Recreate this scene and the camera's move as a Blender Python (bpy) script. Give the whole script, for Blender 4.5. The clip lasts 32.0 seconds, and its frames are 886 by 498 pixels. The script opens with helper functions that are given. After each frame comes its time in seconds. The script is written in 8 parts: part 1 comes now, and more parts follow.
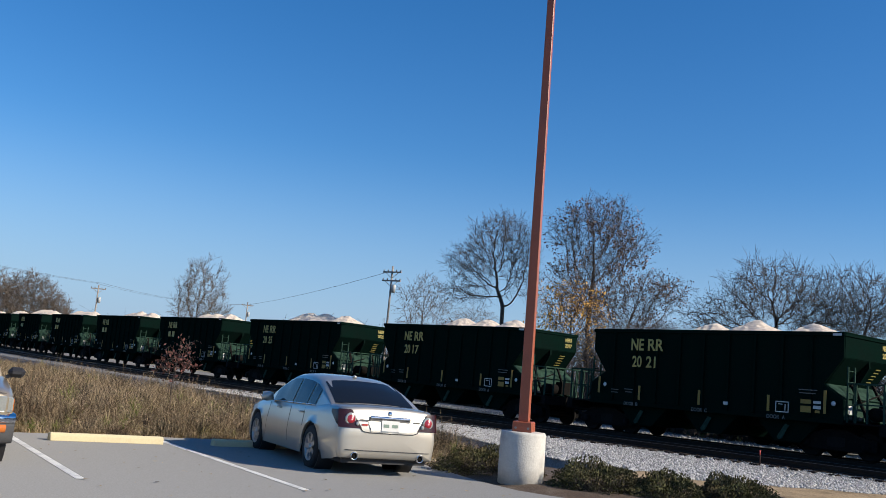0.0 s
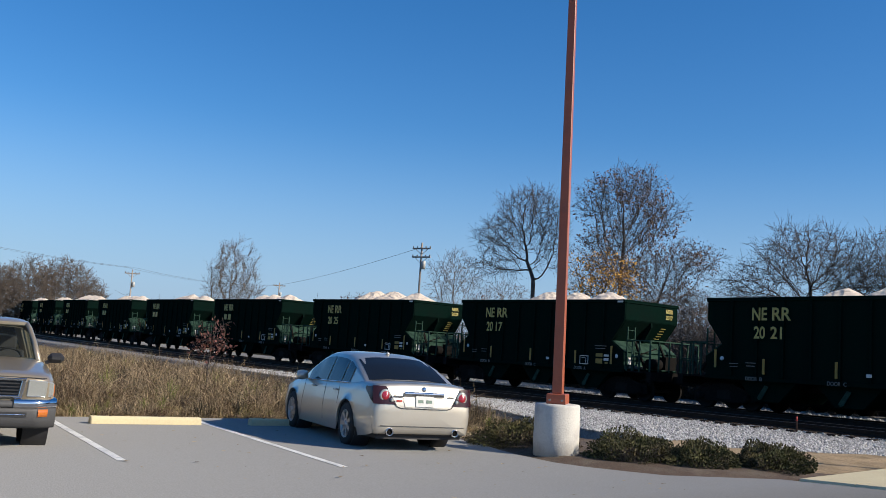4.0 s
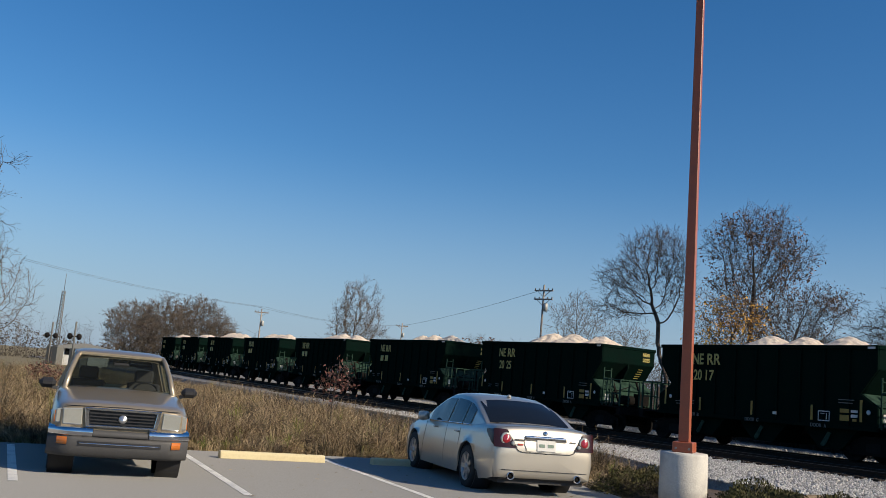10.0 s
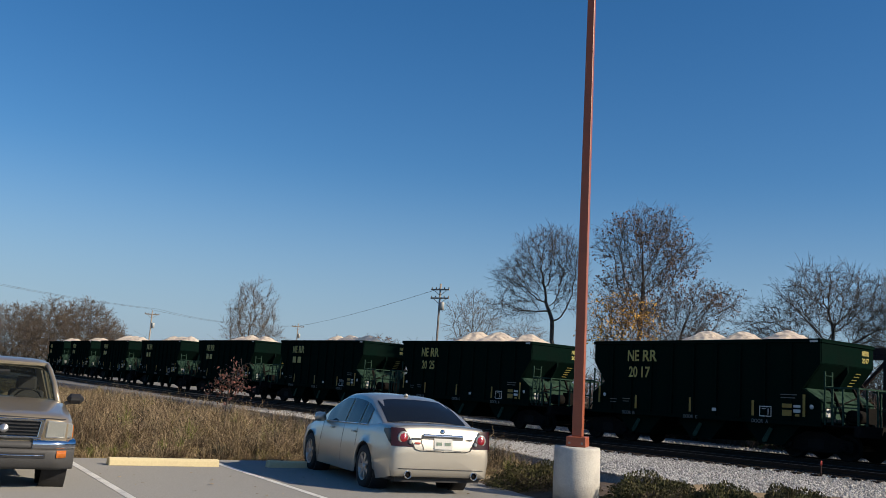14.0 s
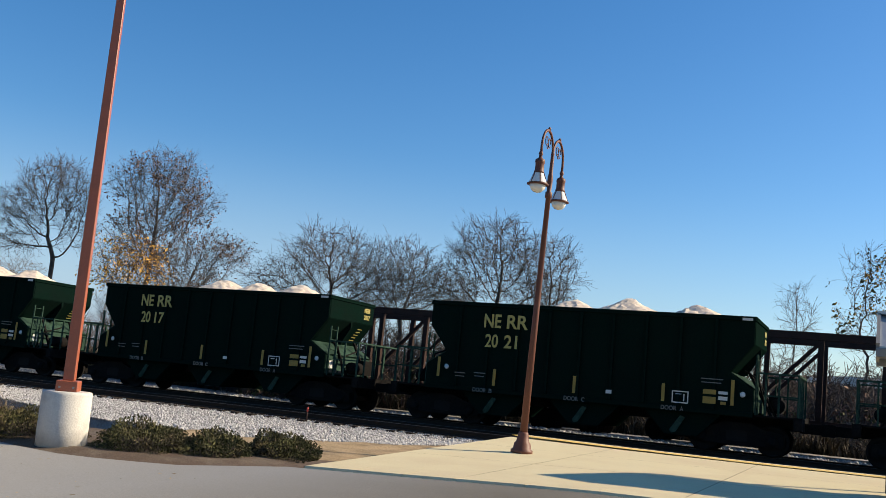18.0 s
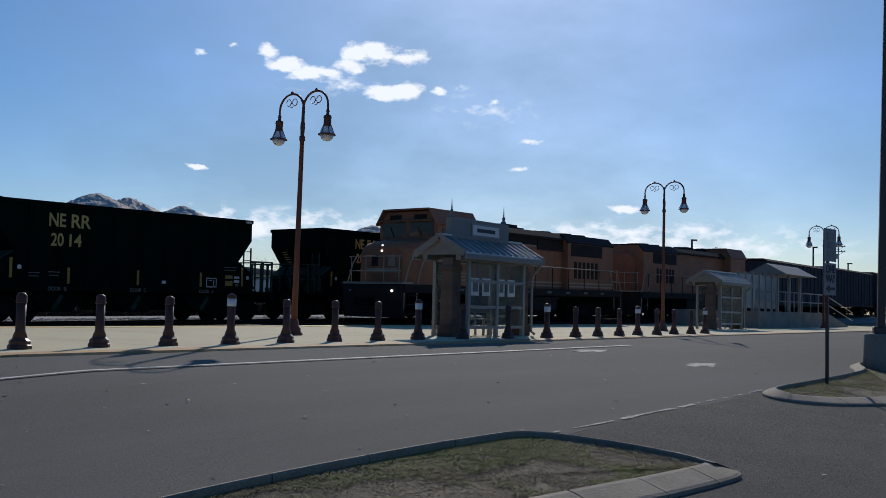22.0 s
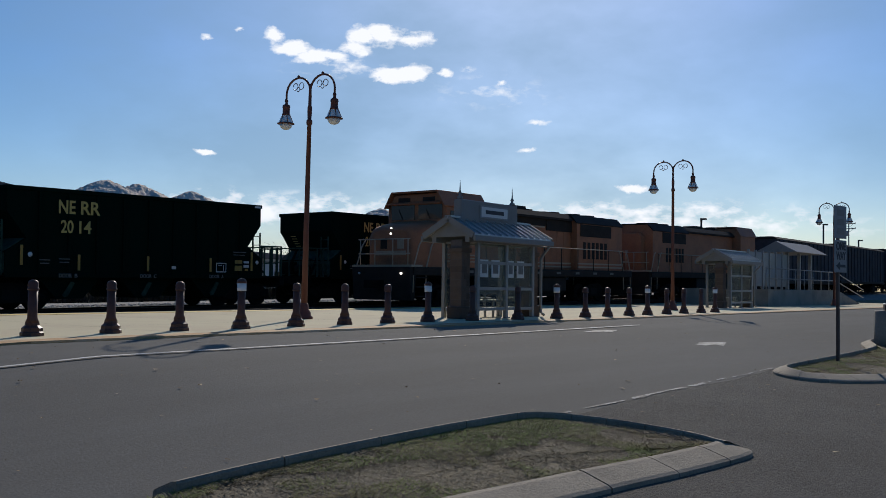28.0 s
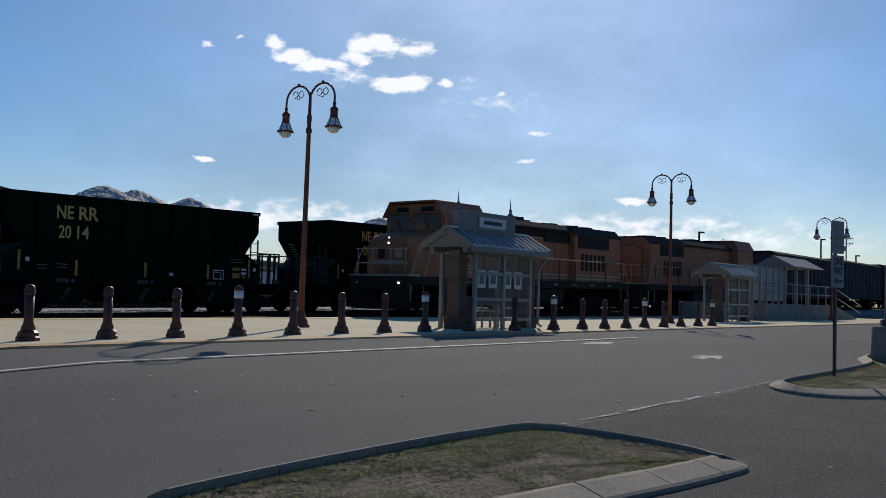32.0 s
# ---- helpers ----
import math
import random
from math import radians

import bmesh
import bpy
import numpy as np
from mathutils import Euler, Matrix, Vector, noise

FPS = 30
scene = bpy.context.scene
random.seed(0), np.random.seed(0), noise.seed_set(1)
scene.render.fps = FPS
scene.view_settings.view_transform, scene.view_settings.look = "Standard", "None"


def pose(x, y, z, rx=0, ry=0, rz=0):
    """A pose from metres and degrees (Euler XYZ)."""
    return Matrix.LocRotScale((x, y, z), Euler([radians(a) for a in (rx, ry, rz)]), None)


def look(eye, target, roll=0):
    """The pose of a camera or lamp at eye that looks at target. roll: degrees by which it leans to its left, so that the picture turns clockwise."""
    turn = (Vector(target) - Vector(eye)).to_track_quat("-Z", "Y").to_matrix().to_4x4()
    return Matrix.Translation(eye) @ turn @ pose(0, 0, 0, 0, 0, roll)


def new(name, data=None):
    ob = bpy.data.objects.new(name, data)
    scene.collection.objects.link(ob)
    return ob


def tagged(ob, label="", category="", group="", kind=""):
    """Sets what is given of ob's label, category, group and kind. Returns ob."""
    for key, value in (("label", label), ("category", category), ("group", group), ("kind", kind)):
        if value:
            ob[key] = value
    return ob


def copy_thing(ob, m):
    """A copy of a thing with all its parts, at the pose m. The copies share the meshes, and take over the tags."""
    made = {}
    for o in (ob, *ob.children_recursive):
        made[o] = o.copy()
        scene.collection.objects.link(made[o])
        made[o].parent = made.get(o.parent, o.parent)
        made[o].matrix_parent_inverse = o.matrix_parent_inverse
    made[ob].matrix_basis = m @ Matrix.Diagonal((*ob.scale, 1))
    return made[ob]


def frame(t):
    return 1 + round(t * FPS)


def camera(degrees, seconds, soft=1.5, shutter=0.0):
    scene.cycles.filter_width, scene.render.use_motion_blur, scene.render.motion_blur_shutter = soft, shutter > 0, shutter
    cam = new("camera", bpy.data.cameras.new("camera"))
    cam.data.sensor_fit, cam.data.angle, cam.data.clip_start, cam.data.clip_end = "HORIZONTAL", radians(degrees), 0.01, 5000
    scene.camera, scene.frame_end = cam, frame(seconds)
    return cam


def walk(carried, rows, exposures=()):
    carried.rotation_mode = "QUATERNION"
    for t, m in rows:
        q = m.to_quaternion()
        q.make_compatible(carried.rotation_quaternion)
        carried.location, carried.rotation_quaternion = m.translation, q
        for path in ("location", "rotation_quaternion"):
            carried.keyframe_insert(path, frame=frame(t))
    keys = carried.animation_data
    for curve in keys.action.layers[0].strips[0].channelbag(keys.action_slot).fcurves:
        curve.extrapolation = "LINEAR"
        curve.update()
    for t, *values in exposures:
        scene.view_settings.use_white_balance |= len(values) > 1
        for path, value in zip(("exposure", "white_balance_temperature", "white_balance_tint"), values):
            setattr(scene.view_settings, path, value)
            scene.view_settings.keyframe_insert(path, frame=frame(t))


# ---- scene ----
cam = camera(49.8, 32.0, soft=0.85)
EYE = (0.0, 0.0, 1.55)


def aim(yaw, pitch, roll):
    """A camera pose at the one standpoint, from degrees."""
    a, e = radians(yaw), radians(pitch)
    way = Vector((-math.sin(a) * math.cos(e), math.cos(a) * math.cos(e), math.sin(e)))
    return look(EYE, Vector(EYE) + way, roll)


# seconds, yaw from the y axis, pitch, roll; x runs along the railway, y towards it
PATH = [
    (0, 51.05, 7.71, 5.43),
    (0.5, 51.66, 7.46, 4.60),
    (1, 51.88, 6.96, 4.62),
    (1.5, 50.87, 7.35, 4.31),
    (2, 51.74, 7.27, 4.66),
    (2.5, 50.87, 7.18, 4.04),
    (3, 50.61, 7.24, 4.68),
    (3.5, 52.86, 6.18, 4.09),
    (5.5, 52.06, 6.21, 3.31),
    (6, 52.48, 6.67, 3.25),
    (6.5, 52.54, 7.09, 3.13),
    (7, 52.36, 7.14, 3.12),
    (7.5, 53.61, 7.31, 3.24),
    (8, 53.76, 7.24, 3.35),
    (8.5, 53.64, 7.24, 3.59),
    (9, 53.92, 7.56, 3.66),
    (9.5, 58.29, 9.84, 4.96),
    (10, 60.23, 8.01, 5.18),
    (10.5, 58.62, 7.07, 5.49),
    (11, 56.20, 6.11, 5.48),
    (11.5, 57.79, 8.67, 3.71),
    (12, 58.27, 7.96, 3.28),
    (12.5, 56.95, 8.39, 4.13),
    (13, 55.15, 8.62, 4.05),
    (13.5, 54.41, 8.40, 4.02),
    (15.5, 53.07, 9.00, 3.87),
    (16, 53.64, 8.04, 3.40),
    (16.5, 54.45, 6.98, 2.74),
    (17, 53.77, 8.62, 1.47),
    (17.6, 42.74, 7.62, 4.93),
    (17.8, 37.99, 7.68, 6.84),
    (18, 25.02, 7.87, 5.86),
    (18.1, 19.22, 7.24, 4.59),
    (18.3, 10.52, 6.42, 5.39),
    (18.6, -1.73, 6.27, 3.00),
    (18.8, -13.39, 6.72, 3.75),
    (18.9, -20.59, 6.89, 3.69),
    (19, -26.36, 6.87, 3.28),
    (19.2, -35.27, 5.30, 1.93),
    (19.5, -44.56, 2.98, 1.05),
    (20, -48.70, 3.22, 3.02),
    (20.5, -52.78, 4.92, 2.58),
    (21, -54.57, 5.05, 1.18),
    (21.5, -54.88, 5.00, 1.70),
    (22, -52.66, 3.27, 1.49),
    (22.5, -53.50, 1.87, 0.86),
    (23, -54.77, 0.78, 1.39),
    (23.5, -53.00, 0.02, 0.76),
    (24, -51.35, 1.33, -0.07),
    (24.5, -53.05, 1.28, 0.11),
    (25, -51.37, 1.93, 0.09),
    (25.5, -51.95, 1.33, 0.26),
    (27.5, -51.97, 2.05, 0.28),
    (28, -52.15, 2.19, 0.78),
    (28.5, -51.29, 2.91, 1.01),
    (29, -52.13, 2.67, 1.00),
    (29.5, -52.78, 2.78, 0.90),
    (30, -52.32, 3.07, 1.20),
    (30.5, -52.11, 3.54, 1.28),
    (31, -52.14, 3.53, 1.46),
    (31.5, -52.20, 3.78, 1.37),
    (32, -52.27, 2.79, 1.52),
]
# seconds, stops, white balance and tint, as the clip's camera drifts
EXPOSURES = [(0, 0.42, 6600, 10), (9.0, 0.38, 6650, 10), (9.6, 0.2, 7200, 10), (10.2, 0.2, 7200, 10), (11.0, 0.18, 6700, 10), (12.0, 0.16, 6700, 10), (13.0, 0.15, 7300, 10), (16.0, 0.18, 7150, 10),
             (17.0, 0.18, 6650, 10), (17.6, 0.5, 7400, 10), (18.0, 0.72, 7700, 10), (18.6, 0.8, 7000, 10), (19.0, 0.72, 6350, 10), (19.4, 0.35, 6200, 10), (20.0, -0.12, 6000, 10), (20.6, -0.38, 5950, 10),
             (22.0, -0.5, 5980, 10), (23.0, -0.5, 6080, 10), (23.4, -0.72, 6100, 10), (24.0, -0.15, 6250, 10), (25.0, -0.4, 6220, 10), (28.0, -0.45, 6230, 10), (32, -0.45, 6230, 10)]
walk(cam, [(t, aim(a, b, c)) for t, a, b, c in PATH], EXPOSURES)

# ---- light ----
SUN_YAW, SUN_UP = -56.5, 29.5
world = bpy.data.worlds.new("world")
scene.world = world
world.use_nodes = True
wn, wl = world.node_tree.nodes, world.node_tree.links
wn.clear()
w_out = wn.new("ShaderNodeOutputWorld")
w_bg = wn.new("ShaderNodeBackground")
w_sky = wn.new("ShaderNodeTexSky")
w_sky.sky_type = "NISHITA"
w_sky.sun_disc = False
w_sky.sun_elevation = radians(SUN_UP)
w_sky.sun_rotation = radians(-SUN_YAW)
w_sky.altitude = 0
w_sky.air_density, w_sky.dust_density, w_sky.ozone_density = 1.0, 0.55, 4.0
w_bg.inputs["Strength"].default_value = 0.095


def way_of(yaw, up):
    a, e = radians(yaw), radians(up)
    return Vector((-math.sin(a) * math.cos(e), math.cos(a) * math.cos(e), math.sin(e)))


def world_node(kind, **values):
    n = wn.new(kind)
    for k, v in values.items():
        n.inputs[k].default_value = v
    return n


def wmath(op, a, b=None, c=None, clamp=False):
    n = wn.new("ShaderNodeMath")
    n.operation, n.use_clamp = op, clamp
    for i, v in enumerate((a, b, c)):
        if v is None:
            continue
        if isinstance(v, (int, float)):
            n.inputs[i].default_value = v
        else:
            wl.new(v, n.inputs[i])
    return n.outputs[0]


# small fair-weather clouds low over the railway: yaw, height, half width, half height, thickness
CLOUDS = [(-41.7, 14.4, 0.8, 0.5, 1.2), (-42.8, 13.8, 1.4, 0.55, 1.4), (-44.0, 13.4, 1.6, 0.5, 1.35), (-46.6, 14.0, 1.4, 0.55, 1.25), (-48.4, 14.7, 1.7, 0.75, 1.4), (-50.4, 14.4, 1.3, 0.5, 1.2),
          (-45.3, 13.5, 1.2, 0.4, 1.1), (-47.5, 14.6, 1.5, 0.7, 1.4), (-48.6, 12.4, 1.7, 0.6, 1.5), (-49.6, 12.5, 1.5, 0.6, 1.4), (-50.3, 12.7, 1.1, 0.6, 1.3), (-51.9, 12.6, 0.7, 0.3, 1.1), (-53.6, 12.7, 0.7, 0.25, 0.35), (-55.6, 12.1, 0.5, 0.22, 1.1),
          (-57.8, 9.8, 0.9, 0.24, 0.65), (-57.2, 8.1, 0.8, 0.2, 0.9), (-37.9, 7.5, 0.8, 0.26, 1.3), (-38.2, 14.2, 0.5, 0.3, 0.8), (-39.8, 14.7, 0.4, 0.25, 0.7),
          (-63.4, 5.8, 1.3, 0.35, 1.4), (-41.0, 4.3, 14.0, 1.4, 0.62), (-62.0, 3.8, 18.0, 1.7, 0.6), (-3.0, 6.0, 4.0, 0.8, 0.35), (-55.0, 11.6, 4.5, 1.2, 0.2), (-45.5, 13.0, 4.0, 1.0, 0.32)]
w_co = wn.new("ShaderNodeTexCoord")
w_warp = world_node("ShaderNodeTexNoise", Scale=16.0, Detail=7.0, Roughness=0.62)
wl.new(w_co.outputs["Generated"], w_warp.inputs["Vector"])
w_off = wn.new("ShaderNodeVectorMath")
w_off.operation = "MULTIPLY_ADD"
wl.new(w_warp.outputs["Color"], w_off.inputs[0])
w_off.inputs[1].default_value, w_off.inputs[2].default_value = (0.034, 0.034, 0.026), (-0.017, -0.017, -0.013)
w_bent = wn.new("ShaderNodeVectorMath")
wl.new(w_co.outputs["Generated"], w_bent.inputs[0]), wl.new(w_off.outputs[0], w_bent.inputs[1])
w_noise = world_node("ShaderNodeTexNoise", Scale=42.0, Detail=10.0, Roughness=0.6)
w_map = wn.new("ShaderNodeMapping")
w_map.inputs["Scale"].default_value = (1, 1, 2.2)
wl.new(w_co.outputs["Generated"], w_map.inputs["Vector"])
wl.new(w_map.outputs[0], w_noise.inputs["Vector"])
cover = None
for yaw, up, hw, hh, thick in CLOUDS:
    centre, right = way_of(yaw, up), way_of(yaw - 90, 0)
    above = right.cross(centre)
    terms = []
    for axis, half in ((right, hw), (above, hh)):
        dot = wn.new("ShaderNodeVectorMath")
        dot.operation = "DOT_PRODUCT"
        wl.new(w_bent.outputs[0], dot.inputs[0])
        dot.inputs[1].default_value = axis
        terms.append(wmath("POWER", wmath("ABSOLUTE", wmath("DIVIDE", dot.outputs["Value"], math.sin(radians(half)))), 2.0))
    front = wn.new("ShaderNodeVectorMath")
    front.operation = "DOT_PRODUCT"
    wl.new(w_co.outputs["Generated"], front.inputs[0])
    front.inputs[1].default_value = centre
    near = wmath("GREATER_THAN", front.outputs["Value"], 0.0)
    blob = wmath("MULTIPLY", wmath("SUBTRACT", 1.0, wmath("SQRT", wmath("ADD", terms[0], terms[1])), clamp=True), near)
    blob = wmath("MULTIPLY", blob, thick)
    cover = blob if cover is None else wmath("MAXIMUM", cover, blob)
lump = wmath("MULTIPLY_ADD", w_noise.outputs["Fac"], 4.2, -2.35)
veil = wmath("MULTIPLY", wmath("ADD", wmath("MULTIPLY", cover, 1.7), lump, clamp=True), wmath("MULTIPLY", cover, 4.0, clamp=True), clamp=True)
w_mix = wn.new("ShaderNodeMix")
w_mix.data_type = "RGBA"
wl.new(veil, w_mix.inputs["Factor"])
w_hue = wn.new("ShaderNodeHueSaturation")
w_hue.inputs["Saturation"].default_value = 1.3
wl.new(w_sky.outputs[0], w_hue.inputs["Color"])
w_tint = wn.new("ShaderNodeMix")
w_tint.data_type, w_tint.blend_type = "RGBA", "MULTIPLY"
w_tint.inputs["Factor"].default_value = 1.0
w_tint.inputs["B"].default_value = (0.92, 1.0, 1.12, 1)
wl.new(w_hue.outputs[0], w_tint.inputs["A"])
# a cool patch painted into the sky to dim its glow near the sun
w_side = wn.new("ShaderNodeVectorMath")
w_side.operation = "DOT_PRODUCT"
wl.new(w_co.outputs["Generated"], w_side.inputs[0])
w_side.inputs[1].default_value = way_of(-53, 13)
w_dim = wn.new("ShaderNodeMix")
w_dim.data_type = "RGBA"
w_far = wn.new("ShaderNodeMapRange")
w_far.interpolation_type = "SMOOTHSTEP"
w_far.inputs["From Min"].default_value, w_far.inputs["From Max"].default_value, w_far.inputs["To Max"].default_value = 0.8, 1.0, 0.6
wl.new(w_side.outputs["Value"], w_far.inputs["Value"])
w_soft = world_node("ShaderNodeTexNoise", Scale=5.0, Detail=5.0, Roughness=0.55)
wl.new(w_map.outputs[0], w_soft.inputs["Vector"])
wl.new(wmath("MULTIPLY", w_far.outputs[0], wmath("MULTIPLY_ADD", w_soft.outputs["Fac"], 2.4, -0.55, clamp=True)), w_dim.inputs["Factor"])
# a blue-grey band of haze along the horizon away from the sun
w_sep = wn.new("ShaderNodeSeparateXYZ")
wl.new(w_co.outputs["Generated"], w_sep.inputs[0])
w_low = wn.new("ShaderNodeMapRange")
w_low.interpolation_type = "SMOOTHSTEP"
w_low.inputs["From Min"].default_value, w_low.inputs["From Max"].default_value, w_low.inputs["To Min"].default_value, w_low.inputs["To Max"].default_value = 0.0, 0.24, 0.75, 0.0
wl.new(w_sep.outputs["Z"], w_low.inputs["Value"])
w_away = wn.new("ShaderNodeMapRange")
w_away.inputs["From Min"].default_value, w_away.inputs["From Max"].default_value, w_away.inputs["To Min"].default_value, w_away.inputs["To Max"].default_value = 0.1, 0.85, 1.0, 0.0
wl.new(w_side.outputs["Value"], w_away.inputs["Value"])
w_band = wn.new("ShaderNodeMix")
w_band.data_type = "RGBA"
w_band.inputs["B"].default_value = (2.5, 3.8, 5.9, 1)
wl.new(wmath("MULTIPLY", w_low.outputs[0], w_away.outputs[0]), w_band.inputs["Factor"])
wl.new(w_tint.outputs["Result"], w_band.inputs["A"])
wl.new(w_band.outputs["Result"], w_dim.inputs["A"])
w_dim.inputs["B"].default_value = (2.95, 4.85, 6.7, 1)
wl.new(w_dim.outputs["Result"], w_mix.inputs["A"])
w_mix.inputs["B"].default_value = (14.0, 14.0, 14.2, 1)
wl.new(w_mix.outputs["Result"], w_bg.inputs["Color"])
wl.new(w_bg.outputs[0], w_out.inputs["Surface"])

sun_data = bpy.data.lights.new("sun", "SUN")
sun_data.energy, sun_data.angle, sun_data.color = 4.8, radians(0.55), (1.0, 0.9, 0.76)
sun = new("sun", sun_data)
sun.matrix_basis = look(way_of(SUN_YAW, SUN_UP) * 60, (0, 0, 0))

# ---- materials ----


def sock(n, names):
    return next(n.inputs[k] for k in names if k in n.inputs)


def material(name, colour, rough=0.7, metal=0.0, vary=0.12, scale=6.0, fine=60.0, bump=0.0, second=None, amount=0.5, island=0.0, spec=0.5, coat=0.0, glow=None, matt=0.0, stretch=None):
    """A painted or raw surface: a base colour with blotches at two scales, a second colour in patches, fine relief."""
    m = bpy.data.materials.new(name)
    m.use_nodes = True
    nt = m.node_tree
    n, l = nt.nodes, nt.links
    b = n["Principled BSDF"]
    b.inputs["Roughness"].default_value, b.inputs["Metallic"].default_value = rough, metal
    b.inputs["Specular IOR Level"].default_value = spec
    b.inputs["Diffuse Roughness"].default_value = matt
    if coat:
        b.inputs["Coat Weight"].default_value = coat
        b.inputs["Coat Roughness"].default_value = 0.06
    co = n.new("ShaderNodeTexCoord")
    big, small = n.new("ShaderNodeTexNoise"), n.new("ShaderNodeTexNoise")
    for t, s, d in ((big, scale, 6.0), (small, fine, 4.0)):
        t.inputs["Scale"].default_value, t.inputs["Detail"].default_value, t.inputs["Roughness"].default_value = s, d, 0.62
        l.new(co.outputs["Object"], t.inputs["Vector"])
    if stretch:
        sm = n.new("ShaderNodeMapping")
        sm.inputs["Scale"].default_value = stretch
        l.new(co.outputs["Object"], sm.inputs["Vector"])
        l.new(sm.outputs[0], big.inputs["Vector"])
    mix = n.new("ShaderNodeMix")
    mix.data_type = "RGBA"
    ramp = n.new("ShaderNodeMapRange")
    ramp.inputs["From Min"].default_value, ramp.inputs["From Max"].default_value = 0.62 - 0.35 * amount, 0.78 - 0.2 * amount
    l.new(big.outputs["Fac"], ramp.inputs["Value"])
    l.new(ramp.outputs[0], mix.inputs["Factor"])
    mix.inputs["A"].default_value = (*colour, 1)
    mix.inputs["B"].default_value = (*(second or [c * (1 - vary) for c in colour]), 1)
    hsv = n.new("ShaderNodeHueSaturation")
    l.new(mix.outputs["Result"], hsv.inputs["Color"])
    val = n.new("ShaderNodeMapRange")
    val.inputs["To Min"].default_value, val.inputs["To Max"].default_value = 1 - vary, 1 + vary
    val.inputs["From Min"].default_value, val.inputs["From Max"].default_value = 0.3, 0.7
    l.new(small.outputs["Fac"], val.inputs["Value"])
    out = val.outputs[0]
    if island:
        geo, info = n.new("ShaderNodeNewGeometry"), n.new("ShaderNodeObjectInfo")
        add = n.new("ShaderNodeMath")
        add.operation = "ADD"
        l.new(geo.outputs["Random Per Island"], add.inputs[0])
        l.new(info.outputs["Random"], add.inputs[1])
        fr = n.new("ShaderNodeMath")
        fr.operation = "FRACT"
        l.new(add.outputs[0], fr.inputs[0])
        r2 = n.new("ShaderNodeMapRange")
        r2.inputs["To Min"].default_value, r2.inputs["To Max"].default_value = 1 - island, 1 + island
        l.new(fr.outputs[0], r2.inputs["Value"])
        mul = n.new("ShaderNodeMath")
        mul.operation = "MULTIPLY"
        l.new(out, mul.inputs[0]), l.new(r2.outputs[0], mul.inputs[1])
        out = mul.outputs[0]
    l.new(out, hsv.inputs["Value"])
    l.new(hsv.outputs[0], b.inputs["Base Color"])
    if bump:
        bm_ = n.new("ShaderNodeBump")
        bm_.inputs["Strength"].default_value, bm_.inputs["Distance"].default_value = min(1.0, bump), 0.02
        l.new(small.outputs["Fac"], bm_.inputs["Height"])
        l.new(bm_.outputs[0], b.inputs["Normal"])
    if glow:
        b.inputs["Emission Color"].default_value, b.inputs["Emission Strength"].default_value = (*glow[:3], 1), glow[3]
    return m


def glass(name, tint=(0.9, 0.95, 0.93), clear=0.85, rough=0.02, dust=0.05):
    """A thin pane: mostly see-through, with a mirror-like gloss."""
    m = bpy.data.materials.new(name)
    m.use_nodes = True
    n, l = m.node_tree.nodes, m.node_tree.links
    n.clear()
    out, mix, tr, gl = n.new("ShaderNodeOutputMaterial"), n.new("ShaderNodeMixShader"), n.new("ShaderNodeBsdfTransparent"), n.new("ShaderNodeBsdfPrincipled")
    tr.inputs["Color"].default_value = (*tint, 1)
    gl.inputs["Base Color"].default_value = (*[c * dust for c in tint], 1)
    gl.inputs["Roughness"].default_value = rough
    noise_, rng, co = n.new("ShaderNodeTexNoise"), n.new("ShaderNodeMapRange"), n.new("ShaderNodeTexCoord")
    noise_.inputs["Scale"].default_value, noise_.inputs["Detail"].default_value = 3.0, 6.0
    l.new(co.outputs["Object"], noise_.inputs["Vector"])
    l.new(noise_.outputs["Fac"], rng.inputs["Value"])
    rng.inputs["To Min"].default_value, rng.inputs["To Max"].default_value = 1 - clear - 0.06, 1 - clear + 0.1
    l.new(rng.outputs[0], mix.inputs[0])
    l.new(tr.outputs[0], mix.inputs[1]), l.new(gl.outputs[0], mix.inputs[2])
    l.new(mix.outputs[0], out.inputs[0])
    return m


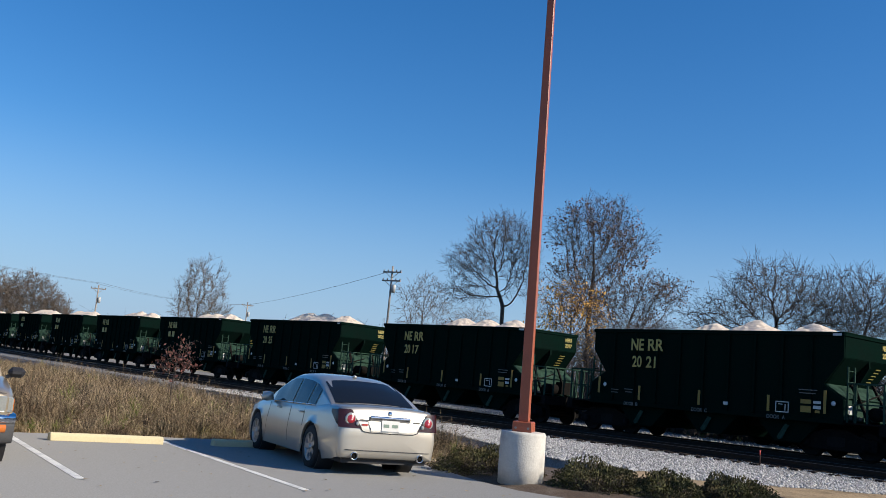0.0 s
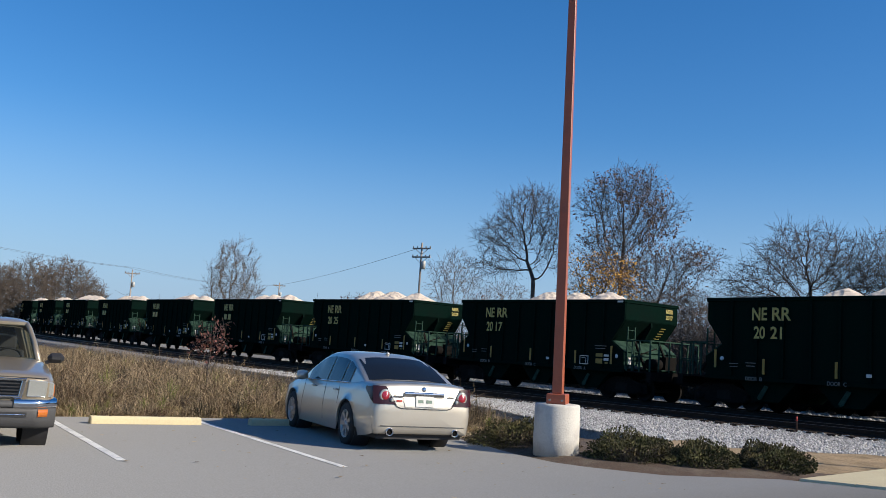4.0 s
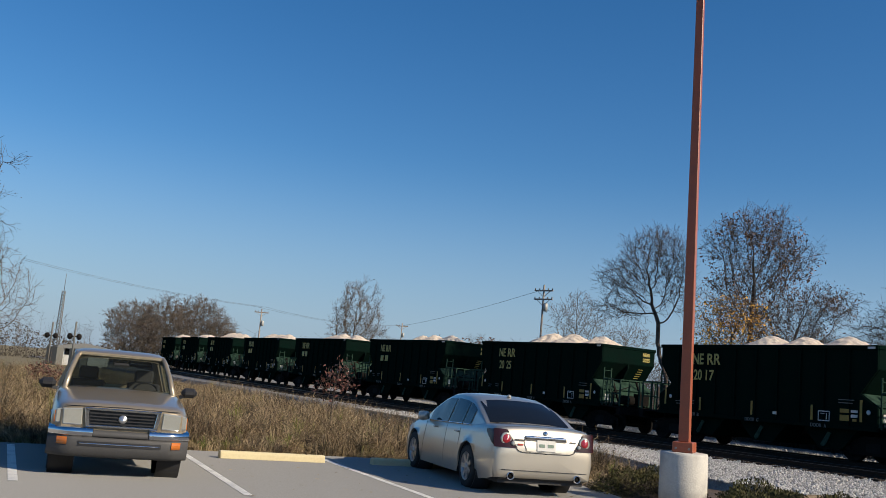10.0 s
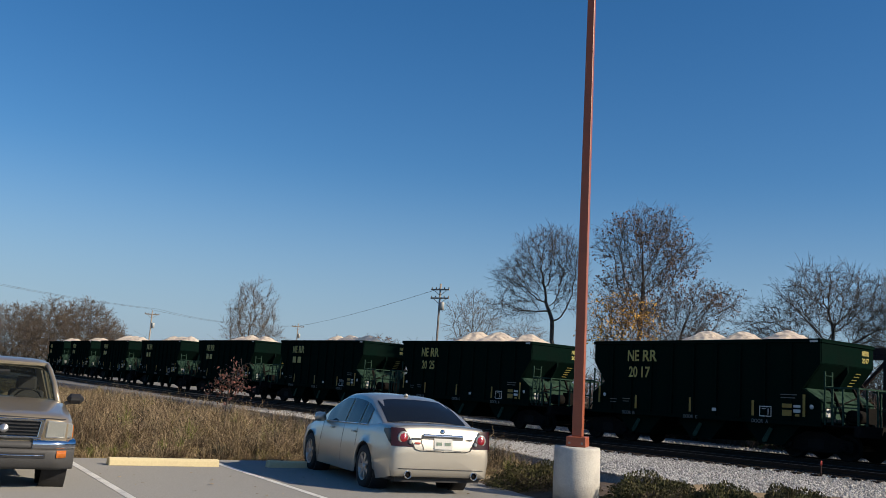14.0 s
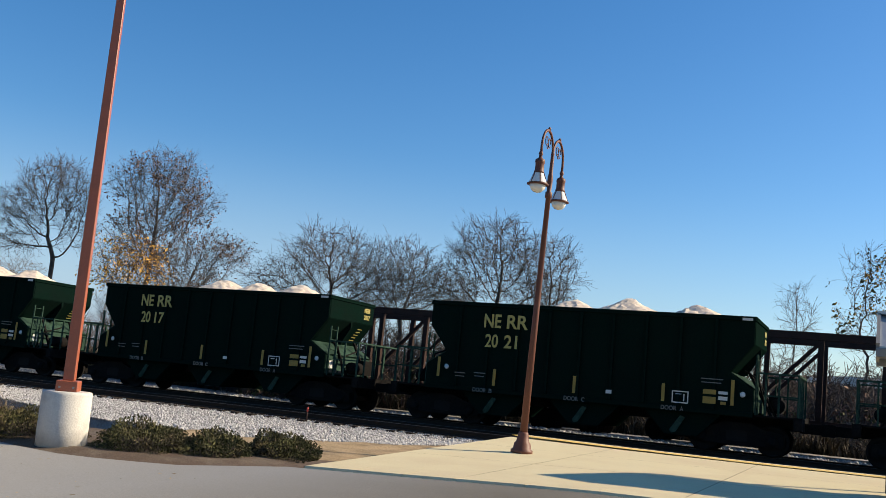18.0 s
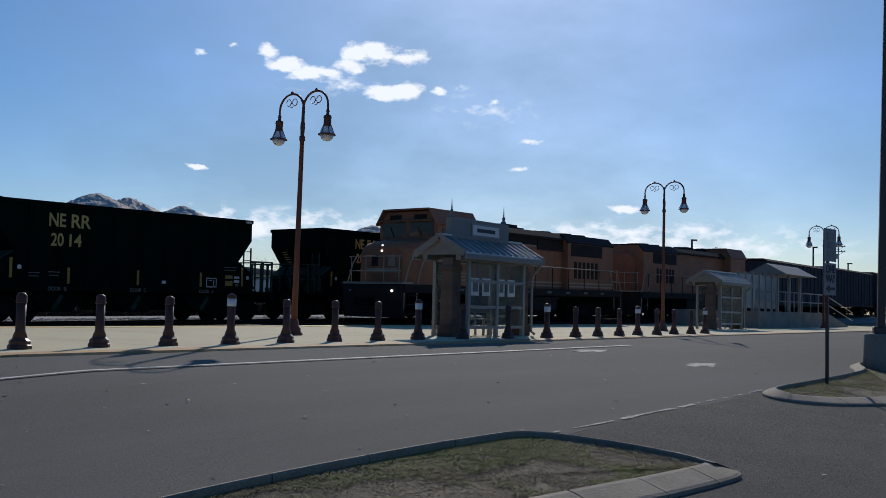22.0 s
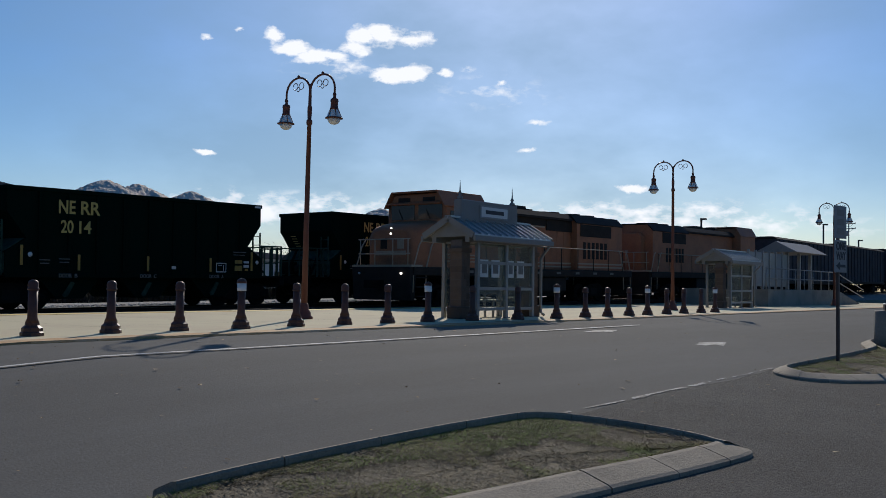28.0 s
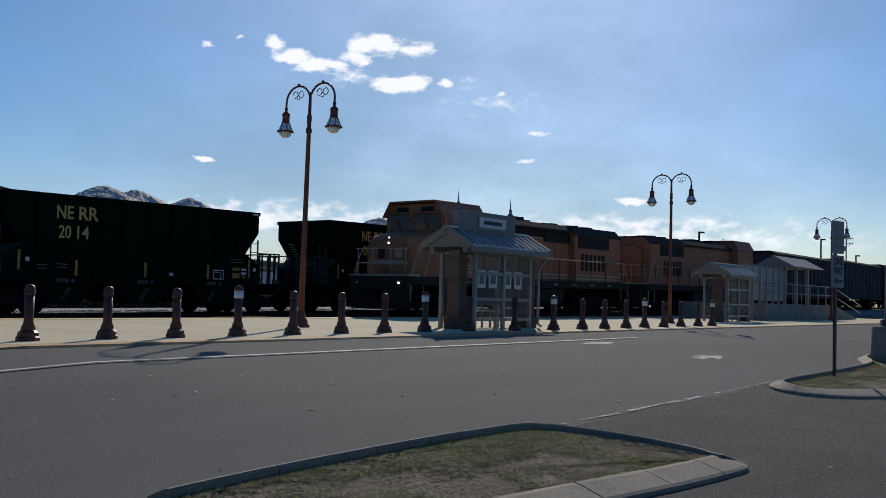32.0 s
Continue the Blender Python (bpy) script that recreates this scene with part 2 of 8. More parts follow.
M = {
    "asphalt": material("asphalt", (0.162, 0.146, 0.118), 0.95, vary=0.12, scale=0.35, fine=45, bump=0.3, second=(0.188, 0.172, 0.142), amount=0.6, stretch=(0.25, 1.5, 1), spec=0.12, matt=0.5),
    "asphalt_lot": material("dark_asphalt", (0.108, 0.095, 0.077), 0.95, vary=0.32, scale=0.5, fine=40, bump=1.0, second=(0.132, 0.117, 0.096), amount=0.6, spec=0.15, matt=0.5),
    "concrete": material("concrete", (0.62, 0.54, 0.34), 0.9, vary=0.06, scale=0.5, fine=30, bump=0.2, second=(0.57, 0.475, 0.305), amount=0.5, spec=0.2, matt=0.2),
    "kerb": material("kerb_concrete", (0.25, 0.212, 0.155), 0.9, vary=0.16, scale=1.5, fine=40, bump=0.4, second=(0.18, 0.152, 0.112), amount=0.55),
    "plinth": material("plinth_concrete", (0.55, 0.53, 0.48), 0.85, vary=0.07, scale=2.5, fine=35, bump=0.35, second=(0.4, 0.38, 0.35), amount=0.45),
    "yellow": material("yellow_paving", (0.62, 0.43, 0.1), 0.75, vary=0.1, scale=2, fine=40, bump=0.5, second=(0.5, 0.36, 0.13)),
    "rustkerb": material("stained_kerb", (0.4, 0.225, 0.085), 0.85, vary=0.16, scale=1.2, fine=40, bump=0.3, second=(0.38, 0.31, 0.21), amount=0.4),
    "line": material("road_paint", (0.72, 0.71, 0.66), 0.7, vary=0.1, scale=3, fine=50, bump=0.3, second=(0.45, 0.45, 0.43), amount=0.45),
    "line_edge": material("thin_road_paint", (0.5, 0.49, 0.46), 0.8, vary=0.2, scale=4, fine=50, bump=0.3, second=(0.3, 0.29, 0.27), amount=0.55),
    "line_worn": material("worn_road_paint", (0.36, 0.35, 0.32), 0.85, vary=0.25, scale=5, fine=50, bump=0.3, second=(0.16, 0.15, 0.135), amount=0.8),
    "soil": material("dry_ground", (0.2, 0.155, 0.09), 0.95, vary=0.25, scale=0.4, fine=20, bump=0.8, second=(0.15, 0.14, 0.06), amount=0.6),
    "earth": material("bare_earth", (0.33, 0.245, 0.15), 0.95, vary=0.25, scale=1.5, fine=20, bump=0.8, second=(0.2, 0.15, 0.09), amount=0.5, spec=0.1),
    "mulch": material("mulch", (0.085, 0.055, 0.035), 0.95, vary=0.3, scale=3, fine=40, bump=1.0, second=(0.13, 0.1, 0.07)),
    "ballast": material("ballast_stone", (0.42, 0.41, 0.39), 0.9, vary=0.12, scale=2, fine=25, bump=0.3, island=0.38),
    "ballast_bed": material("ballast_bed", (0.2, 0.193, 0.18), 0.95, vary=0.3, scale=3, fine=16, bump=1.0, second=(0.14, 0.135, 0.125)),
    # ballast darkened in colour for the shade the trains throw on the lines
    "shade_ballast": material("shade_dark_ballast", (0.075, 0.068, 0.06), 0.95, vary=0.2, scale=2, fine=25, bump=0.3, island=0.4, spec=0.1),
    "rail": material("rail_steel", (0.024, 0.017, 0.013), 0.8, 0.0, spec=0.15, vary=0.2, scale=4, fine=50),
    "railhead": material("rail_head", (0.07, 0.062, 0.056), 0.6, 0.4, vary=0.2, scale=8, fine=70),
    "sleeper": material("sleeper_wood", (0.04, 0.031, 0.025), 0.95, vary=0.3, scale=3, fine=30, bump=0.6, island=0.25, spec=0.1),
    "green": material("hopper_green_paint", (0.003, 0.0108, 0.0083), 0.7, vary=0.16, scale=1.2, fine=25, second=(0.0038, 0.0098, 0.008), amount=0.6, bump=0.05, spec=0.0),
    # hopper green lightened: dust, and sunlight on the car ends put into the colour
    "lit_dusty_green": material("lit_dusty_green_paint", (0.03, 0.062, 0.046), 0.85, vary=0.3, scale=2.5, fine=30, second=(0.012, 0.03, 0.022), amount=0.5, spec=0.05),
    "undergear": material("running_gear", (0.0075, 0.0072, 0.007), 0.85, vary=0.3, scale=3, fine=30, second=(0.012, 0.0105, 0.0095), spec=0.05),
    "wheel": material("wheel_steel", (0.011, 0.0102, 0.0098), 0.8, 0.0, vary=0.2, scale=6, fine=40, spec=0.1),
    "letter": material("lettering_yellow", (0.42, 0.34, 0.095), 0.6, vary=0.08, scale=8, fine=60),
    "letterpale": material("lettering_pale", (0.13, 0.13, 0.12), 0.7, vary=0.1, scale=8, fine=60),
    "white": material("white_marking", (0.55, 0.55, 0.53), 0.6, vary=0.06, scale=5, fine=60),
    "redm": material("red_marking", (0.4, 0.04, 0.03), 0.6, vary=0.1),
    "load": material("crushed_limestone", (0.64, 0.54, 0.43), 0.95, vary=0.16, scale=2.0, fine=10, bump=1.0, second=(0.55, 0.47, 0.4), amount=0.5),
    "loadrock": material("limestone_lump", (0.66, 0.53, 0.44), 0.95, vary=0.16, scale=3, fine=14, bump=0.5, island=0.3),
    "orange": material("locomotive_orange", (0.31, 0.125, 0.058), 0.65, vary=0.2, scale=1.5, fine=25, second=(0.23, 0.098, 0.05), amount=0.55, spec=0.3),
    "loco_dark": material("locomotive_black", (0.028, 0.0225, 0.019), 0.75, vary=0.3, scale=2, fine=30, spec=0.12),
    "loco_yellow": material("locomotive_stripe", (0.6, 0.42, 0.06), 0.5, vary=0.1),
    "loco_rail": material("handrail_pale", (0.33, 0.26, 0.18), 0.6, vary=0.12),
    "rust": material("rusty_steel", (0.04, 0.022, 0.018), 0.85, vary=0.25, scale=3, fine=30, bump=0.3, second=(0.028, 0.018, 0.016), amount=0.6, spec=0.15),
    "pole": material("red_brown_pole", (0.33, 0.085, 0.042), 0.42, vary=0.08, scale=3, fine=40, second=(0.26, 0.075, 0.04), amount=0.4),
    "lamp_red": material("lamp_brown_paint", (0.125, 0.047, 0.032), 0.55, vary=0.1, scale=3, fine=40, second=(0.11, 0.042, 0.03), amount=0.4, spec=0.3),
    "stripe": material("faded_yellow", (0.3, 0.19, 0.035), 0.7, vary=0.15, scale=4, fine=40),
    "pole_dark": material("dark_lamp_mast", (0.045, 0.03, 0.025), 0.45, vary=0.12, scale=3, fine=40),
    "bollard": material("bollard_brown", (0.085, 0.04, 0.028), 0.5, vary=0.2, scale=5, fine=45, second=(0.06, 0.03, 0.024), amount=0.5, spec=0.3),
    "lampglass": material("lamp_glass", (0.7, 0.7, 0.66), 0.15, vary=0.04),
    "steel": material("galvanised_frame", (0.25, 0.25, 0.238), 0.5, 0.3, vary=0.08, scale=4, fine=40),
    "roof": material("grey_metal_roof", (0.4, 0.41, 0.4), 0.36, 0.55, vary=0.06, scale=2, fine=30),
    "fascia": material("fascia_paint", (0.2, 0.192, 0.175), 0.6, vary=0.08, scale=3, fine=40),
    "brick": material("brown_block", (0.115, 0.078, 0.054), 0.9, vary=0.14, scale=5, fine=40, bump=0.6, island=0.28),
    "mortar": material("mortar", (0.13, 0.1, 0.08), 0.95, vary=0.1, scale=6, fine=50, bump=0.4),
    "paper": material("notice_paper", (0.62, 0.62, 0.58), 0.7, vary=0.05),
    # sign white darkened to grey, its shaded face put into the colour
    "signplate": material("shade_grey_sign", (0.26, 0.26, 0.25), 0.7, vary=0.1, scale=4, fine=30),
    "plate_ink": material("green_grey_ink", (0.12, 0.19, 0.15), 0.6, vary=0.15),
    "ink": material("dark_ink", (0.03, 0.03, 0.035), 0.6, vary=0.1),
    "bark": material("bark", (0.065, 0.053, 0.044), 0.95, vary=0.25, scale=4, fine=30, bump=0.6, second=(0.13, 0.11, 0.095)),
    "twig": material("twigs", (0.072, 0.058, 0.048), 0.95, vary=0.25, scale=1.5, fine=20, second=(0.1, 0.08, 0.075)),
    "twig_pale": material("pale_twigs", (0.145, 0.118, 0.097), 0.95, vary=0.2, scale=1.5, fine=20, second=(0.11, 0.09, 0.074), spec=0.1),
    "leaf_yellow": material("yellow_leaves", (0.52, 0.27, 0.04), 0.75, vary=0.2, scale=1, fine=10, island=0.4, second=(0.3, 0.15, 0.04)),
    "leaf_brown": material("brown_leaves", (0.16, 0.09, 0.06), 0.8, vary=0.2, scale=1, fine=10, island=0.4),
    "leaf_green": material("green_leaves", (0.07, 0.08, 0.03), 0.75, vary=0.2, scale=1, fine=10, island=0.4),
    "leaf_red": material("red_leaves", (0.13, 0.05, 0.038), 0.75, vary=0.2, scale=1, fine=10, island=0.4),
    "weed": material("dry_weeds", (0.33, 0.252, 0.155), 0.95, vary=0.3, scale=0.8, fine=4, island=0.65, second=(0.17, 0.126, 0.076), amount=0.6, spec=0.15),
    "weed_dark": material("russet_weeds", (0.2, 0.138, 0.083), 0.95, vary=0.25, scale=0.8, fine=4, island=0.6, second=(0.095, 0.068, 0.045), amount=0.6, spec=0.1),
    "weed_olive": material("olive_weeds", (0.19, 0.165, 0.06), 0.95, vary=0.25, scale=0.55, fine=4, island=0.5, second=(0.14, 0.12, 0.05), amount=0.6, spec=0.1),
    "weed_pale": material("straw_weeds", (0.4, 0.31, 0.16), 0.95, vary=0.25, scale=0.55, fine=4, island=0.4, second=(0.28, 0.23, 0.1), amount=0.6, spec=0.1),
    "brush": material("dark_brush", (0.07, 0.053, 0.037), 0.95, vary=0.25, scale=0.5, fine=8, island=0.5, second=(0.05, 0.05, 0.025)),
    "grass": material("autumn_grass", (0.15, 0.195, 0.03), 0.9, vary=0.25, scale=0.8, fine=12, island=0.4, second=(0.19, 0.13, 0.055), amount=0.6),
    "drygrass": material("withered_grass", (0.19, 0.155, 0.085), 0.9, vary=0.25, scale=0.8, fine=12, island=0.5, second=(0.13, 0.1, 0.06)),
    "lawn": material("lawn_soil", (0.12, 0.095, 0.05), 0.95, vary=0.3, scale=1.2, fine=18, bump=0.9, second=(0.075, 0.06, 0.038), amount=0.6),
    "shrub": material("shrub_leaves", (0.075, 0.076, 0.035), 0.9, vary=0.25, scale=2, fine=20, island=0.5, second=(0.1, 0.078, 0.045), amount=0.5, spec=0.05),
    "wood_pole": material("utility_pole_wood", (0.3, 0.26, 0.22), 0.9, vary=0.2, scale=3, fine=30),
    "insulator": material("pale_grey_enamel", (0.42, 0.42, 0.4), 0.5, vary=0.1),
    "wire": material("cable", (0.05, 0.05, 0.05), 0.6),
    "barn": material("warehouse_cladding", (0.3, 0.265, 0.23), 0.7, vary=0.08, scale=0.4, fine=8, second=(0.25, 0.22, 0.2)),
    "barnroof": material("warehouse_roof", (0.11, 0.085, 0.08), 0.6, vary=0.15, scale=0.5, fine=10),
    "window": material("dark_window", (0.008, 0.009, 0.01), 0.06, vary=0.1, spec=0.4),
    "silver": material("car_champagne_paint", (0.52, 0.485, 0.42), 0.42, 0.72, vary=0.03, scale=3, fine=200, coat=1.0),
    "tan": material("pickup_tan_paint", (0.3, 0.25, 0.18), 0.33, 0.4, vary=0.04, scale=3, fine=200, coat=0.8),
    "grey_plastic": material("grey_plastic", (0.055, 0.055, 0.056), 0.6, vary=0.1),
    "black_plastic": material("black_plastic", (0.018, 0.018, 0.02), 0.5, vary=0.15),
    "chrome": material("chrome", (0.75, 0.75, 0.76), 0.12, 1.0, vary=0.03),
    "alloy": material("alloy_wheel", (0.5, 0.5, 0.5), 0.3, 0.85, vary=0.05),
    "tyre": material("tyre_rubber", (0.022, 0.022, 0.022), 0.85, vary=0.15, fine=50),
    "red_lens": material("red_lens", (0.28, 0.012, 0.02), 0.12, vary=0.1, coat=1.0),
    "smoked_lens": material("smoked_red_lens", (0.03, 0.008, 0.009), 0.2, vary=0.15, scale=12, spec=0.4),
    "amber": material("amber_lens", (0.5, 0.14, 0.02), 0.2, vary=0.1, coat=1.0),
    "clear_lens": material("clear_lens", (0.42, 0.43, 0.4), 0.14, 0.4, vary=0.06, coat=1.0),
    "tint": glass("tinted_car_glass", (0.1, 0.11, 0.12), 0.8, 0.02),
    "carglass": glass("windscreen_glass", (0.42, 0.48, 0.47), 0.8, 0.02),
    "pane": glass("shelter_glass", (0.8, 0.84, 0.8), 0.83, 0.16, 0.22),
    "frosted": glass("weathered_screen", (0.75, 0.8, 0.82), 0.5, 0.4, 0.4),
    "headlight": material("lit_headlight", (0.9, 0.9, 0.85), 0.2, glow=(1.0, 0.9, 0.75, 2.5)),
    "fabric": material("seat_fabric", (0.06, 0.058, 0.06), 0.9, vary=0.15, fine=80),
    "dark_concrete": material("dark_concrete", (0.24, 0.22, 0.18), 0.9, vary=0.15, scale=1.0, fine=20, bump=0.3, second=(0.16, 0.145, 0.12), amount=0.5),
    "boxcar": material("boxcar_paint", (0.045, 0.047, 0.055), 0.8, vary=0.2, scale=1.0, fine=15, second=(0.028, 0.028, 0.032), spec=0.2),
    "far_wood": material("far_woods", (0.072, 0.058, 0.042), 0.95, vary=0.25, scale=0.3, fine=3, island=0.35),
}


# bays at the far end of the car park: brighter light put into the colour
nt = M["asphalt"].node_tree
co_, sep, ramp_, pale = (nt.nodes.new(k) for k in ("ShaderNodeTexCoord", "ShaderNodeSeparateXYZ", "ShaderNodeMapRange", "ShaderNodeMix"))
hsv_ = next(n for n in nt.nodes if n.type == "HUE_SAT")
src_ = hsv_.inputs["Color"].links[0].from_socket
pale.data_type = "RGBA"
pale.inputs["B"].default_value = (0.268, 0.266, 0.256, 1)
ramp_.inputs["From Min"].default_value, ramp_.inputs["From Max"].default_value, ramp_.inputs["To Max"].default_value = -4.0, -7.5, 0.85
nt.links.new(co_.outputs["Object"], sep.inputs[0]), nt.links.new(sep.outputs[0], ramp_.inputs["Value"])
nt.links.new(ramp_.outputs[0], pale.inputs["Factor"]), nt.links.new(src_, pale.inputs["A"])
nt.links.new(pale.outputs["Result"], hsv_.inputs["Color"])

# ---- mesh tools ----


class Geo:
    """Collects verts and faces of one mesh."""

    def __init__(self):
        self.v, self.f, self.s = [], [], []

    def add(self, verts, faces, smooth=False):
        k = len(self.v)
        self.v += [tuple(p) for p in verts]
        self.f += [tuple(i + k for i in f) for f in faces]
        self.s += [smooth] * len(faces)
        return self

    def box(self, c, size, rz=0.0, m=None):
        x, y, z = (s / 2 for s in size)
        pts = [Vector((a * x, b * y, d * z)) for d in (-1, 1) for a, b in ((-1, -1), (1, -1), (1, 1), (-1, 1))]
        if rz:
            pts = [Matrix.Rotation(radians(rz), 3, "Z") @ p for p in pts]
        if m is not None:
            pts = [m @ p for p in pts]
        return self.add([p + Vector(c) for p in pts], [(3, 2, 1, 0), (4, 5, 6, 7), (0, 1, 5, 4), (1, 2, 6, 5), (2, 3, 7, 6), (3, 0, 4, 7)])

    def span(self, lo, hi):
        return self.box([(a + b) / 2 for a, b in zip(lo, hi)], [abs(b - a) for a, b in zip(lo, hi)])

    def tube(self, pts, r, n=8, cap=True, smooth=True):
        """A round bar along points; r is one radius or one a point."""
        pts = [Vector(p) for p in pts]
        rs = r if isinstance(r, (list, tuple)) else [r] * len(pts)
        ring, side = [], None
        for i, p in enumerate(pts):
            d = (pts[min(i + 1, len(pts) - 1)] - pts[max(i - 1, 0)]).normalized()
            if side is None:
                side = d.orthogonal().normalized()
            side = (side - d * side.dot(d)).normalized()
            up = d.cross(side)
            ring += [p + (side * math.cos(a) + up * math.sin(a)) * rs[i] for a in [2 * math.pi * k / n for k in range(n)]]
        faces = [(i * n + k, i * n + (k + 1) % n, (i + 1) * n + (k + 1) % n, (i + 1) * n + k) for i in range(len(pts) - 1) for k in range(n)]
        self.add(ring, faces, smooth)
        if cap:
            k = len(self.v) - len(ring)
            self.f += [tuple(k + j for j in reversed(range(n))), tuple(k + len(ring) - n + j for j in range(n))]
            self.s += [False, False]
        return self

    def bar(self, a, b, w, h=None):
        """A square bar from a to b."""
        a, b = Vector(a), Vector(b)
        d = (b - a).normalized()
        side = d.cross(Vector((0, 0, 1)))
        side = side.normalized() if side.length > 1e-4 else Vector((1, 0, 0))
        up = side.cross(d).normalized()
        s, u = side * w / 2, up * (h or w) / 2
        pts = [p + q for p in (a, b) for q in (-s - u, s - u, s + u, -s + u)]
        return self.add(pts, [(0, 1, 2, 3), (7, 6, 5, 4), (0, 4, 5, 1), (1, 5, 6, 2), (2, 6, 7, 3), (3, 7, 4, 0)])

    def lathe(self, profile, n=20, c=(0, 0, 0), axis="z", smooth=True, caps=True):
        """profile: (radius, height) from bottom to top."""
        ring = []
        for r, h in profile:
            for k in range(n):
                a = 2 * math.pi * k / n
                p = (r * math.cos(a), r * math.sin(a), h)
                p = p if axis == "z" else ((p[0], h, p[1]) if axis == "y" else (h, p[0], p[1]))
                ring.append((p[0] + c[0], p[1] + c[1], p[2] + c[2]))
        k0 = len(self.v)
        faces = [(i * n + k, i * n + (k + 1) % n, (i + 1) * n + (k + 1) % n, (i + 1) * n + k) for i in range(len(profile) - 1) for k in range(n)]
        self.add(ring, faces, smooth)
        if not caps:
            return self
        self.f += [tuple(k0 + j for j in reversed(range(n))), tuple(k0 + len(ring) - n + j for j in range(n))]
        self.s += [False, False]
        return self

    def prism(self, poly, a, b, axis="y"):
        """A polygon in the plane across an axis, pushed from a to b along it. For y: (x, z); x: (y, z); z: (x, y)."""
        def put(p, h):
            return {"y": (p[0], h, p[1]), "x": (h, p[0], p[1]), "z": (p[0], p[1], h)}[axis]
        n = len(poly)
        return self.add([put(p, a) for p in poly] + [put(p, b) for p in poly],
                        [tuple(range(n)), tuple(reversed(range(n, 2 * n)))] + [(i, n + i, n + (i + 1) % n, (i + 1) % n) for i in range(n)])

    def grid(self, rows, smooth=True):
        """Rows of equally many points, joined into a sheet."""
        w = len(rows[0])
        return self.add([p for r in rows for p in r], [(i * w + j, i * w + j + 1, (i + 1) * w + j + 1, (i + 1) * w + j) for i in range(len(rows) - 1) for j in range(w - 1)], smooth)

    def mesh(self, name, mat, bevel=0.0):
        me = bpy.data.meshes.new(name)
        me.from_pydata(self.v, [], self.f)
        me.polygons.foreach_set("use_smooth", self.s)
        bm = bmesh.new()
        bm.from_mesh(me)
        bmesh.ops.recalc_face_normals(bm, faces=bm.faces)
        if bevel:
            edges = [e for e in bm.edges if len(e.link_faces) == 2 and e.calc_face_angle(0) > 0.5]
            bmesh.ops.bevel(bm, geom=edges, offset=bevel, segments=1, affect="EDGES", clamp_overlap=True)
        bm.to_mesh(me)
        bm.free()
        me.materials.append(M[mat])
        return me


def part(name, geo, mat, parent=None, label="", bevel=0.0):
    ob = new(name, geo.mesh(name, mat, bevel) if isinstance(geo, Geo) else geo)
    ob.parent = parent
    return tagged(ob, label)


def thing(name, label, category, at=(0, 0, 0), rz=0.0, group="", kind=""):
    ob = new(name)
    ob.empty_display_size = 0.1
    ob.matrix_basis = pose(*at, 0, 0, rz)
    return tagged(ob, label, category, group, kind)


def text_mesh(words, size, depth=0.004, bold=0.0, mat="letter", space=1.0, wide=None):
    """Lettering in the built-in font, flat, its left foot at the origin, facing -y."""
    cu = bpy.data.curves.new("lettering", "FONT")
    cu.body, cu.size, cu.extrude, cu.offset, cu.space_character = words, size, depth, bold, space
    tmp = bpy.data.objects.new("lettering", cu)
    scene.collection.objects.link(tmp)
    me = bpy.data.meshes.new_from_object(tmp.evaluated_get(bpy.context.evaluated_depsgraph_get()))
    bpy.data.objects.remove(tmp)
    me.transform(Matrix.Rotation(radians(90), 4, "X"))
    if wide:
        xs_ = [v.co.x for v in me.vertices]
        me.transform(Matrix.Diagonal((wide / (max(xs_) - min(xs_)), 1, 1, 1)) @ Matrix.Translation((-min(xs_), 0, 0)))
    me.materials.clear()
    me.materials.append(M[mat])
    return me


def rng(seed):
    return np.random.default_rng(seed)


def smoothstep(x):
    x = min(1.0, max(0.0, x))
    return x * x * (3 - 2 * x)


# ---- the lie of the land ----
KERB_Y, EDGE_Y = 12.3, 22.0
FRONT_X, FRONT_Z = [-60, -9, -7.5, -3.4, 0.5, 2, 6.5, 100], [0.05, 0.05, 0.13, 0.36, 0.46, 0.5, 0.72, 0.72]
BACK_X, BACK_Z = [-60, -5, -2, 6, 11, 100], [0.5, 0.5, 0.53, 0.66, 0.74, 0.76]


def z_front(x):
    return float(np.interp(x, FRONT_X, FRONT_Z))


def z_road(x, y):
    return max(z_front(x) - 0.035, 0.0) * smoothstep(y / KERB_Y)


def z_deck(x, y):
    f = min(1.0, max(0.0, (y - KERB_Y) / (EDGE_Y - KERB_Y)))
    return z_front(x) * (1 - f) + float(np.interp(x, BACK_X, BACK_Z)) * f


RAIL_X, RAIL_Z = [-200, -125, -112, -100, -86, -73, -60, -46, -33, -27, 0, 100], [0.6, 0.45, 0.41, 0.37, 0.31, 0.27, 0.245, 0.22, 0.165, 0.165, 0.44, 1.5]
BEND_X, BEND_Y = [-200, -140, -125, -112, -100, -86, -73, -60, -48, 200], [15.0, 5.6, 3.7, 2.5, 1.6, 0.85, 0.35, 0.08, 0.0, 0.0]


def z_rail(x):
    """Top of rail: the line dips slightly, then climbs gently."""
    return float(np.interp(x, RAIL_X, RAIL_Z))


def bend(x):
    """The line swings gently away at its far end."""
    return float(np.interp(x, BEND_X, BEND_Y))


def z_ground(x, y):
    """The raw ground below everything."""
    if y > 16:
        return z_rail(max(-120, min(x, 90))) - 0.62 if y < 34 else z_rail(max(-120, min(x, 90))) - 0.5
    if x < -9:
        f = smoothstep((y - 9) / 8)
        return -0.06 * (1 - f) + (z_rail(max(-120, x)) - 0.62) * f
    return z_road(x, max(0.0, y)) - 0.12


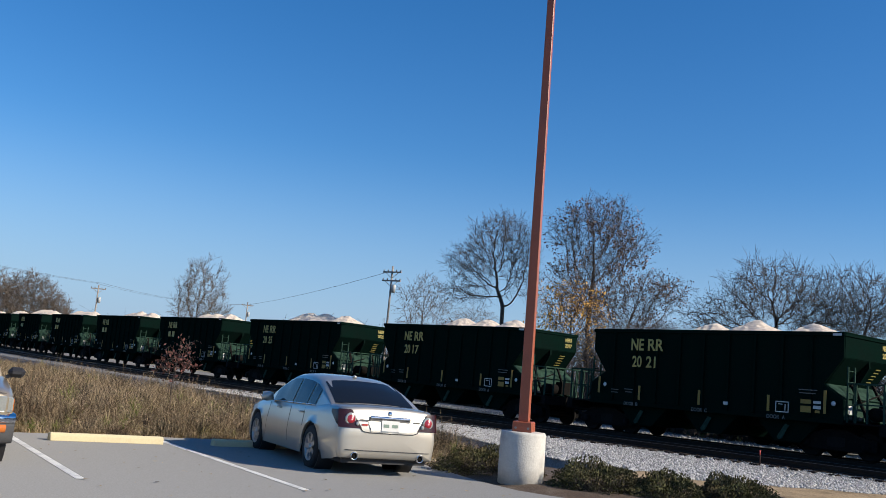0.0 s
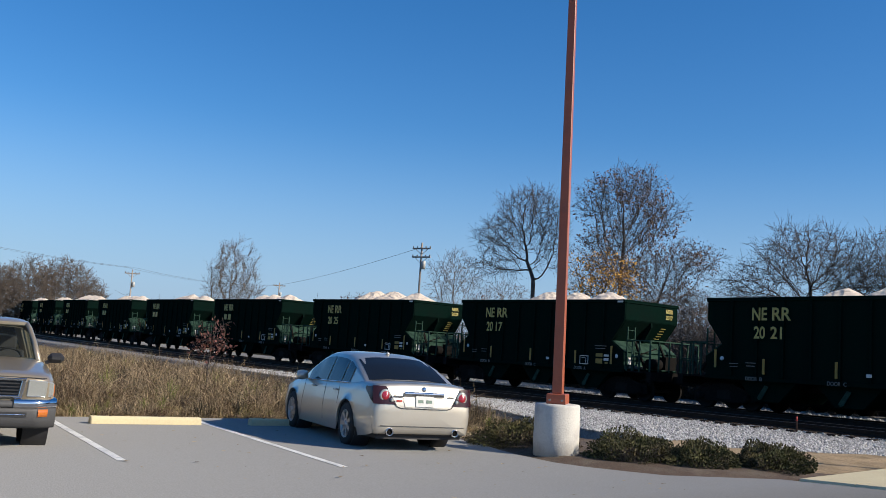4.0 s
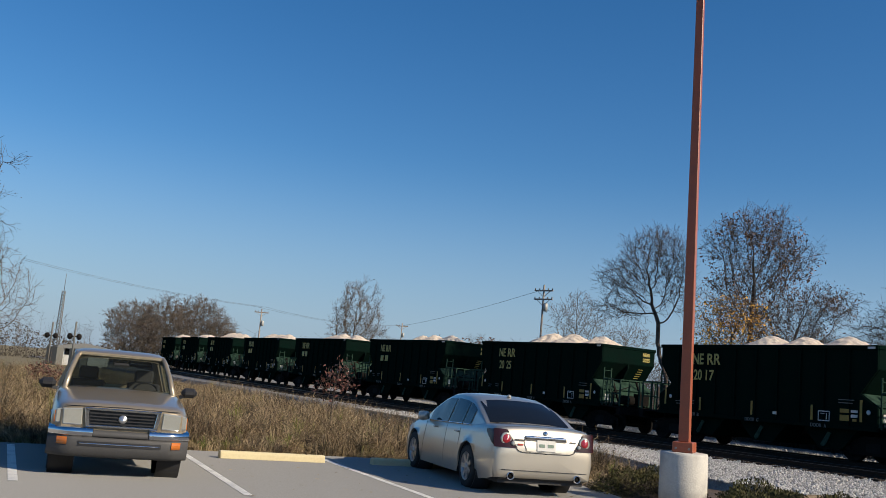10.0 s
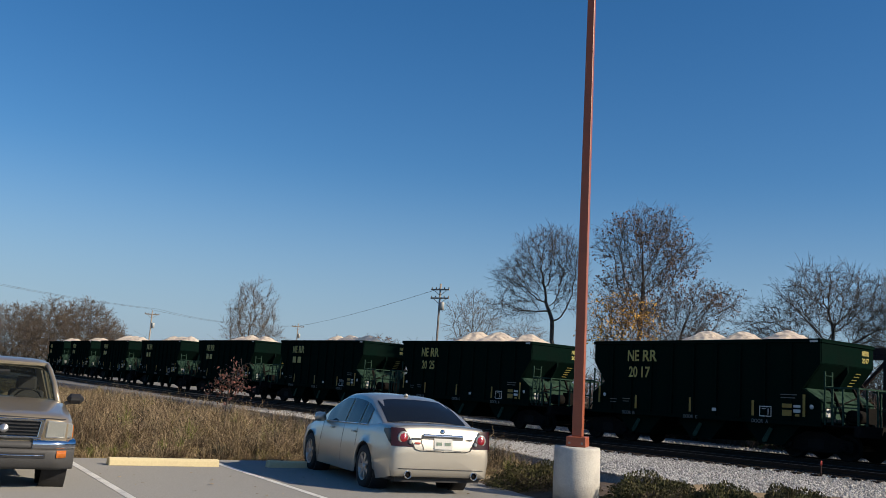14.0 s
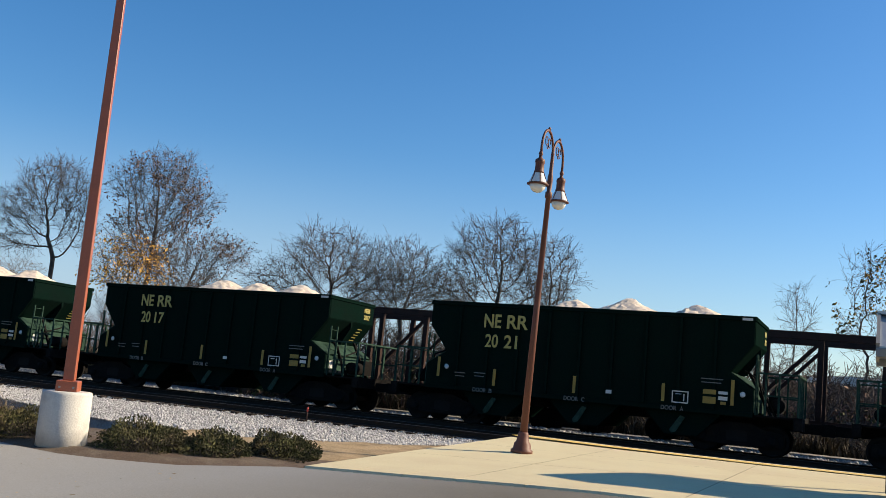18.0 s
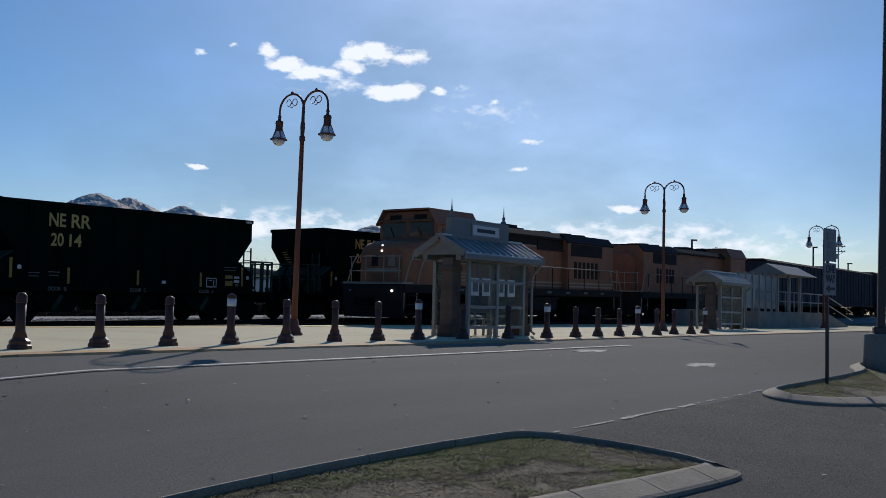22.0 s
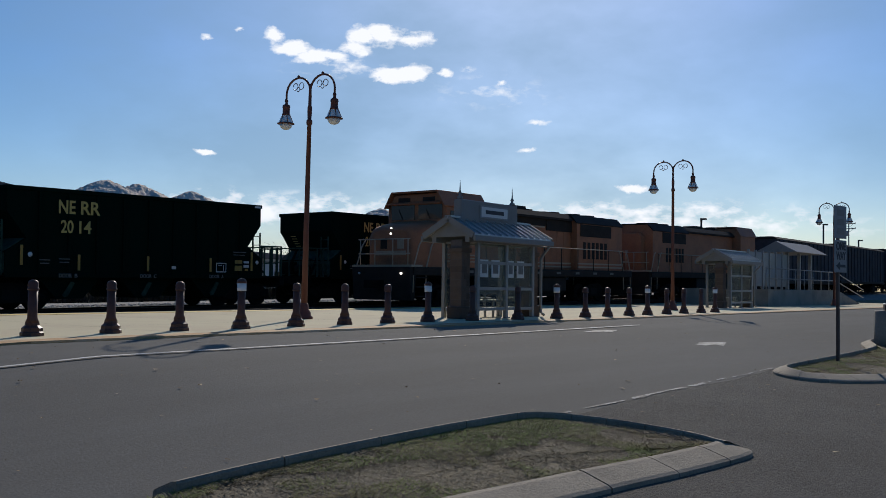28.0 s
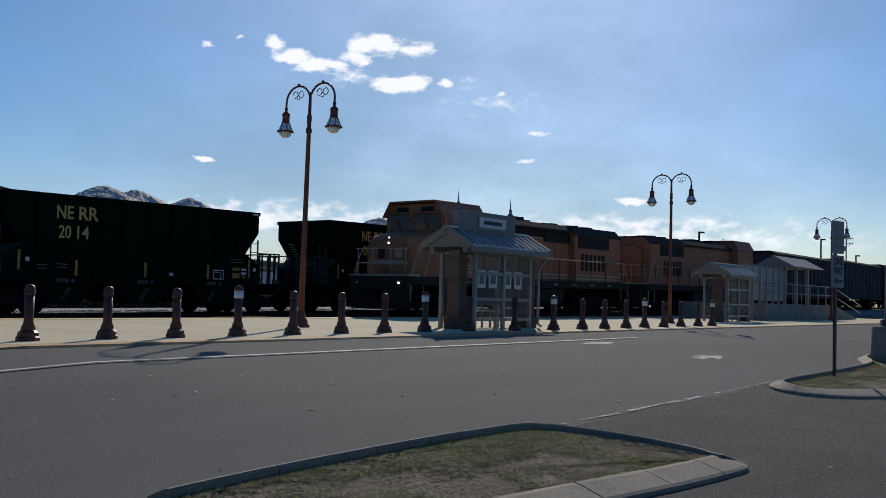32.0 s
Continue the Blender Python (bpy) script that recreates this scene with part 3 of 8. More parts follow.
def sheet(name, xs, ys, zf, mat, label, category, inside=None, kind="structure"):
    g = Geo()
    idx = {}
    for j, y in enumerate(ys):
        for i, x in enumerate(xs):
            idx[i, j] = len(g.v)
            g.v.append((x, y, zf(x, y)))
    for j in range(len(ys) - 1):
        for i in range(len(xs) - 1):
            if inside is None or inside((xs[i] + xs[i + 1]) / 2, (ys[j] + ys[j + 1]) / 2):
                g.f.append((idx[i, j], idx[i + 1, j], idx[i + 1, j + 1], idx[i, j + 1]))
                g.s.append(True)
    return tagged(part(name, g, mat), label, category, kind=kind)


def spread(lo, hi, far, step):
    """Even steps from lo to hi, and a few long ones out to far on both sides."""
    mid = list(np.arange(lo, hi + 1e-6, step))
    out = [far * f for f in (1.0, 0.55, 0.3, 0.16)]
    return [-v for v in out if -v < lo - 5] + mid + [v for v in reversed(out) if v > hi + 5]


sheet("ground", spread(-120, 100, 1800, 4), spread(-30, 60, 1800, 2.5), z_ground, "soil", "dry brown grassy ground reaching to the horizon", "ground")


def lot_y(x):
    """The far edge of the asphalt."""
    return float(np.interp(x, [-16.9, -13.6, -12.6, -11.6, -10.2, -8.9, -7.9, 75], [9.9, 10.9, 10.75, 10.4, 10.25, 11.0, 12.3, 12.3]))


def road_sheet():
    g, rows = Geo(), []
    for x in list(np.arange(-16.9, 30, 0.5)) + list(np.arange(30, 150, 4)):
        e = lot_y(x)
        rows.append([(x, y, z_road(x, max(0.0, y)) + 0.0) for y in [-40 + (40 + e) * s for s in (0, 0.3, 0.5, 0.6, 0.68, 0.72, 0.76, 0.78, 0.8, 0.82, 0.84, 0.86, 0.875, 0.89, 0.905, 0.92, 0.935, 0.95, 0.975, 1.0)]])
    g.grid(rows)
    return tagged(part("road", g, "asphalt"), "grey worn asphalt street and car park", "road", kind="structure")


road_sheet()


# ---- platform ----
def platform():
    deck = new("platform")
    tagged(deck, "pale concrete station platform with a stained kerb", "platform", kind="structure")
    xs = sorted(set([-7.62, -7, -6.3, -5.6, -5] + list(np.arange(-4.5, 70.1, 0.75))))

    def edges(x):
        """Near and far edge of the deck."""
        near = KERB_Y
        return near, EDGE_Y - 1.0
    # slabs: each its own piece with a joint round it
    bays = [-7.62, -5.2, -2.2, 0.8, 3.8, 6.8, 9.8, 12.8, 15.8, 18.8, 21.8, 24.8, 27.8, 31, 35, 40, 46, 53, 61, 70]
    strips = [KERB_Y + 0.33, 15.6, 18.6, EDGE_Y - 0.98]
    for a, b in zip(bays, bays[1:]):
        for c, d in zip(strips, strips[1:]):
            g, rows = Geo(), []
            for s in np.linspace(0, 1, 5):
                x = a + 0.006 + (b - a - 0.012) * s
                top = edges(x)[1]
                y0, y1 = min(c + 0.006, top), min(d - 0.006, top)
                rows.append([(x, y, z_deck(x, y)) for y in np.linspace(y0, y1, 4)])
            if max(r[-1][1] - r[0][1] for r in rows) < 0.1:
                continue
            g.grid(rows, False)
            part("slab", g, "concrete", deck)
    # kerb stones along the street and the warning strip along the track
    for a, b in zip(bays, bays[1:]):
        for k in range(3 if b < 30 else 1):
            n = 3 if b < 30 else 1
            x0, x1 = a + (b - a) * k / n + 0.004, a + (b - a) * (k + 1) / n - 0.004
            g = Geo()
            ring = lambda x: [(x, KERB_Y, z_road(x, KERB_Y) - 0.12), (x, KERB_Y, z_front(x) - 0.03), (x, KERB_Y + 0.03, z_front(x)), (x, KERB_Y + 0.5, z_deck(x, KERB_Y + 0.5) + 0.002), (x, KERB_Y + 0.5, z_front(x) - 0.3)]
            r0, r1 = ring(x0), ring(x1)
            g.add(r0 + r1, [(0, 1, 6, 5), (1, 2, 7, 6), (2, 3, 8, 7), (3, 4, 9, 8), (4, 0, 5, 9), (0, 4, 3, 2, 1), (5, 6, 7, 8, 9)])
            part("kerb_stone", g, "rustkerb" if x0 > 1.5 else "concrete", deck)
        if b > -6:
            a2 = a
            g, rows = Geo(), []
            for s in np.linspace(0, 1, 4):
                x = a2 + 0.004 + (b - a2 - 0.008) * s
                rows.append([(x, EDGE_Y - 0.97, z_deck(x, EDGE_Y) + 0.004), (x, EDGE_Y - 0.36, z_deck(x, EDGE_Y) + 0.004), (x, EDGE_Y - 0.355, z_deck(x, EDGE_Y) + 0.0)])
            g.grid(rows, False)
            part("warning_strip", g, "yellow", deck)
            g, rows = Geo(), []
            for s in np.linspace(0, 1, 4):
                x = a2 + 0.004 + (b - a2 - 0.008) * s
                z = z_deck(x, EDGE_Y)
                rows.append([(x, EDGE_Y - 0.35, z), (x, EDGE_Y, z), (x, EDGE_Y, z - 0.6)])
            g.grid(rows, False)
            part("edge_stone", g, "concrete", deck)
    g, rows = Geo(), []
    for x in xs:
        top = edges(x)[1]
        rows.append([(x, y, z_deck(x, y) - 0.02) for y in np.linspace(KERB_Y + 0.1, top, 5)] + [(x, top, -0.5)])
    g.grid(rows)
    part("bedding", g, "mortar", deck)
    return deck


platform()

# ---- road markings ----


def marking(name, pts, mat, label, lift=0.006):
    g = Geo()
    g.add([(x, y, z_road(x, max(0, y)) + lift) for x, y in pts], [tuple(range(len(pts)))])
    return tagged(part(name, g, mat), label, "road marking", kind="structure")


def stripe(name, a, b, w, mat, label, n=1):
    a, b = Vector(a), Vector(b)
    d = (b - a).normalized()
    s = Vector((-d.y, d.x)) * w / 2
    g, rows = Geo(), []
    for k in range(n + 1):
        p = a.lerp(b, k / n)
        rows.append([(q.x, q.y, z_road(q.x, max(0, q.y)) + (0.016 if q.x > 0 else 0.004)) for q in (p - s, p + s)])
    g.grid(rows)
    return tagged(part(name, g, mat), label, "road marking", kind="structure")


for (xa, ya), (xb, yb) in (((-11.36, 4.11), (-16.7, 4.7)), ((-10.43, 6.62), (-16.4, 7.2)), ((-12.2, 1.55), (-16.6, 2.0))):
    stripe("parking_line", (xa, ya), (xb, yb), 0.11, "line", "white painted parking bay line", 3)
stripe("edge_line", (-0.85, 10.16), (21.3, 10.46), 0.075, "line_edge", "thin worn white edge line on the street", 90)


def worn_line(x0, x1, y0, slope, seed):
    """What is left of a painted line: uneven flakes with gaps."""
    r = rng(seed)
    g, x = Geo(), x0
    while x < x1:
        n = r.uniform(0.04, 0.22)
        worn = 0.75 if 10.0 < x < 12.4 else 0.4
        if r.uniform() < worn + 0.15:
            w = r.uniform(0.015, 0.045) * (1.2 if worn > 0.5 else 0.7)
            pts = []
            for f, sg in ((0, -1), (0.35, -1), (0.7, -1), (1, -1), (1, 1), (0.7, 1), (0.35, 1), (0, 1)):
                px = x + n * f
                py = y0 + (px - x0) * slope + sg * w * r.uniform(0.5, 1.15) + 0.012 * math.sin(px * 3)
                pts.append((px, py, z_road(px, py) + 0.009))
            g.add(pts, [tuple(range(8))])
        x += n * r.uniform(0.9, 1.25)
    return tagged(part("worn_lane_line", g, "line_worn"), "flaking remains of a white lane line", "road marking", kind="structure")


worn_line(8.0, 16.8, 5.03, 0.036, 17)
for x, y in ((17.85, 9.9), (18.0, 7.5)):
    marking("lane_arrow", [(x - 0.15, y - 0.12), (x + 0.35, y - 0.12), (x + 0.35, y - 0.3), (x + 1.25, y), (x + 0.35, y + 0.3), (x + 0.35, y + 0.12), (x - 0.15, y + 0.12)], "line_worn", "faded white arrow painted on the street")

# ---- railway ----
TRACK_A, TRACK_B = 24.05, 29.05  # near line with the locomotives, far line with the hopper train


def ballast_top(x):
    return z_rail(x) - 0.2


def ballast_edge(x):
    """Where the ballast ends towards the car park."""
    return float(np.interp(x, [-80, -36, -24, -16, -12.5, -11, -10, -9.3, -9.0, -6, 60], [22.5, 20.2, 19.3, 16.4, 15.3, 15.7, 17.85, 19.2, 21.4, 22.1, 22.1]))


def ballast_foot(x):
    """Height of the ballast at that edge."""
    near = ballast_edge(x)
    lo = z_ground(x, 20) - 0.15
    z = min(ballast_top(x) - 0.1, max(lo + 0.1, z_ground(x, near) + 0.08))
    return max(z, 0.1 * smoothstep((x + 16) / 4)) if x < -6 else z


def ballast_bed():
    g, rows = Geo(), []
    for x in list(np.arange(-180, -24, 4)) + list(np.arange(-24, 60, 1.5)) + list(np.arange(60, 120, 4)):
        lo = z_ground(x, 20) - 0.15
        t = ballast_top(x)
        near = ballast_edge(x)
        rows.append([(x, near - 0.25, z_road(x, 12) - 0.15 if x > -9 else lo - 0.02), (x, near, ballast_foot(x)), (x, 22.3 + bend(x), t - 0.06), (x, 23.2 + bend(x), t), (x, 26.5 + bend(x), t - 0.03), (x, 30.4 + bend(x), t), (x, 31.3 + bend(x), t + 0.15), (x, 36.2 + bend(x), t + 0.15), (x, 37.5 + bend(x), lo - 0.1)])
    g.grid(rows)
    return tagged(part("ballast_bed", g, "ballast_bed"), "pale grey crushed stone ballast bed of the railway", "ballast", kind="structure")


ballast_bed()


def stones(name, n, area, seed, size, mat, label, zf):
    """Loose stones, each a small uneven block, as one mesh."""
    r = rng(seed)
    base = np.array([(0, 0, 1), (0.9, 0, 0.2), (0.25, 0.85, 0.25), (-0.75, 0.5, 0.15), (-0.7, -0.55, 0.2), (0.3, -0.85, 0.1), (0, 0, -0.9)])
    tri = np.array([(0, 1, 2), (0, 2, 3), (0, 3, 4), (0, 4, 5), (0, 5, 1), (6, 2, 1), (6, 3, 2), (6, 4, 3), (6, 5, 4), (6, 1, 5)])
    xy = area(r, n)
    n = len(xy)
    z = np.array([zf(a, b) for a, b in xy])
    s = size * r.uniform(0.55, 1.35, (n, 1, 1)) * r.uniform(0.65, 1.2, (n, 1, 3))
    a, b = r.uniform(0, 6.3, n), r.uniform(-0.7, 0.7, n)
    rot = np.zeros((n, 3, 3))
    rot[:, 0, 0], rot[:, 0, 1], rot[:, 1, 0], rot[:, 1, 1], rot[:, 2, 2] = np.cos(a), -np.sin(a), np.sin(a), np.cos(a), 1
    tip = np.zeros((n, 3, 3))
    tip[:, 0, 0], tip[:, 1, 1], tip[:, 1, 2], tip[:, 2, 1], tip[:, 2, 2] = 1, np.cos(b), -np.sin(b), np.sin(b), np.cos(b)
    v = (base[None] + r.normal(0, 0.12, (n, 7, 3))) * s
    v = np.einsum("nij,nkj->nki", np.einsum("nij,njk->nik", rot, tip), v)
    v += np.stack([xy[:, 0], xy[:, 1], z], -1)[:, None]
    return raw_mesh(name, v.reshape(-1, 3), (tri[None] + 7 * np.arange(n)[:, None, None]).reshape(-1, 3), mat, label)


def raw_mesh(name, v, f, mat, label="", category="", smooth=False, kind="stuff"):
    me = bpy.data.meshes.new(name)
    k = f.shape[1]
    me.vertices.add(len(v)), me.loops.add(f.size), me.polygons.add(len(f))
    me.vertices.foreach_set("co", np.ascontiguousarray(v, np.float32).ravel())
    me.loops.foreach_set("vertex_index", np.ascontiguousarray(f, np.int32).ravel())
    me.polygons.foreach_set("loop_start", np.arange(0, f.size, k, dtype=np.int32))
    if smooth:
        me.polygons.foreach_set("use_smooth", np.ones(len(f), bool))
    me.update(calc_edges=True)
    me.validate()
    me.materials.append(M[mat])
    return tagged(new(name, me), label, category, kind=kind)


def bed_z(x, y):
    near = ballast_edge(x)
    t = ballast_top(x)
    lo = z_ground(x, 20) - 0.15
    zn = ballast_foot(x)
    return float(np.interp(y, [near, max(22.3, near + 0.01), max(23.2, near + 0.02), 26.5, 30.4, 31.3, 36.2, 37.5], [zn, t - 0.06, t, t - 0.03, t, t + 0.15, t + 0.15, lo - 0.1]))


def near_area(r, n):
    x = -6.5 - 38 * r.uniform(0, 1, n) ** 1.6
    e = np.array([ballast_edge(v) for v in x])
    return np.stack([x, e - 0.1 + (23.4 - e) * r.uniform(0, 1, n) ** 1.15], -1)


def far_area(r, n):
    return np.stack([r.uniform(-40, 45, n), r.uniform(23.4, 30.3, n)], -1)


def beyond_area(r, n):
    return np.stack([r.uniform(-60, 45, n), r.uniform(30.8, 33.2, n)], -1)


tagged(stones("ballast_stones", 33000, near_area, 3, 0.033, "ballast", "loose pale grey ballast stones beside the track", bed_z), category="gravel")
tagged(stones("ballast_stones", 8000, far_area, 4, 0.055, "shade_ballast", "ballast stones between the rails, coloured dark as train shade", bed_z), category="gravel")


tagged(stones("ballast_stones", 7000, beyond_area, 5, 0.055, "ballast", "pale ballast stones beyond the far line", bed_z), category="gravel")


def track(y, label):
    t = thing("railway_track", label, "railway track", kind="structure")
    for side in (-0.7525, 0.7525):
        web, head = Geo(), Geo()
        for a, b in zip(range(-180, 110, 5), range(-175, 115, 5)):
            prof = [(-0.07, -0.16), (0.07, -0.16), (0.07, -0.145), (0.012, -0.125), (0.012, -0.045), (0.035, -0.035), (0.035, -0.003), (-0.035, -0.003), (-0.035, -0.035), (-0.012, -0.045), (-0.012, -0.125), (-0.07, -0.145)]
            n = len(prof)
            pts = [(x, y + side + bend(x) + p, z_rail(x) + q) for x in (a, b) for p, q in prof]
            web.add(pts, [(i, (i + 1) % n, n + (i + 1) % n, n + i) for i in range(n)])
            hp = [(-0.034, -0.003), (0.034, -0.003), (0.028, 0.002), (-0.028, 0.002)]
            head.add([(x, y + side + bend(x) + p, z_rail(x) + q) for x in (a, b) for p, q in hp], [(0, 1, 5, 4), (1, 2, 6, 5), (2, 3, 7, 6), (3, 0, 4, 7)])
        rail = part("rail", web, "rail", t)
        part("rail_head", head, "railhead", rail, "worn bright steel running surface")
    g = Geo().box((0, 0, 0), (0.22, 2.36 if y == TRACK_A else 2.6, 0.17))
    me = g.mesh("sleeper", "sleeper", 0.012)
    x = -62.0
    r = rng(int(y))
    while x < 62:
        s = new("sleeper", me)
        s.parent = t
        s.matrix_basis = pose(x, y + bend(x) + r.normal(0, 0.03), z_rail(x) - (0.262 if y == TRACK_A else 0.245) + r.normal(0, 0.006), 0, 0, r.normal(0, 1.0))
        x += 0.56 if x > -30 else 0.9
    return t


track(TRACK_A, "near railway line of brown steel rails on timber sleepers")
track(TRACK_B, "far railway line of brown steel rails on timber sleepers")


def car_park():
    """The darker, coarser paving of the car park between and beyond the islands."""
    g, rows = Geo(), []
    for x in np.arange(-3.2, 40.1, 0.6):
        rows.append([(x, y, z_road(x, y) + 0.004) for y in np.linspace(-9.0, (4.98 if x > 7.9 else 4.2) + max(0.0, min(0.3, (x - 8.5) * 0.035)) + 0.03 * math.sin(x * 1.3) + 0.02 * math.sin(x * 4.1), 16)])
    g.grid(rows)
    return tagged(part("car_park", g, "asphalt_lot"), "darker coarse asphalt of the car park", "road", kind="structure")


car_park()

# ---- hopper train ----
HALF, TOP, WIDE = 4.92, 3.75, 1.55
GRADE = -math.degrees(math.atan(0.0106))
END = [(HALF, TOP), (HALF, 3.0), (4.3, 2.2), (4.95, 1.78), (4.95, 1.12)]


def bogie_parts(parent, x):
    b = new("bogie")
    b.parent = parent
    b.matrix_basis = pose(x, 0, 0)
    for y in (-1.02, 1.02):
        side = Geo()
        side.prism([(-1.25, 0.3), (-1.1, 0.28), (-0.55, 0.24), (0.55, 0.24), (1.1, 0.28), (1.25, 0.3), (1.25, 0.6), (0.7, 0.72), (0.35, 0.86), (-0.35, 0.86), (-0.7, 0.72), (-1.25, 0.6)], y - 0.07, y + 0.07)
        for s in (-0.95, 0.95):
            side.lathe([(0.0, -0.09), (0.13, -0.09), (0.13, 0.06), (0.0, 0.06)], 10, (s, y * 1.06, 0.42), "y")
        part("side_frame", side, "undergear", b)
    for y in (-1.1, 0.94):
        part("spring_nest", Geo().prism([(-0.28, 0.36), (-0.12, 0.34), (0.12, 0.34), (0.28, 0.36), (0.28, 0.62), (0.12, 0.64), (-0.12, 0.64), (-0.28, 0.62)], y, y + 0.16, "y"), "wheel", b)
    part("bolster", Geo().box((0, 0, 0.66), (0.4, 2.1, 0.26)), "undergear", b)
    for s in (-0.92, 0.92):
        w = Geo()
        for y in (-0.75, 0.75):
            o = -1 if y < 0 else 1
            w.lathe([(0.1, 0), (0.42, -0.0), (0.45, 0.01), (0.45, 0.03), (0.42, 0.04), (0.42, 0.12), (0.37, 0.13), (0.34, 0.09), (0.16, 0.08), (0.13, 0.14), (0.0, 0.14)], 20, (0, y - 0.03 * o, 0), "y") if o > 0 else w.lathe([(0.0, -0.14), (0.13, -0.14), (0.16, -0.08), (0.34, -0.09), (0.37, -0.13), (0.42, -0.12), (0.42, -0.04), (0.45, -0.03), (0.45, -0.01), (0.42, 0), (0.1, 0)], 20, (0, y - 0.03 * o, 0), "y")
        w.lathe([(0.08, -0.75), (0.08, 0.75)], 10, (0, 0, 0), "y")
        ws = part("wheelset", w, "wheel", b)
        ws.matrix_basis = pose(s, 0, 0.42)
    return b


def hopper_car():
    car = thing("hopper_car", "dark green open-top hopper car heaped with crushed stone", "hopper car", group="hopper cars of the train")
    outline = END + [(-x, z) for x, z in reversed(END)]
    body = Geo().prism(outline, -WIDE, WIDE, "y")
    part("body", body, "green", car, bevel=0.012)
    # lit end plates, a little proud of the shell, so that each shows as a plate
    for s in (-1, 1):
        end = Geo()
        end.span((s * (HALF + 0.004), -1.5, 3.02), (s * (HALF + 0.016), 1.5, 3.66))
        part("end_plate", end, "green", car, "bright green end plate")
        slope = Geo()
        for (xa, za), (xb, zb) in zip(END[1:3], END[2:4]):
            d = Vector((zb - za, 0, xa - xb)).normalized() * 0.012
            if d.x < 0:
                d = -d
            if za < 2.5:
                continue
            slope.add([(s * (x + o * d.x), y, z + o * d.z) for o in (0.3, 1) for x, z, y in ((xa, za, -1.46), (xa, za, 1.46), (xb, zb, 1.46), (xb, zb, -1.46))],
                      [(0, 1, 2, 3), (4, 5, 6, 7), (0, 1, 5, 4), (1, 2, 6, 5), (2, 3, 7, 6), (3, 0, 4, 7)])
        part("slope_sheet", slope, "green", car, "bright green sloping end sheet")
        ledge = Geo()
        ledge.add([(s * (x + o), y, z + o) for o in (0.012, 0.024) for x, z, y in ((4.32, 2.19, -1.5), (4.32, 2.19, 1.5), (4.95, 1.79, 1.5), (4.95, 1.79, -1.5))],
                  [(0, 1, 2, 3), (4, 5, 6, 7), (0, 1, 5, 4), (1, 2, 6, 5), (2, 3, 7, 6), (3, 0, 4, 7)])
        part("pale_ledge", ledge, "lit_dusty_green", car, "green ledge pale with stone dust and painted sunlight")
        part("gusset", Geo().prism([(s * 4.93, 3.01), (s * 4.3, 2.19), (s * 4.58, 2.19), (s * 4.95, 2.8)], -0.045, 0.045, "y"), "green", car)
        part("box_plate", Geo().span((s * 4.954, -1.5, 1.16), (s * 4.966, 1.5, 1.76)), "lit_dusty_green", car, "lower end box in green lightened for dust and sun")
        for k in range(5):
            z = 2.82 - 0.1 * k
            x = 4.92 - (3.0 - z) * 0.775
            part("warning_line", Geo().add([(s * (x + 0.02 + dx), y, z + dz) for dx, dz in ((0, 0), (-0.022, -0.028)) for y in (0.72, 1.02)], [(0, 1, 3, 2)]), "letter", car)
        part("end_sill", Geo().box((s * 6.1, 0, 0.95), (0.22, 2.9, 0.34)), "undergear", car)
        # ladder and railings take the lightened green, for sun on the car ends
        ladder = Geo()
        for y in (-1.42, -1.02):
            ladder.bar((s * 5.0, y, 1.1), (s * 5.0, y, 2.75), 0.045)
        for z in np.arange(1.3, 2.75, 0.33):
            ladder.tube([(s * 5.0, -1.42, z), (s * 5.0, -1.02, z)], 0.014, 6)
        part("ladder", ladder, "lit_dusty_green", car)
        for y in (-1.4, 1.4):
            rail = Geo()
            for x in (5.25, 5.6, 6.1):
                rail.bar((s * x, y, 1.1), (s * x, y, 2.25), 0.05)
            rail.bar((s * 5.0, y, 2.25), (s * 6.12, y, 2.25), 0.05)
            rail.bar((s * 5.2, y, 1.65), (s * 6.12, y, 1.65), 0.04)
            part("side_railing", rail, "lit_dusty_green", car)
        rail = Geo()
        for y in (-0.9, -0.3, 0.4):
            rail.bar((s * 6.1, y, 1.1), (s * 6.1, y, 2.25), 0.045)
        rail.bar((s * 6.1, -1.4, 2.25), (s * 6.1, 1.4, 2.25), 0.045)
        part("end_railing", rail, "lit_dusty_green", car)
        part("end_deck", Geo().box((s * 5.55, 0, 1.08), (1.15, 2.8, 0.05)), "undergear", car)
        gear = Geo()
        gear.lathe([(0.0, -0.3), (0.2, -0.3), (0.2, 0.3), (0.0, 0.3)], 12, (s * 5.5, -0.45, 1.4), "y")
        gear.box((s * 5.35, 0.5, 1.45), (0.35, 0.6, 0.5))
        gear.tube([(s * 5.2, -0.6, 1.2), (s * 5.0, -0.9, 2.1), (s * 4.6, -0.7, 2.3)], 0.03, 6)
        gear.tube([(s * 5.5, -1.2, 1.1), (s * 5.2, -1.0, 1.7), (s * 5.4, -0.2, 2.0)], 0.025, 6)
        part("brake_gear", gear, "undergear", car)
        for y in (-0.7, 0.7):
            part("end_strut", Geo().bar((s * 5.35, y, 1.1), (s * 4.7, y, 2.3), 0.07), "undergear", car)
        part("coupler", Geo().box((s * 6.45, 0, 0.85), (0.75, 0.28, 0.28)).box((s * 6.75, 0, 0.85), (0.2, 0.36, 0.34)), "undergear", car)
    # a rolled rim round the top
    rim = Geo()
    for y in (-WIDE, WIDE):
        rim.span((-HALF - 0.03, y - 0.05, TOP - 0.1), (HALF + 0.03, y + 0.05, TOP + 0.03))
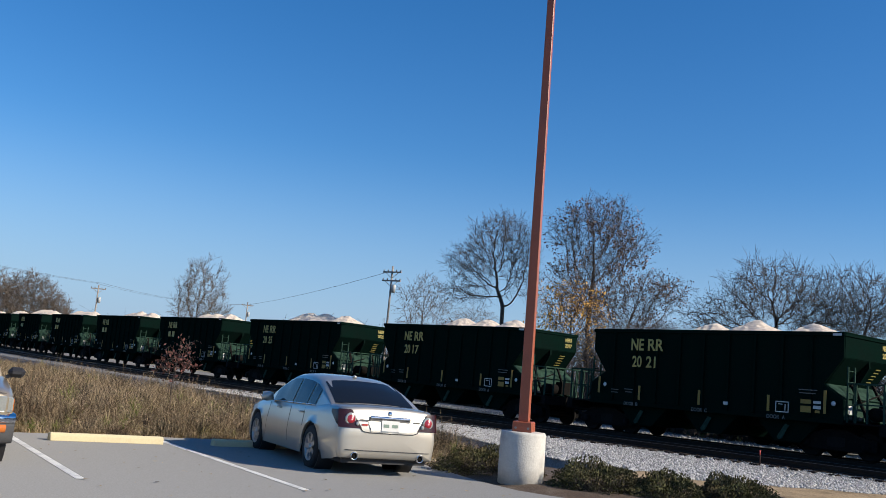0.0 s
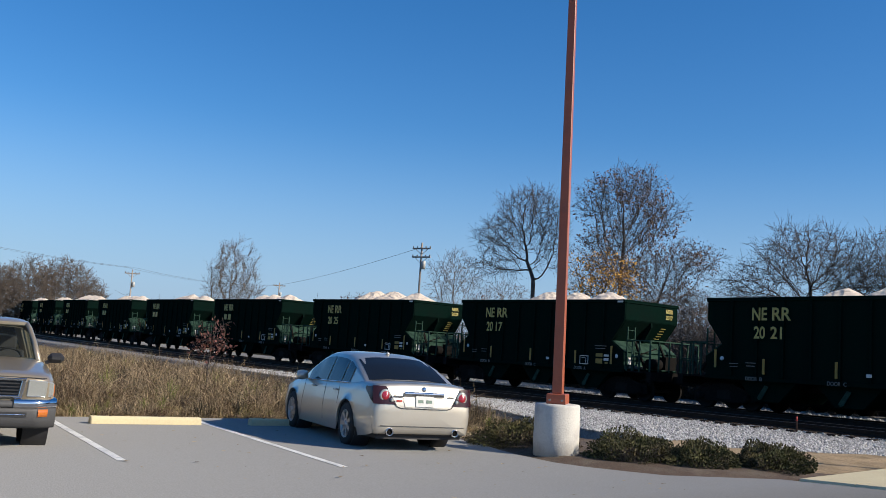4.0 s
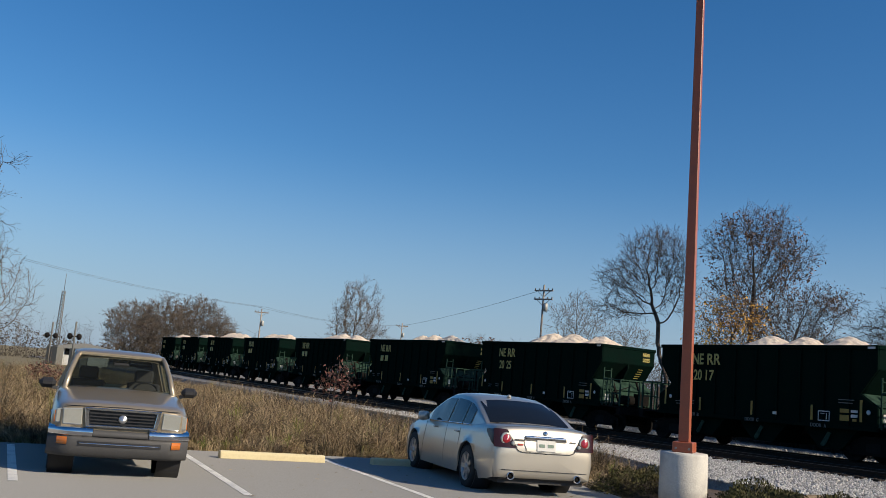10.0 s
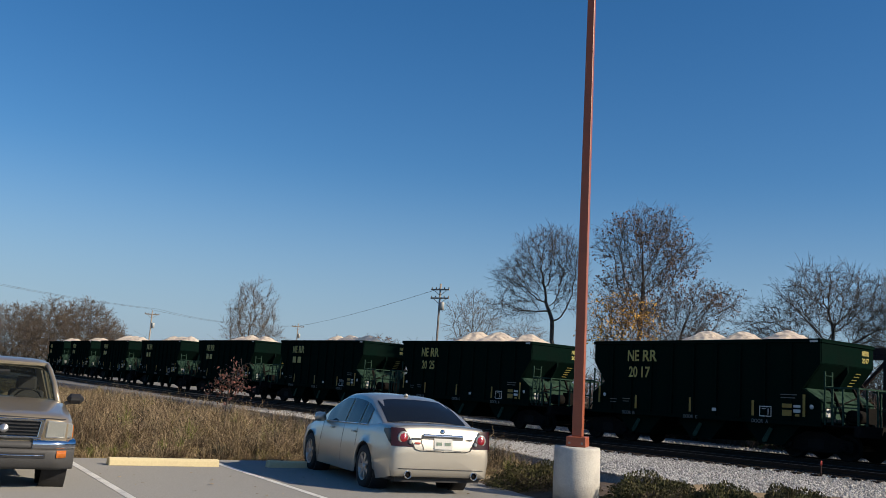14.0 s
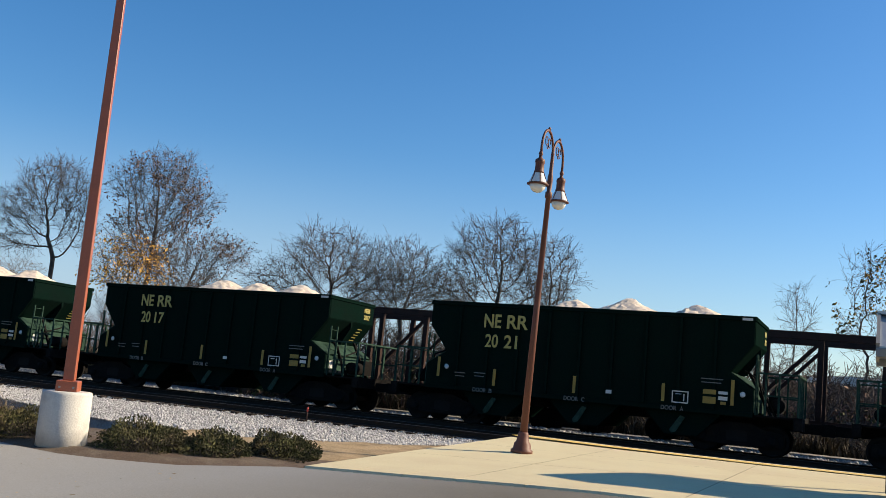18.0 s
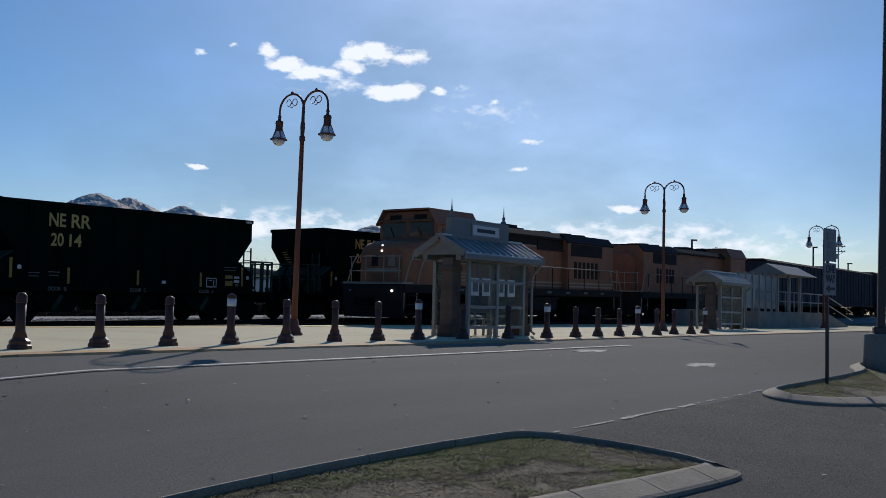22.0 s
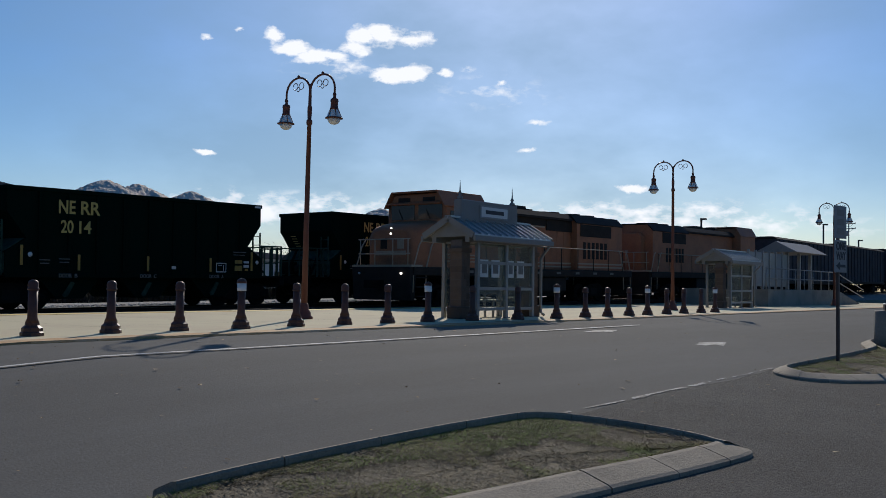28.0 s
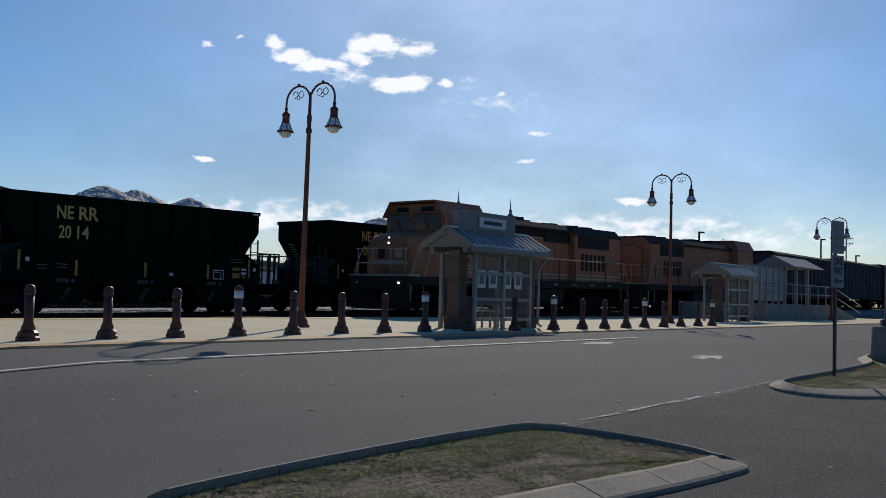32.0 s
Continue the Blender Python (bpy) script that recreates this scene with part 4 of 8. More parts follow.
    for s in (-1, 1):
        rim.span((s * HALF - 0.05, -WIDE, TOP - 0.1), (s * HALF + 0.05, WIDE, TOP + 0.031))
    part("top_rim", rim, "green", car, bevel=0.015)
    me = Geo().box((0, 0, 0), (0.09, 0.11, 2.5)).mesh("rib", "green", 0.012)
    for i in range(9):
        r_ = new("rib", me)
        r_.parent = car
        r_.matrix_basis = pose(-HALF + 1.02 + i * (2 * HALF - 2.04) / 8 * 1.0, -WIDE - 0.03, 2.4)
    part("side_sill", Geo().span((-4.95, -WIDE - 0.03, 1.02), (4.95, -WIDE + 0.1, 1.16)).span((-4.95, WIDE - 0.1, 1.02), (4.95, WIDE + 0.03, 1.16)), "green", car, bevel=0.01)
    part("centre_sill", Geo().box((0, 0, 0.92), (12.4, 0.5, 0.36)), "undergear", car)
    for x in (-2.7, 0.15, 3.0):
        ch = Geo()
        ch.prism([(x - 1.2, 1.15), (x + 1.2, 1.15), (x + 0.45, 0.36), (x - 0.45, 0.36)], -1.3, 1.3, "y")
        part("discharge_chute", ch, "green", car)
        part("chute_lever", Geo().prism([(x + 0.12, 0.86), (x - 0.02, 0.9), (x - 0.3, 0.48), (x - 0.24, 0.4), (x - 0.12, 0.44)], -1.39, -1.36, "y"), "lit_dusty_green", car, "scuffed lever plate")
    for s in (-1, 1):
        bogie_parts(car, s * 4.5)
    # markings on the side, out on the ribs
    y = -WIDE - 0.086
    for x, z0, z1 in ((-2.61, 1.25, 1.75), (-0.08, 1.25, 1.75), (2.52, 1.25, 1.75), (4.41, 1.3, 2.0), (-4.49, 1.4, 2.0)):
        part("yellow_stripe", Geo().span((x - 0.045, y - 0.01, z0), (x + 0.045, y, z1)), "stripe", car, "upright yellow safety stripe")
    for x, z, w, h in ((0.96, 1.38, 0.17, 0.1), (4.16, 1.62, 0.25, 0.08), (4.16, 1.47, 0.25, 0.1)):
        part("white_marking", Geo().span((x - w / 2, y - 0.003, z - h / 2), (x + w / 2, y, z + h / 2)), "white", car)
    for x, z in ((4.68, 1.62), (-4.22, 1.72)):
        part("round_marking", Geo().lathe([(0.0, -0.004), (0.075, -0.004), (0.075, 0.0), (0.0, 0.0)], 14, (x, y, z), "y"), "white", car, "round white marking")
    tags = Geo()
    frame_ = [(2.77, 1.24, 3.23, 1.27), (2.77, 1.55, 3.23, 1.58), (2.77, 1.24, 2.8, 1.58), (3.2, 1.24, 3.23, 1.58), (3.09, 1.3, 3.12, 1.5), (2.87, 1.48, 3.03, 1.5)]
    for a, b, c, d in frame_:
        tags.span((a, y - 0.003, b), (c, y, d))
    part("marking_frame", tags, "white", car, "white painted frame")
    for z0, z1 in ((1.56, 1.69), (1.3, 1.49)):
        part("yellow_placard", Geo().span((3.62, y - 0.003, z0), (3.97, y, z1)), "stripe", car)
    part("yellow_placard", Geo().span((4.1, y - 0.003, 1.3), (4.25, y, 1.38)), "stripe", car)
    for x, z, w in ((3.85, 1.98, 0.6), (3.83, 1.88, 0.54), (-3.75, 1.56, 0.36), (-3.75, 1.46, 0.3), (-3.1, 1.6, 0.38), (-3.1, 1.5, 0.32)):
        part("data_line", Geo().span((x - w / 2, y - 0.003, z - 0.013), (x + w / 2, y, z + 0.013)), "letterpale", car)
    for x, word in ((-3.28, "DOOR B"), (-0.37, "DOOR C"), (2.48, "DOOR A")):
        for piece, dx, w in ((word[:4], 0.0, 0.8), (word[5:], 0.78, 0.18)):
            d = part("lettering", text_mesh(piece, 0.17, 0.003, 0.004, "letterpale", wide=w * 0.55), "letterpale", car, "pale painted word")
            d.matrix_basis = pose(x + dx * 0.68, y - 0.004, 1.03)
    part("placard", Geo().span((4.967, -1.28, 1.34), (4.972, -0.98, 1.6)), "white", car, "white placard on the end box")
    for k in range(3):
        part("end_marking", Geo().span((4.967, -1.25 + 0.3 * k, 1.2), (4.971, -1.05 + 0.3 * k, 1.29)), "letterpale", car)
    part("corner_mark", Geo().span((HALF - 0.34, -WIDE - 0.054, TOP - 0.09), (HALF - 0.06, -WIDE - 0.051, TOP - 0.02)), "white", car, "white reflective corner mark")
    return car


def heap(seed):
    """A load of crushed stone heaped in the car, with several peaks."""
    r = rng(seed)
    peaks = [(-0.75 + r.normal(0, 0.15), r.normal(0, 0.1), r.uniform(0.48, 0.58)), (1.0 + r.normal(0, 0.12), r.normal(0, 0.1), r.uniform(0.48, 0.58)), (2.95 + r.normal(0, 0.12), r.normal(0, 0.1), r.uniform(0.42, 0.58))]
    if seed == 2:
        peaks = [(x, y, h * 1.22) for x, y, h in peaks]
    if seed % 3 == 0:
        peaks.append((-2.9, 0, 0.22))
    g, rows = Geo(), []
    for x in np.linspace(-HALF + 0.06, HALF - 0.06, 110):
        row = []
        for y in np.linspace(-WIDE + 0.06, WIDE - 0.06, 34):
            z = -0.12
            for px, py, h in peaks:
                q = math.sqrt((x - px) ** 2 + (y - py) ** 2 + 0.015)
                z = max(z, h - 0.5 * q + 0.06 * q * noise.noise((3 * math.atan2(y - py, x - px), q * 0.6, seed)))
            z = min(z, (WIDE - abs(y)) * 0.9 - 0.1)
            row.append((x, y, TOP + z + 0.05 * noise.noise((x * 3 + seed, y * 3, 0)) + 0.045 * noise.noise((x * 9, y * 9, seed)) + 0.025 * noise.noise((x * 19, y * 19, seed))))
        rows.append(row)
    return g.grid(rows, False)


RIGHT_END, PITCH = -3.1, 13.65
NUMBERS = {-2: "20 25", -1: "20 17", 0: "20 21", 2: "20 14", 3: "20"}
TRAIN = []
first = hopper_car()
heaps = [heap(k).mesh("load", "load") for k in range(4)]
NAME = [(text_mesh(w_, 0.58, 0.004, 0.012, "letter", wide=0.56 if w_ == "NE" else 0.68), dx) for w_, dx in (("NE", 0.0), ("RR", 0.75))]
END_TEXT = {w_: text_mesh(w_, 0.22, 0.003, 0.006, "letter", wide=0.42) for w_ in ("NERR", "2025", "2017", "2021", "2014")}
end_bar = Geo().span((0, -0.004, 0), (0.4, 0, 0.15)).mesh("end_lettering", "letter")
num_bar = Geo().span((0, -0.006, 0), (0.4, 0, 0.36)).mesh("number", "letter")


def car_pose(k, shift):
    """A car stands with its two bogies on the line."""
    x = RIGHT_END - HALF + PITCH * k + shift
    dz, dy = z_rail(x + 4.5) - z_rail(x - 4.5), bend(x + 4.5) - bend(x - 4.5)
    return pose(x, TRACK_B + (bend(x + 4.5) + bend(x - 4.5)) / 2, (z_rail(x + 4.5) + z_rail(x - 4.5)) / 2, 0, -math.degrees(math.atan(dz / 9)), math.degrees(math.atan(dy / 9)))


for k in range(8, -9, -1):
    c = first if k == -8 else copy_thing(first, car_pose(k, 0))
    c.matrix_basis = car_pose(k, 0)
    part("load", heaps[k % 4], "load", c, "heap of pinkish crushed limestone")
    for me, dx in NAME:
        n1 = part("lettering", me, "letter", c, "yellow painted letters")
        n1.matrix_basis = pose(-3.08 + dx - (0.24 if k == 2 else 0.0), -WIDE - 0.09, 3.02)
    for digits, dx in zip(NUMBERS[k].split() if k in NUMBERS else ("", ""), (0.0, 0.62)):
        n2 = part("car_number", text_mesh(digits, 0.55, 0.004, 0.01, "letter", wide=0.42) if digits else num_bar, "letter", c, "yellow painted number")
        n2.matrix_basis = pose(-3.0 + dx - (0.24 if k == 2 else 0.0), -WIDE - 0.09, 2.42)
    for words, z in (("NERR", 3.42), (NUMBERS[k].replace(" ", "") if k in NUMBERS and k != 3 else "", 3.18)):
        tag = part("end_lettering", END_TEXT[words] if words else end_bar, "letter", c, "yellow lettering on the end plate")
        tag.matrix_basis = pose(HALF + 0.022, 0.82, z, 0, 0, 90)
    TRAIN.append((k, c))

# ---- locomotives on the near line ----


def locomotive():
    loco = thing("locomotive", "dusty orange diesel locomotive with lit headlights", "locomotive", group="pair of locomotives")
    L = 18.2
    part("underframe", Geo().span((0.3, -1.5, 1.18), (L - 0.3, 1.5, 1.5)), "loco_dark", loco, bevel=0.02)
    for i in range(9):
        part("sill_mark", Geo().span((2.0 + i * 1.7, -1.506, 1.3), (2.35 + i * 1.7, -1.5, 1.4)), "letterpale", loco)
    part("fuel_tank", Geo().prism([(-1.35, 0.55), (-1.1, 0.3), (1.1, 0.3), (1.35, 0.55), (1.35, 1.15), (-1.35, 1.15)], 6.4, 11.6, "x"), "loco_dark", loco, "black fuel tank", 0.02)
    part("battery_box", Geo().span((5.2, -1.4, 0.75), (6.3, -0.9, 1.17)), "loco_dark", loco, bevel=0.02)
    # nose and cab
    nose = Geo()
    rows = []
    for x, w, top in ((0.7, 1.0, 2.9), (0.74, 1.12, 3.02), (1.1, 1.26, 3.16), (1.8, 1.38, 3.28), (2.3, 1.44, 3.34)):
        rows.append([(x, -w, 1.5), (x, -w, top - 0.35), (x, -w * 0.85, top - 0.08), (x, -w * 0.55, top), (x, w * 0.55, top), (x, w * 0.85, top - 0.08), (x, w, top - 0.35), (x, w, 1.5)])
    nose.grid(rows)
    nose.add(rows[0], [tuple(range(8))])
    part("nose", nose, "orange", loco, "orange sloping nose")
    part("nose_door", Geo().span((0.7, -0.1, 1.6), (0.72, 0.5, 2.65)), "orange", loco)
    cab = Geo()
    cab.prism([(-1.5, 1.5), (1.5, 1.5), (1.5, 3.85), (1.15, 4.42), (-1.15, 4.42), (-1.5, 3.85)], 2.25, 4.9, "x")
    part("cab", cab, "orange", loco, "orange driving cab", 0.03)
    part("cab_roof", Geo().prism([(-1.52, 3.87), (-1.16, 4.45), (1.16, 4.45), (1.52, 3.87), (1.56, 3.9), (1.18, 4.52), (-1.18, 4.52), (-1.56, 3.9)], 2.05, 5.0, "x"), "orange", loco, bevel=0.01)
    for y0, y1 in ((-1.3, -0.1), (0.1, 1.3)):
        w_ = part("front_window", Geo().span((2.235, y0, 3.4), (2.25, y1, 3.98)), "window", loco)
        part("wiper", Geo().bar((2.225, (y0 + y1) / 2, 3.42), (2.225, (y0 + y1) / 2 + 0.2, 3.8), 0.02), "loco_dark", w_)
    part("front_visor", Geo().prism([(2.25, 4.06), (1.98, 4.0), (1.98, 4.03), (2.25, 4.12)], -1.35, 1.35, "y"), "orange", loco)
    for x0, x1 in ((2.5, 3.3), (3.4, 4.2)):
        part("side_window", Geo().span((x0, -1.515, 3.1), (x1, -1.5, 3.72)), "window", loco)
    part("cab_door", Geo().span((4.3, -1.51, 1.6), (4.8, -1.5, 3.5)), "orange", loco)
    # long hood with its doors, grilles and radiator block
    part("hood", Geo().prism([(-0.95, 1.5), (0.95, 1.5), (0.95, 3.9), (0.75, 4.1), (-0.75, 4.1), (-0.95, 3.9)], 4.9, 12.7, "x"), "orange", loco, bevel=0.02)
    part("hood_roof", Geo().prism([(-1.12, 3.82), (1.12, 3.82), (1.12, 3.92), (0.85, 4.16), (-0.85, 4.16), (-1.12, 3.92)], 4.95, 12.6, "x"), "loco_dark", loco)
    for i in range(12):
        x = 5.2 + i * 0.62
        part("hood_door", Geo().span((x, -0.965, 1.62), (x + 0.56, -0.95, 3.35)), "orange", loco, bevel=0.004)
    part("rear_block", Geo().prism([(-1.28, 1.5), (1.28, 1.5), (1.28, 3.75), (0.95, 4.08), (-0.95, 4.08), (-1.28, 3.75)], 12.7, 17.3, "x"), "orange", loco, "orange radiator compartment", 0.02)
    part("radiator_roof", Geo().prism([(-1.3, 3.72), (-0.96, 4.09), (0.96, 4.09), (1.3, 3.72), (1.33, 3.76), (0.97, 4.15), (-0.97, 4.15), (-1.33, 3.76)], 12.6, 17.35, "x"), "loco_dark", loco)
    for y in (-1.3, 1.28):
        part("radiator_screen", Geo().span((13.0, y, 3.12), (16.1, y + 0.02, 3.7)), "loco_dark", loco, "black radiator screen")
        for i in range(6):
            x = 13.3 + i * 0.42
            part("grille_slat", Geo().span((x, y, 2.05), (x + 0.24, y + 0.02, 2.85)), "loco_dark", loco)
    part("rear_cap", Geo().prism([(-0.8, 1.5), (0.8, 1.5), (0.8, 3.4), (0.6, 3.6), (-0.6, 3.6), (-0.8, 3.4)], 17.3, 17.75, "x"), "orange", loco, bevel=0.02)
    part("intake_screen", Geo().span((10.4, -1.01, 3.3), (12.7, -0.95, 3.78)), "loco_dark", loco)
    for k in range(9):
        part("roof_hatch", Geo().span((5.4 + 0.8 * k, -0.5, 4.16), (6.0 + 0.8 * k, 0.5, 4.2 + 0.03 * (k % 3))), "loco_dark", loco, bevel=0.01)
    part("hood_band", Geo().span((4.95, -0.972, 3.5), (12.69, -0.951, 3.87)), "loco_dark", loco, "black upper band of the hood")
    part("exhaust", Geo().span((8.4, -0.4, 4.08), (9.6, 0.4, 4.38)), "loco_dark", loco, bevel=0.02)
    for x in (14.0, 15.4):
        part("fan", Geo().lathe([(0.6, 0), (0.62, 0.12), (0.1, 0.14), (0.0, 0.14)], 20, (x, 0, 4.14)), "loco_dark", loco)
    horn = Geo()
    for y in (-0.18, 0, 0.18):
        horn.tube([(5.6, y, 4.36), (5.95, y, 4.36), (6.15, y, 4.36)], [0.03, 0.05, 0.11], 10)
        horn.tube([(6.0, y, 4.36), (6.4, y, 4.36)], [0.03, 0.1], 10)
    horn.tube([(5.95, 0, 4.05), (5.95, 0, 4.36)], 0.04, 8)
    part("horn", horn, "loco_dark", loco)
    for z in (2.98, 2.78):
        part("headlight", Geo().lathe([(0.0, 0.0), (0.045, 0.0), (0.045, 0.05), (0.0, 0.05)], 14, (0.68 if z < 2.9 else 0.72, 0.0, z), "x"), "headlight", loco, "lit white headlight")
    for y in (-1.05, 1.05):
        part("ditch_light", Geo().lathe([(0.0, 0.0), (0.045, 0.0), (0.045, 0.05), (0.0, 0.05)], 14, (0.06, y, 1.25), "x"), "headlight" if y < 0 else "clear_lens", loco)
        part("number_board", Geo().span((2.22, y * 0.6 - 0.3, 4.08), (2.25, y * 0.6 + 0.3, 4.28)), "loco_dark", loco)
    for s, x in ((0, 0.3), (1, L - 0.3)):
        part("pilot", Geo().prism([(x - 0.1, 0.25), (x + 0.1, 0.25), (x + 0.2, 1.5), (x - 0.2, 1.5)], -1.45, 1.45, "y"), "loco_dark", loco)
        part("coupler", Geo().box((x + (0.55 if s else -0.55), 0, 0.85), (0.8, 0.3, 0.3)), "undergear", loco)
        part("end_deck", Geo().span((x - (0 if s else 0.15), -1.5, 1.5), (x + (0.15 if s else 0.5), 1.5, 1.58)), "loco_rail", loco)
        for y in (-1.45, 1.45):
            d = 1 if s == 0 else -1
            for off in (0.0, 0.75):
                part("grab_rail", Geo().tube([(x + d * off, y, 0.55), (x + d * (off + 0.05), y, 1.5), (x + d * (off + 0.35), y, 2.3), (x + d * (off + 0.55), y, 2.55)], 0.028, 6), "loco_rail", loco, "pale handrail by the steps")
            for z in (0.4, 0.75, 1.1):
                part("step", Geo().box((x + d * 0.4, y, z), (0.6, 0.25, 0.04)), "loco_dark", loco)
        front = Geo()
        for y in (-1.2, -0.45, 0.45, 1.2):
            front.tube([(x, y, 1.5), (x, y, 2.55)], 0.022, 6)
        for z in (2.55, 2.0):
            front.tube([(x, -1.3, z), (x, 1.3, z)], 0.022, 6)
        part("end_railing", front, "loco_rail", loco)
    for y in (-1.45, 1.45):
        part("handrail", Geo().tube([(5.0, y, 2.5), (L - 1.2, y, 2.5)], 0.022, 6), "loco_rail", loco)
        for x in np.arange(5.0, L - 1.0, 1.5):
            part("stanchion", Geo().tube([(x, y, 1.5), (x, y, 2.5)], 0.02, 6), "loco_dark", loco)
    for z in (1.72, 1.85, 1.98):
        part("nose_stripe", Geo().span((2.3, -1.512, z), (4.25, -1.502, z + 0.05)), "loco_rail", loco)
    for z in (1.62, 1.78):
        part("hood_stripe", Geo().span((4.95, -0.985, z), (12.65, -0.966, z + 0.07)), "loco_rail", loco, "faded cream stripe")
        part("hood_stripe", Geo().span((12.75, -1.3, z), (17.25, -1.281, z + 0.07)), "loco_rail", loco, "faded cream stripe")
    part("upper_stripe", Geo().span((5.0, -0.975, 3.42), (10.3, -0.952, 3.48)), "loco_rail", loco)
    part("nose_band", Geo().span((0.69, -0.76, 1.95), (0.714, 0.76, 2.12)), "loco_rail", loco, "faded cream band on the nose")
    for y in (-0.5, 0.35):
        part("nose_panel", Geo().span((0.685, y - 0.16, 2.2), (0.714, y + 0.16, 2.6)), "loco_dark" if y > 0 else "loco_rail", loco)
    for x in (3.5, 14.7):
        bogie_parts(loco, x)
    part("antenna", Geo().tube([(4.2, 0.3, 4.5), (4.2, 0.3, 4.62), (4.5, 0.3, 4.62), (4.5, 0.3, 4.5)], 0.015, 6), "loco_dark", loco)
    return loco


lead = locomotive()
lead.matrix_basis = pose(27.0, TRACK_A, z_rail(27), 0, GRADE, 0)
second = copy_thing(lead, pose(65.2, TRACK_A, z_rail(65.2), 0, -GRADE, 180))
tagged(second, "dusty orange diesel locomotive coupled back to back")



def boxcar(x):
    """A dark covered freight car on the near line; x is its front end."""
    c = thing("freight_car", "dark grey ribbed freight car behind the locomotives", "freight car", (x, TRACK_A, z_rail(x)), group="freight cars")
    part("body", Geo().span((0.3, -1.5, 1.05), (14.7, 1.5, 4.0)), "boxcar", c, bevel=0.03)
    part("roof", Geo().prism([(-1.55, 4.0), (1.55, 4.0), (1.2, 4.18), (-1.2, 4.18)], 0.2, 14.8, "x"), "loco_dark", c)
    for i in range(15):
        part("side_rib", Geo().span((0.6 + i * 0.98, -1.56, 1.1), (0.7 + i * 0.98, -1.5, 3.95)), "boxcar", c)
    part("side_sill", Geo().span((0.3, -1.54, 0.9), (14.7, 1.54, 1.05)), "loco_dark", c)
    for k in (2.4, 12.6):
        bogie_parts(c, k)
    return c


for x in (67.0, 82.6, 98.2):
    boxcar(x)

# an empty skeleton of a rack car and a bulkhead, standing on a third line behind the hoppers


def skeleton_car(x0, x1):
    c = thing("rack_car", "empty rusty open-frame rail car behind the hopper train", "rail car", (0, 34.2, z_rail(x0) - 0.05), group="rack cars")
    part("deck", Geo().span((x0, -1.4, 0.95), (x1, 1.4, 1.2)), "rust", c)
    for y in (-1.35, 1.35):
        part("top_beam", Geo().span((x0, y - 0.08, 3.75), (x1, y + 0.08, 4.0)), "rust", c, bevel=0.01)
        for i, x in enumerate(np.arange(x0 + 0.1, x1, 1.9)):
            part("post", Geo().span((x - 0.09, y - 0.08, 1.2), (x + 0.09, y + 0.08, 3.75)), "rust", c)
            if i % 2:
                part("brace", Geo().bar((x, y, 3.7), (x - 1.7, y, 1.9), 0.12), "rust", c)
    part("end_frame", Geo().span((x1 - 0.1, -1.3, 1.2), (x1, -1.1, 4.0)).span((x1 - 0.1, 1.1, 1.2), (x1, 1.3, 4.0)).span((x1 - 0.1, -1.3, 2.6), (x1, 1.3, 2.75)), "rust", c)
    for x in (x0 + 1.6, x1 - 1.6):
        bogie_parts(c, x)
    return c


skeleton_car(-21.5, -8.5)
skeleton_car(-7.5, 3.0)

# ---- station furniture ----


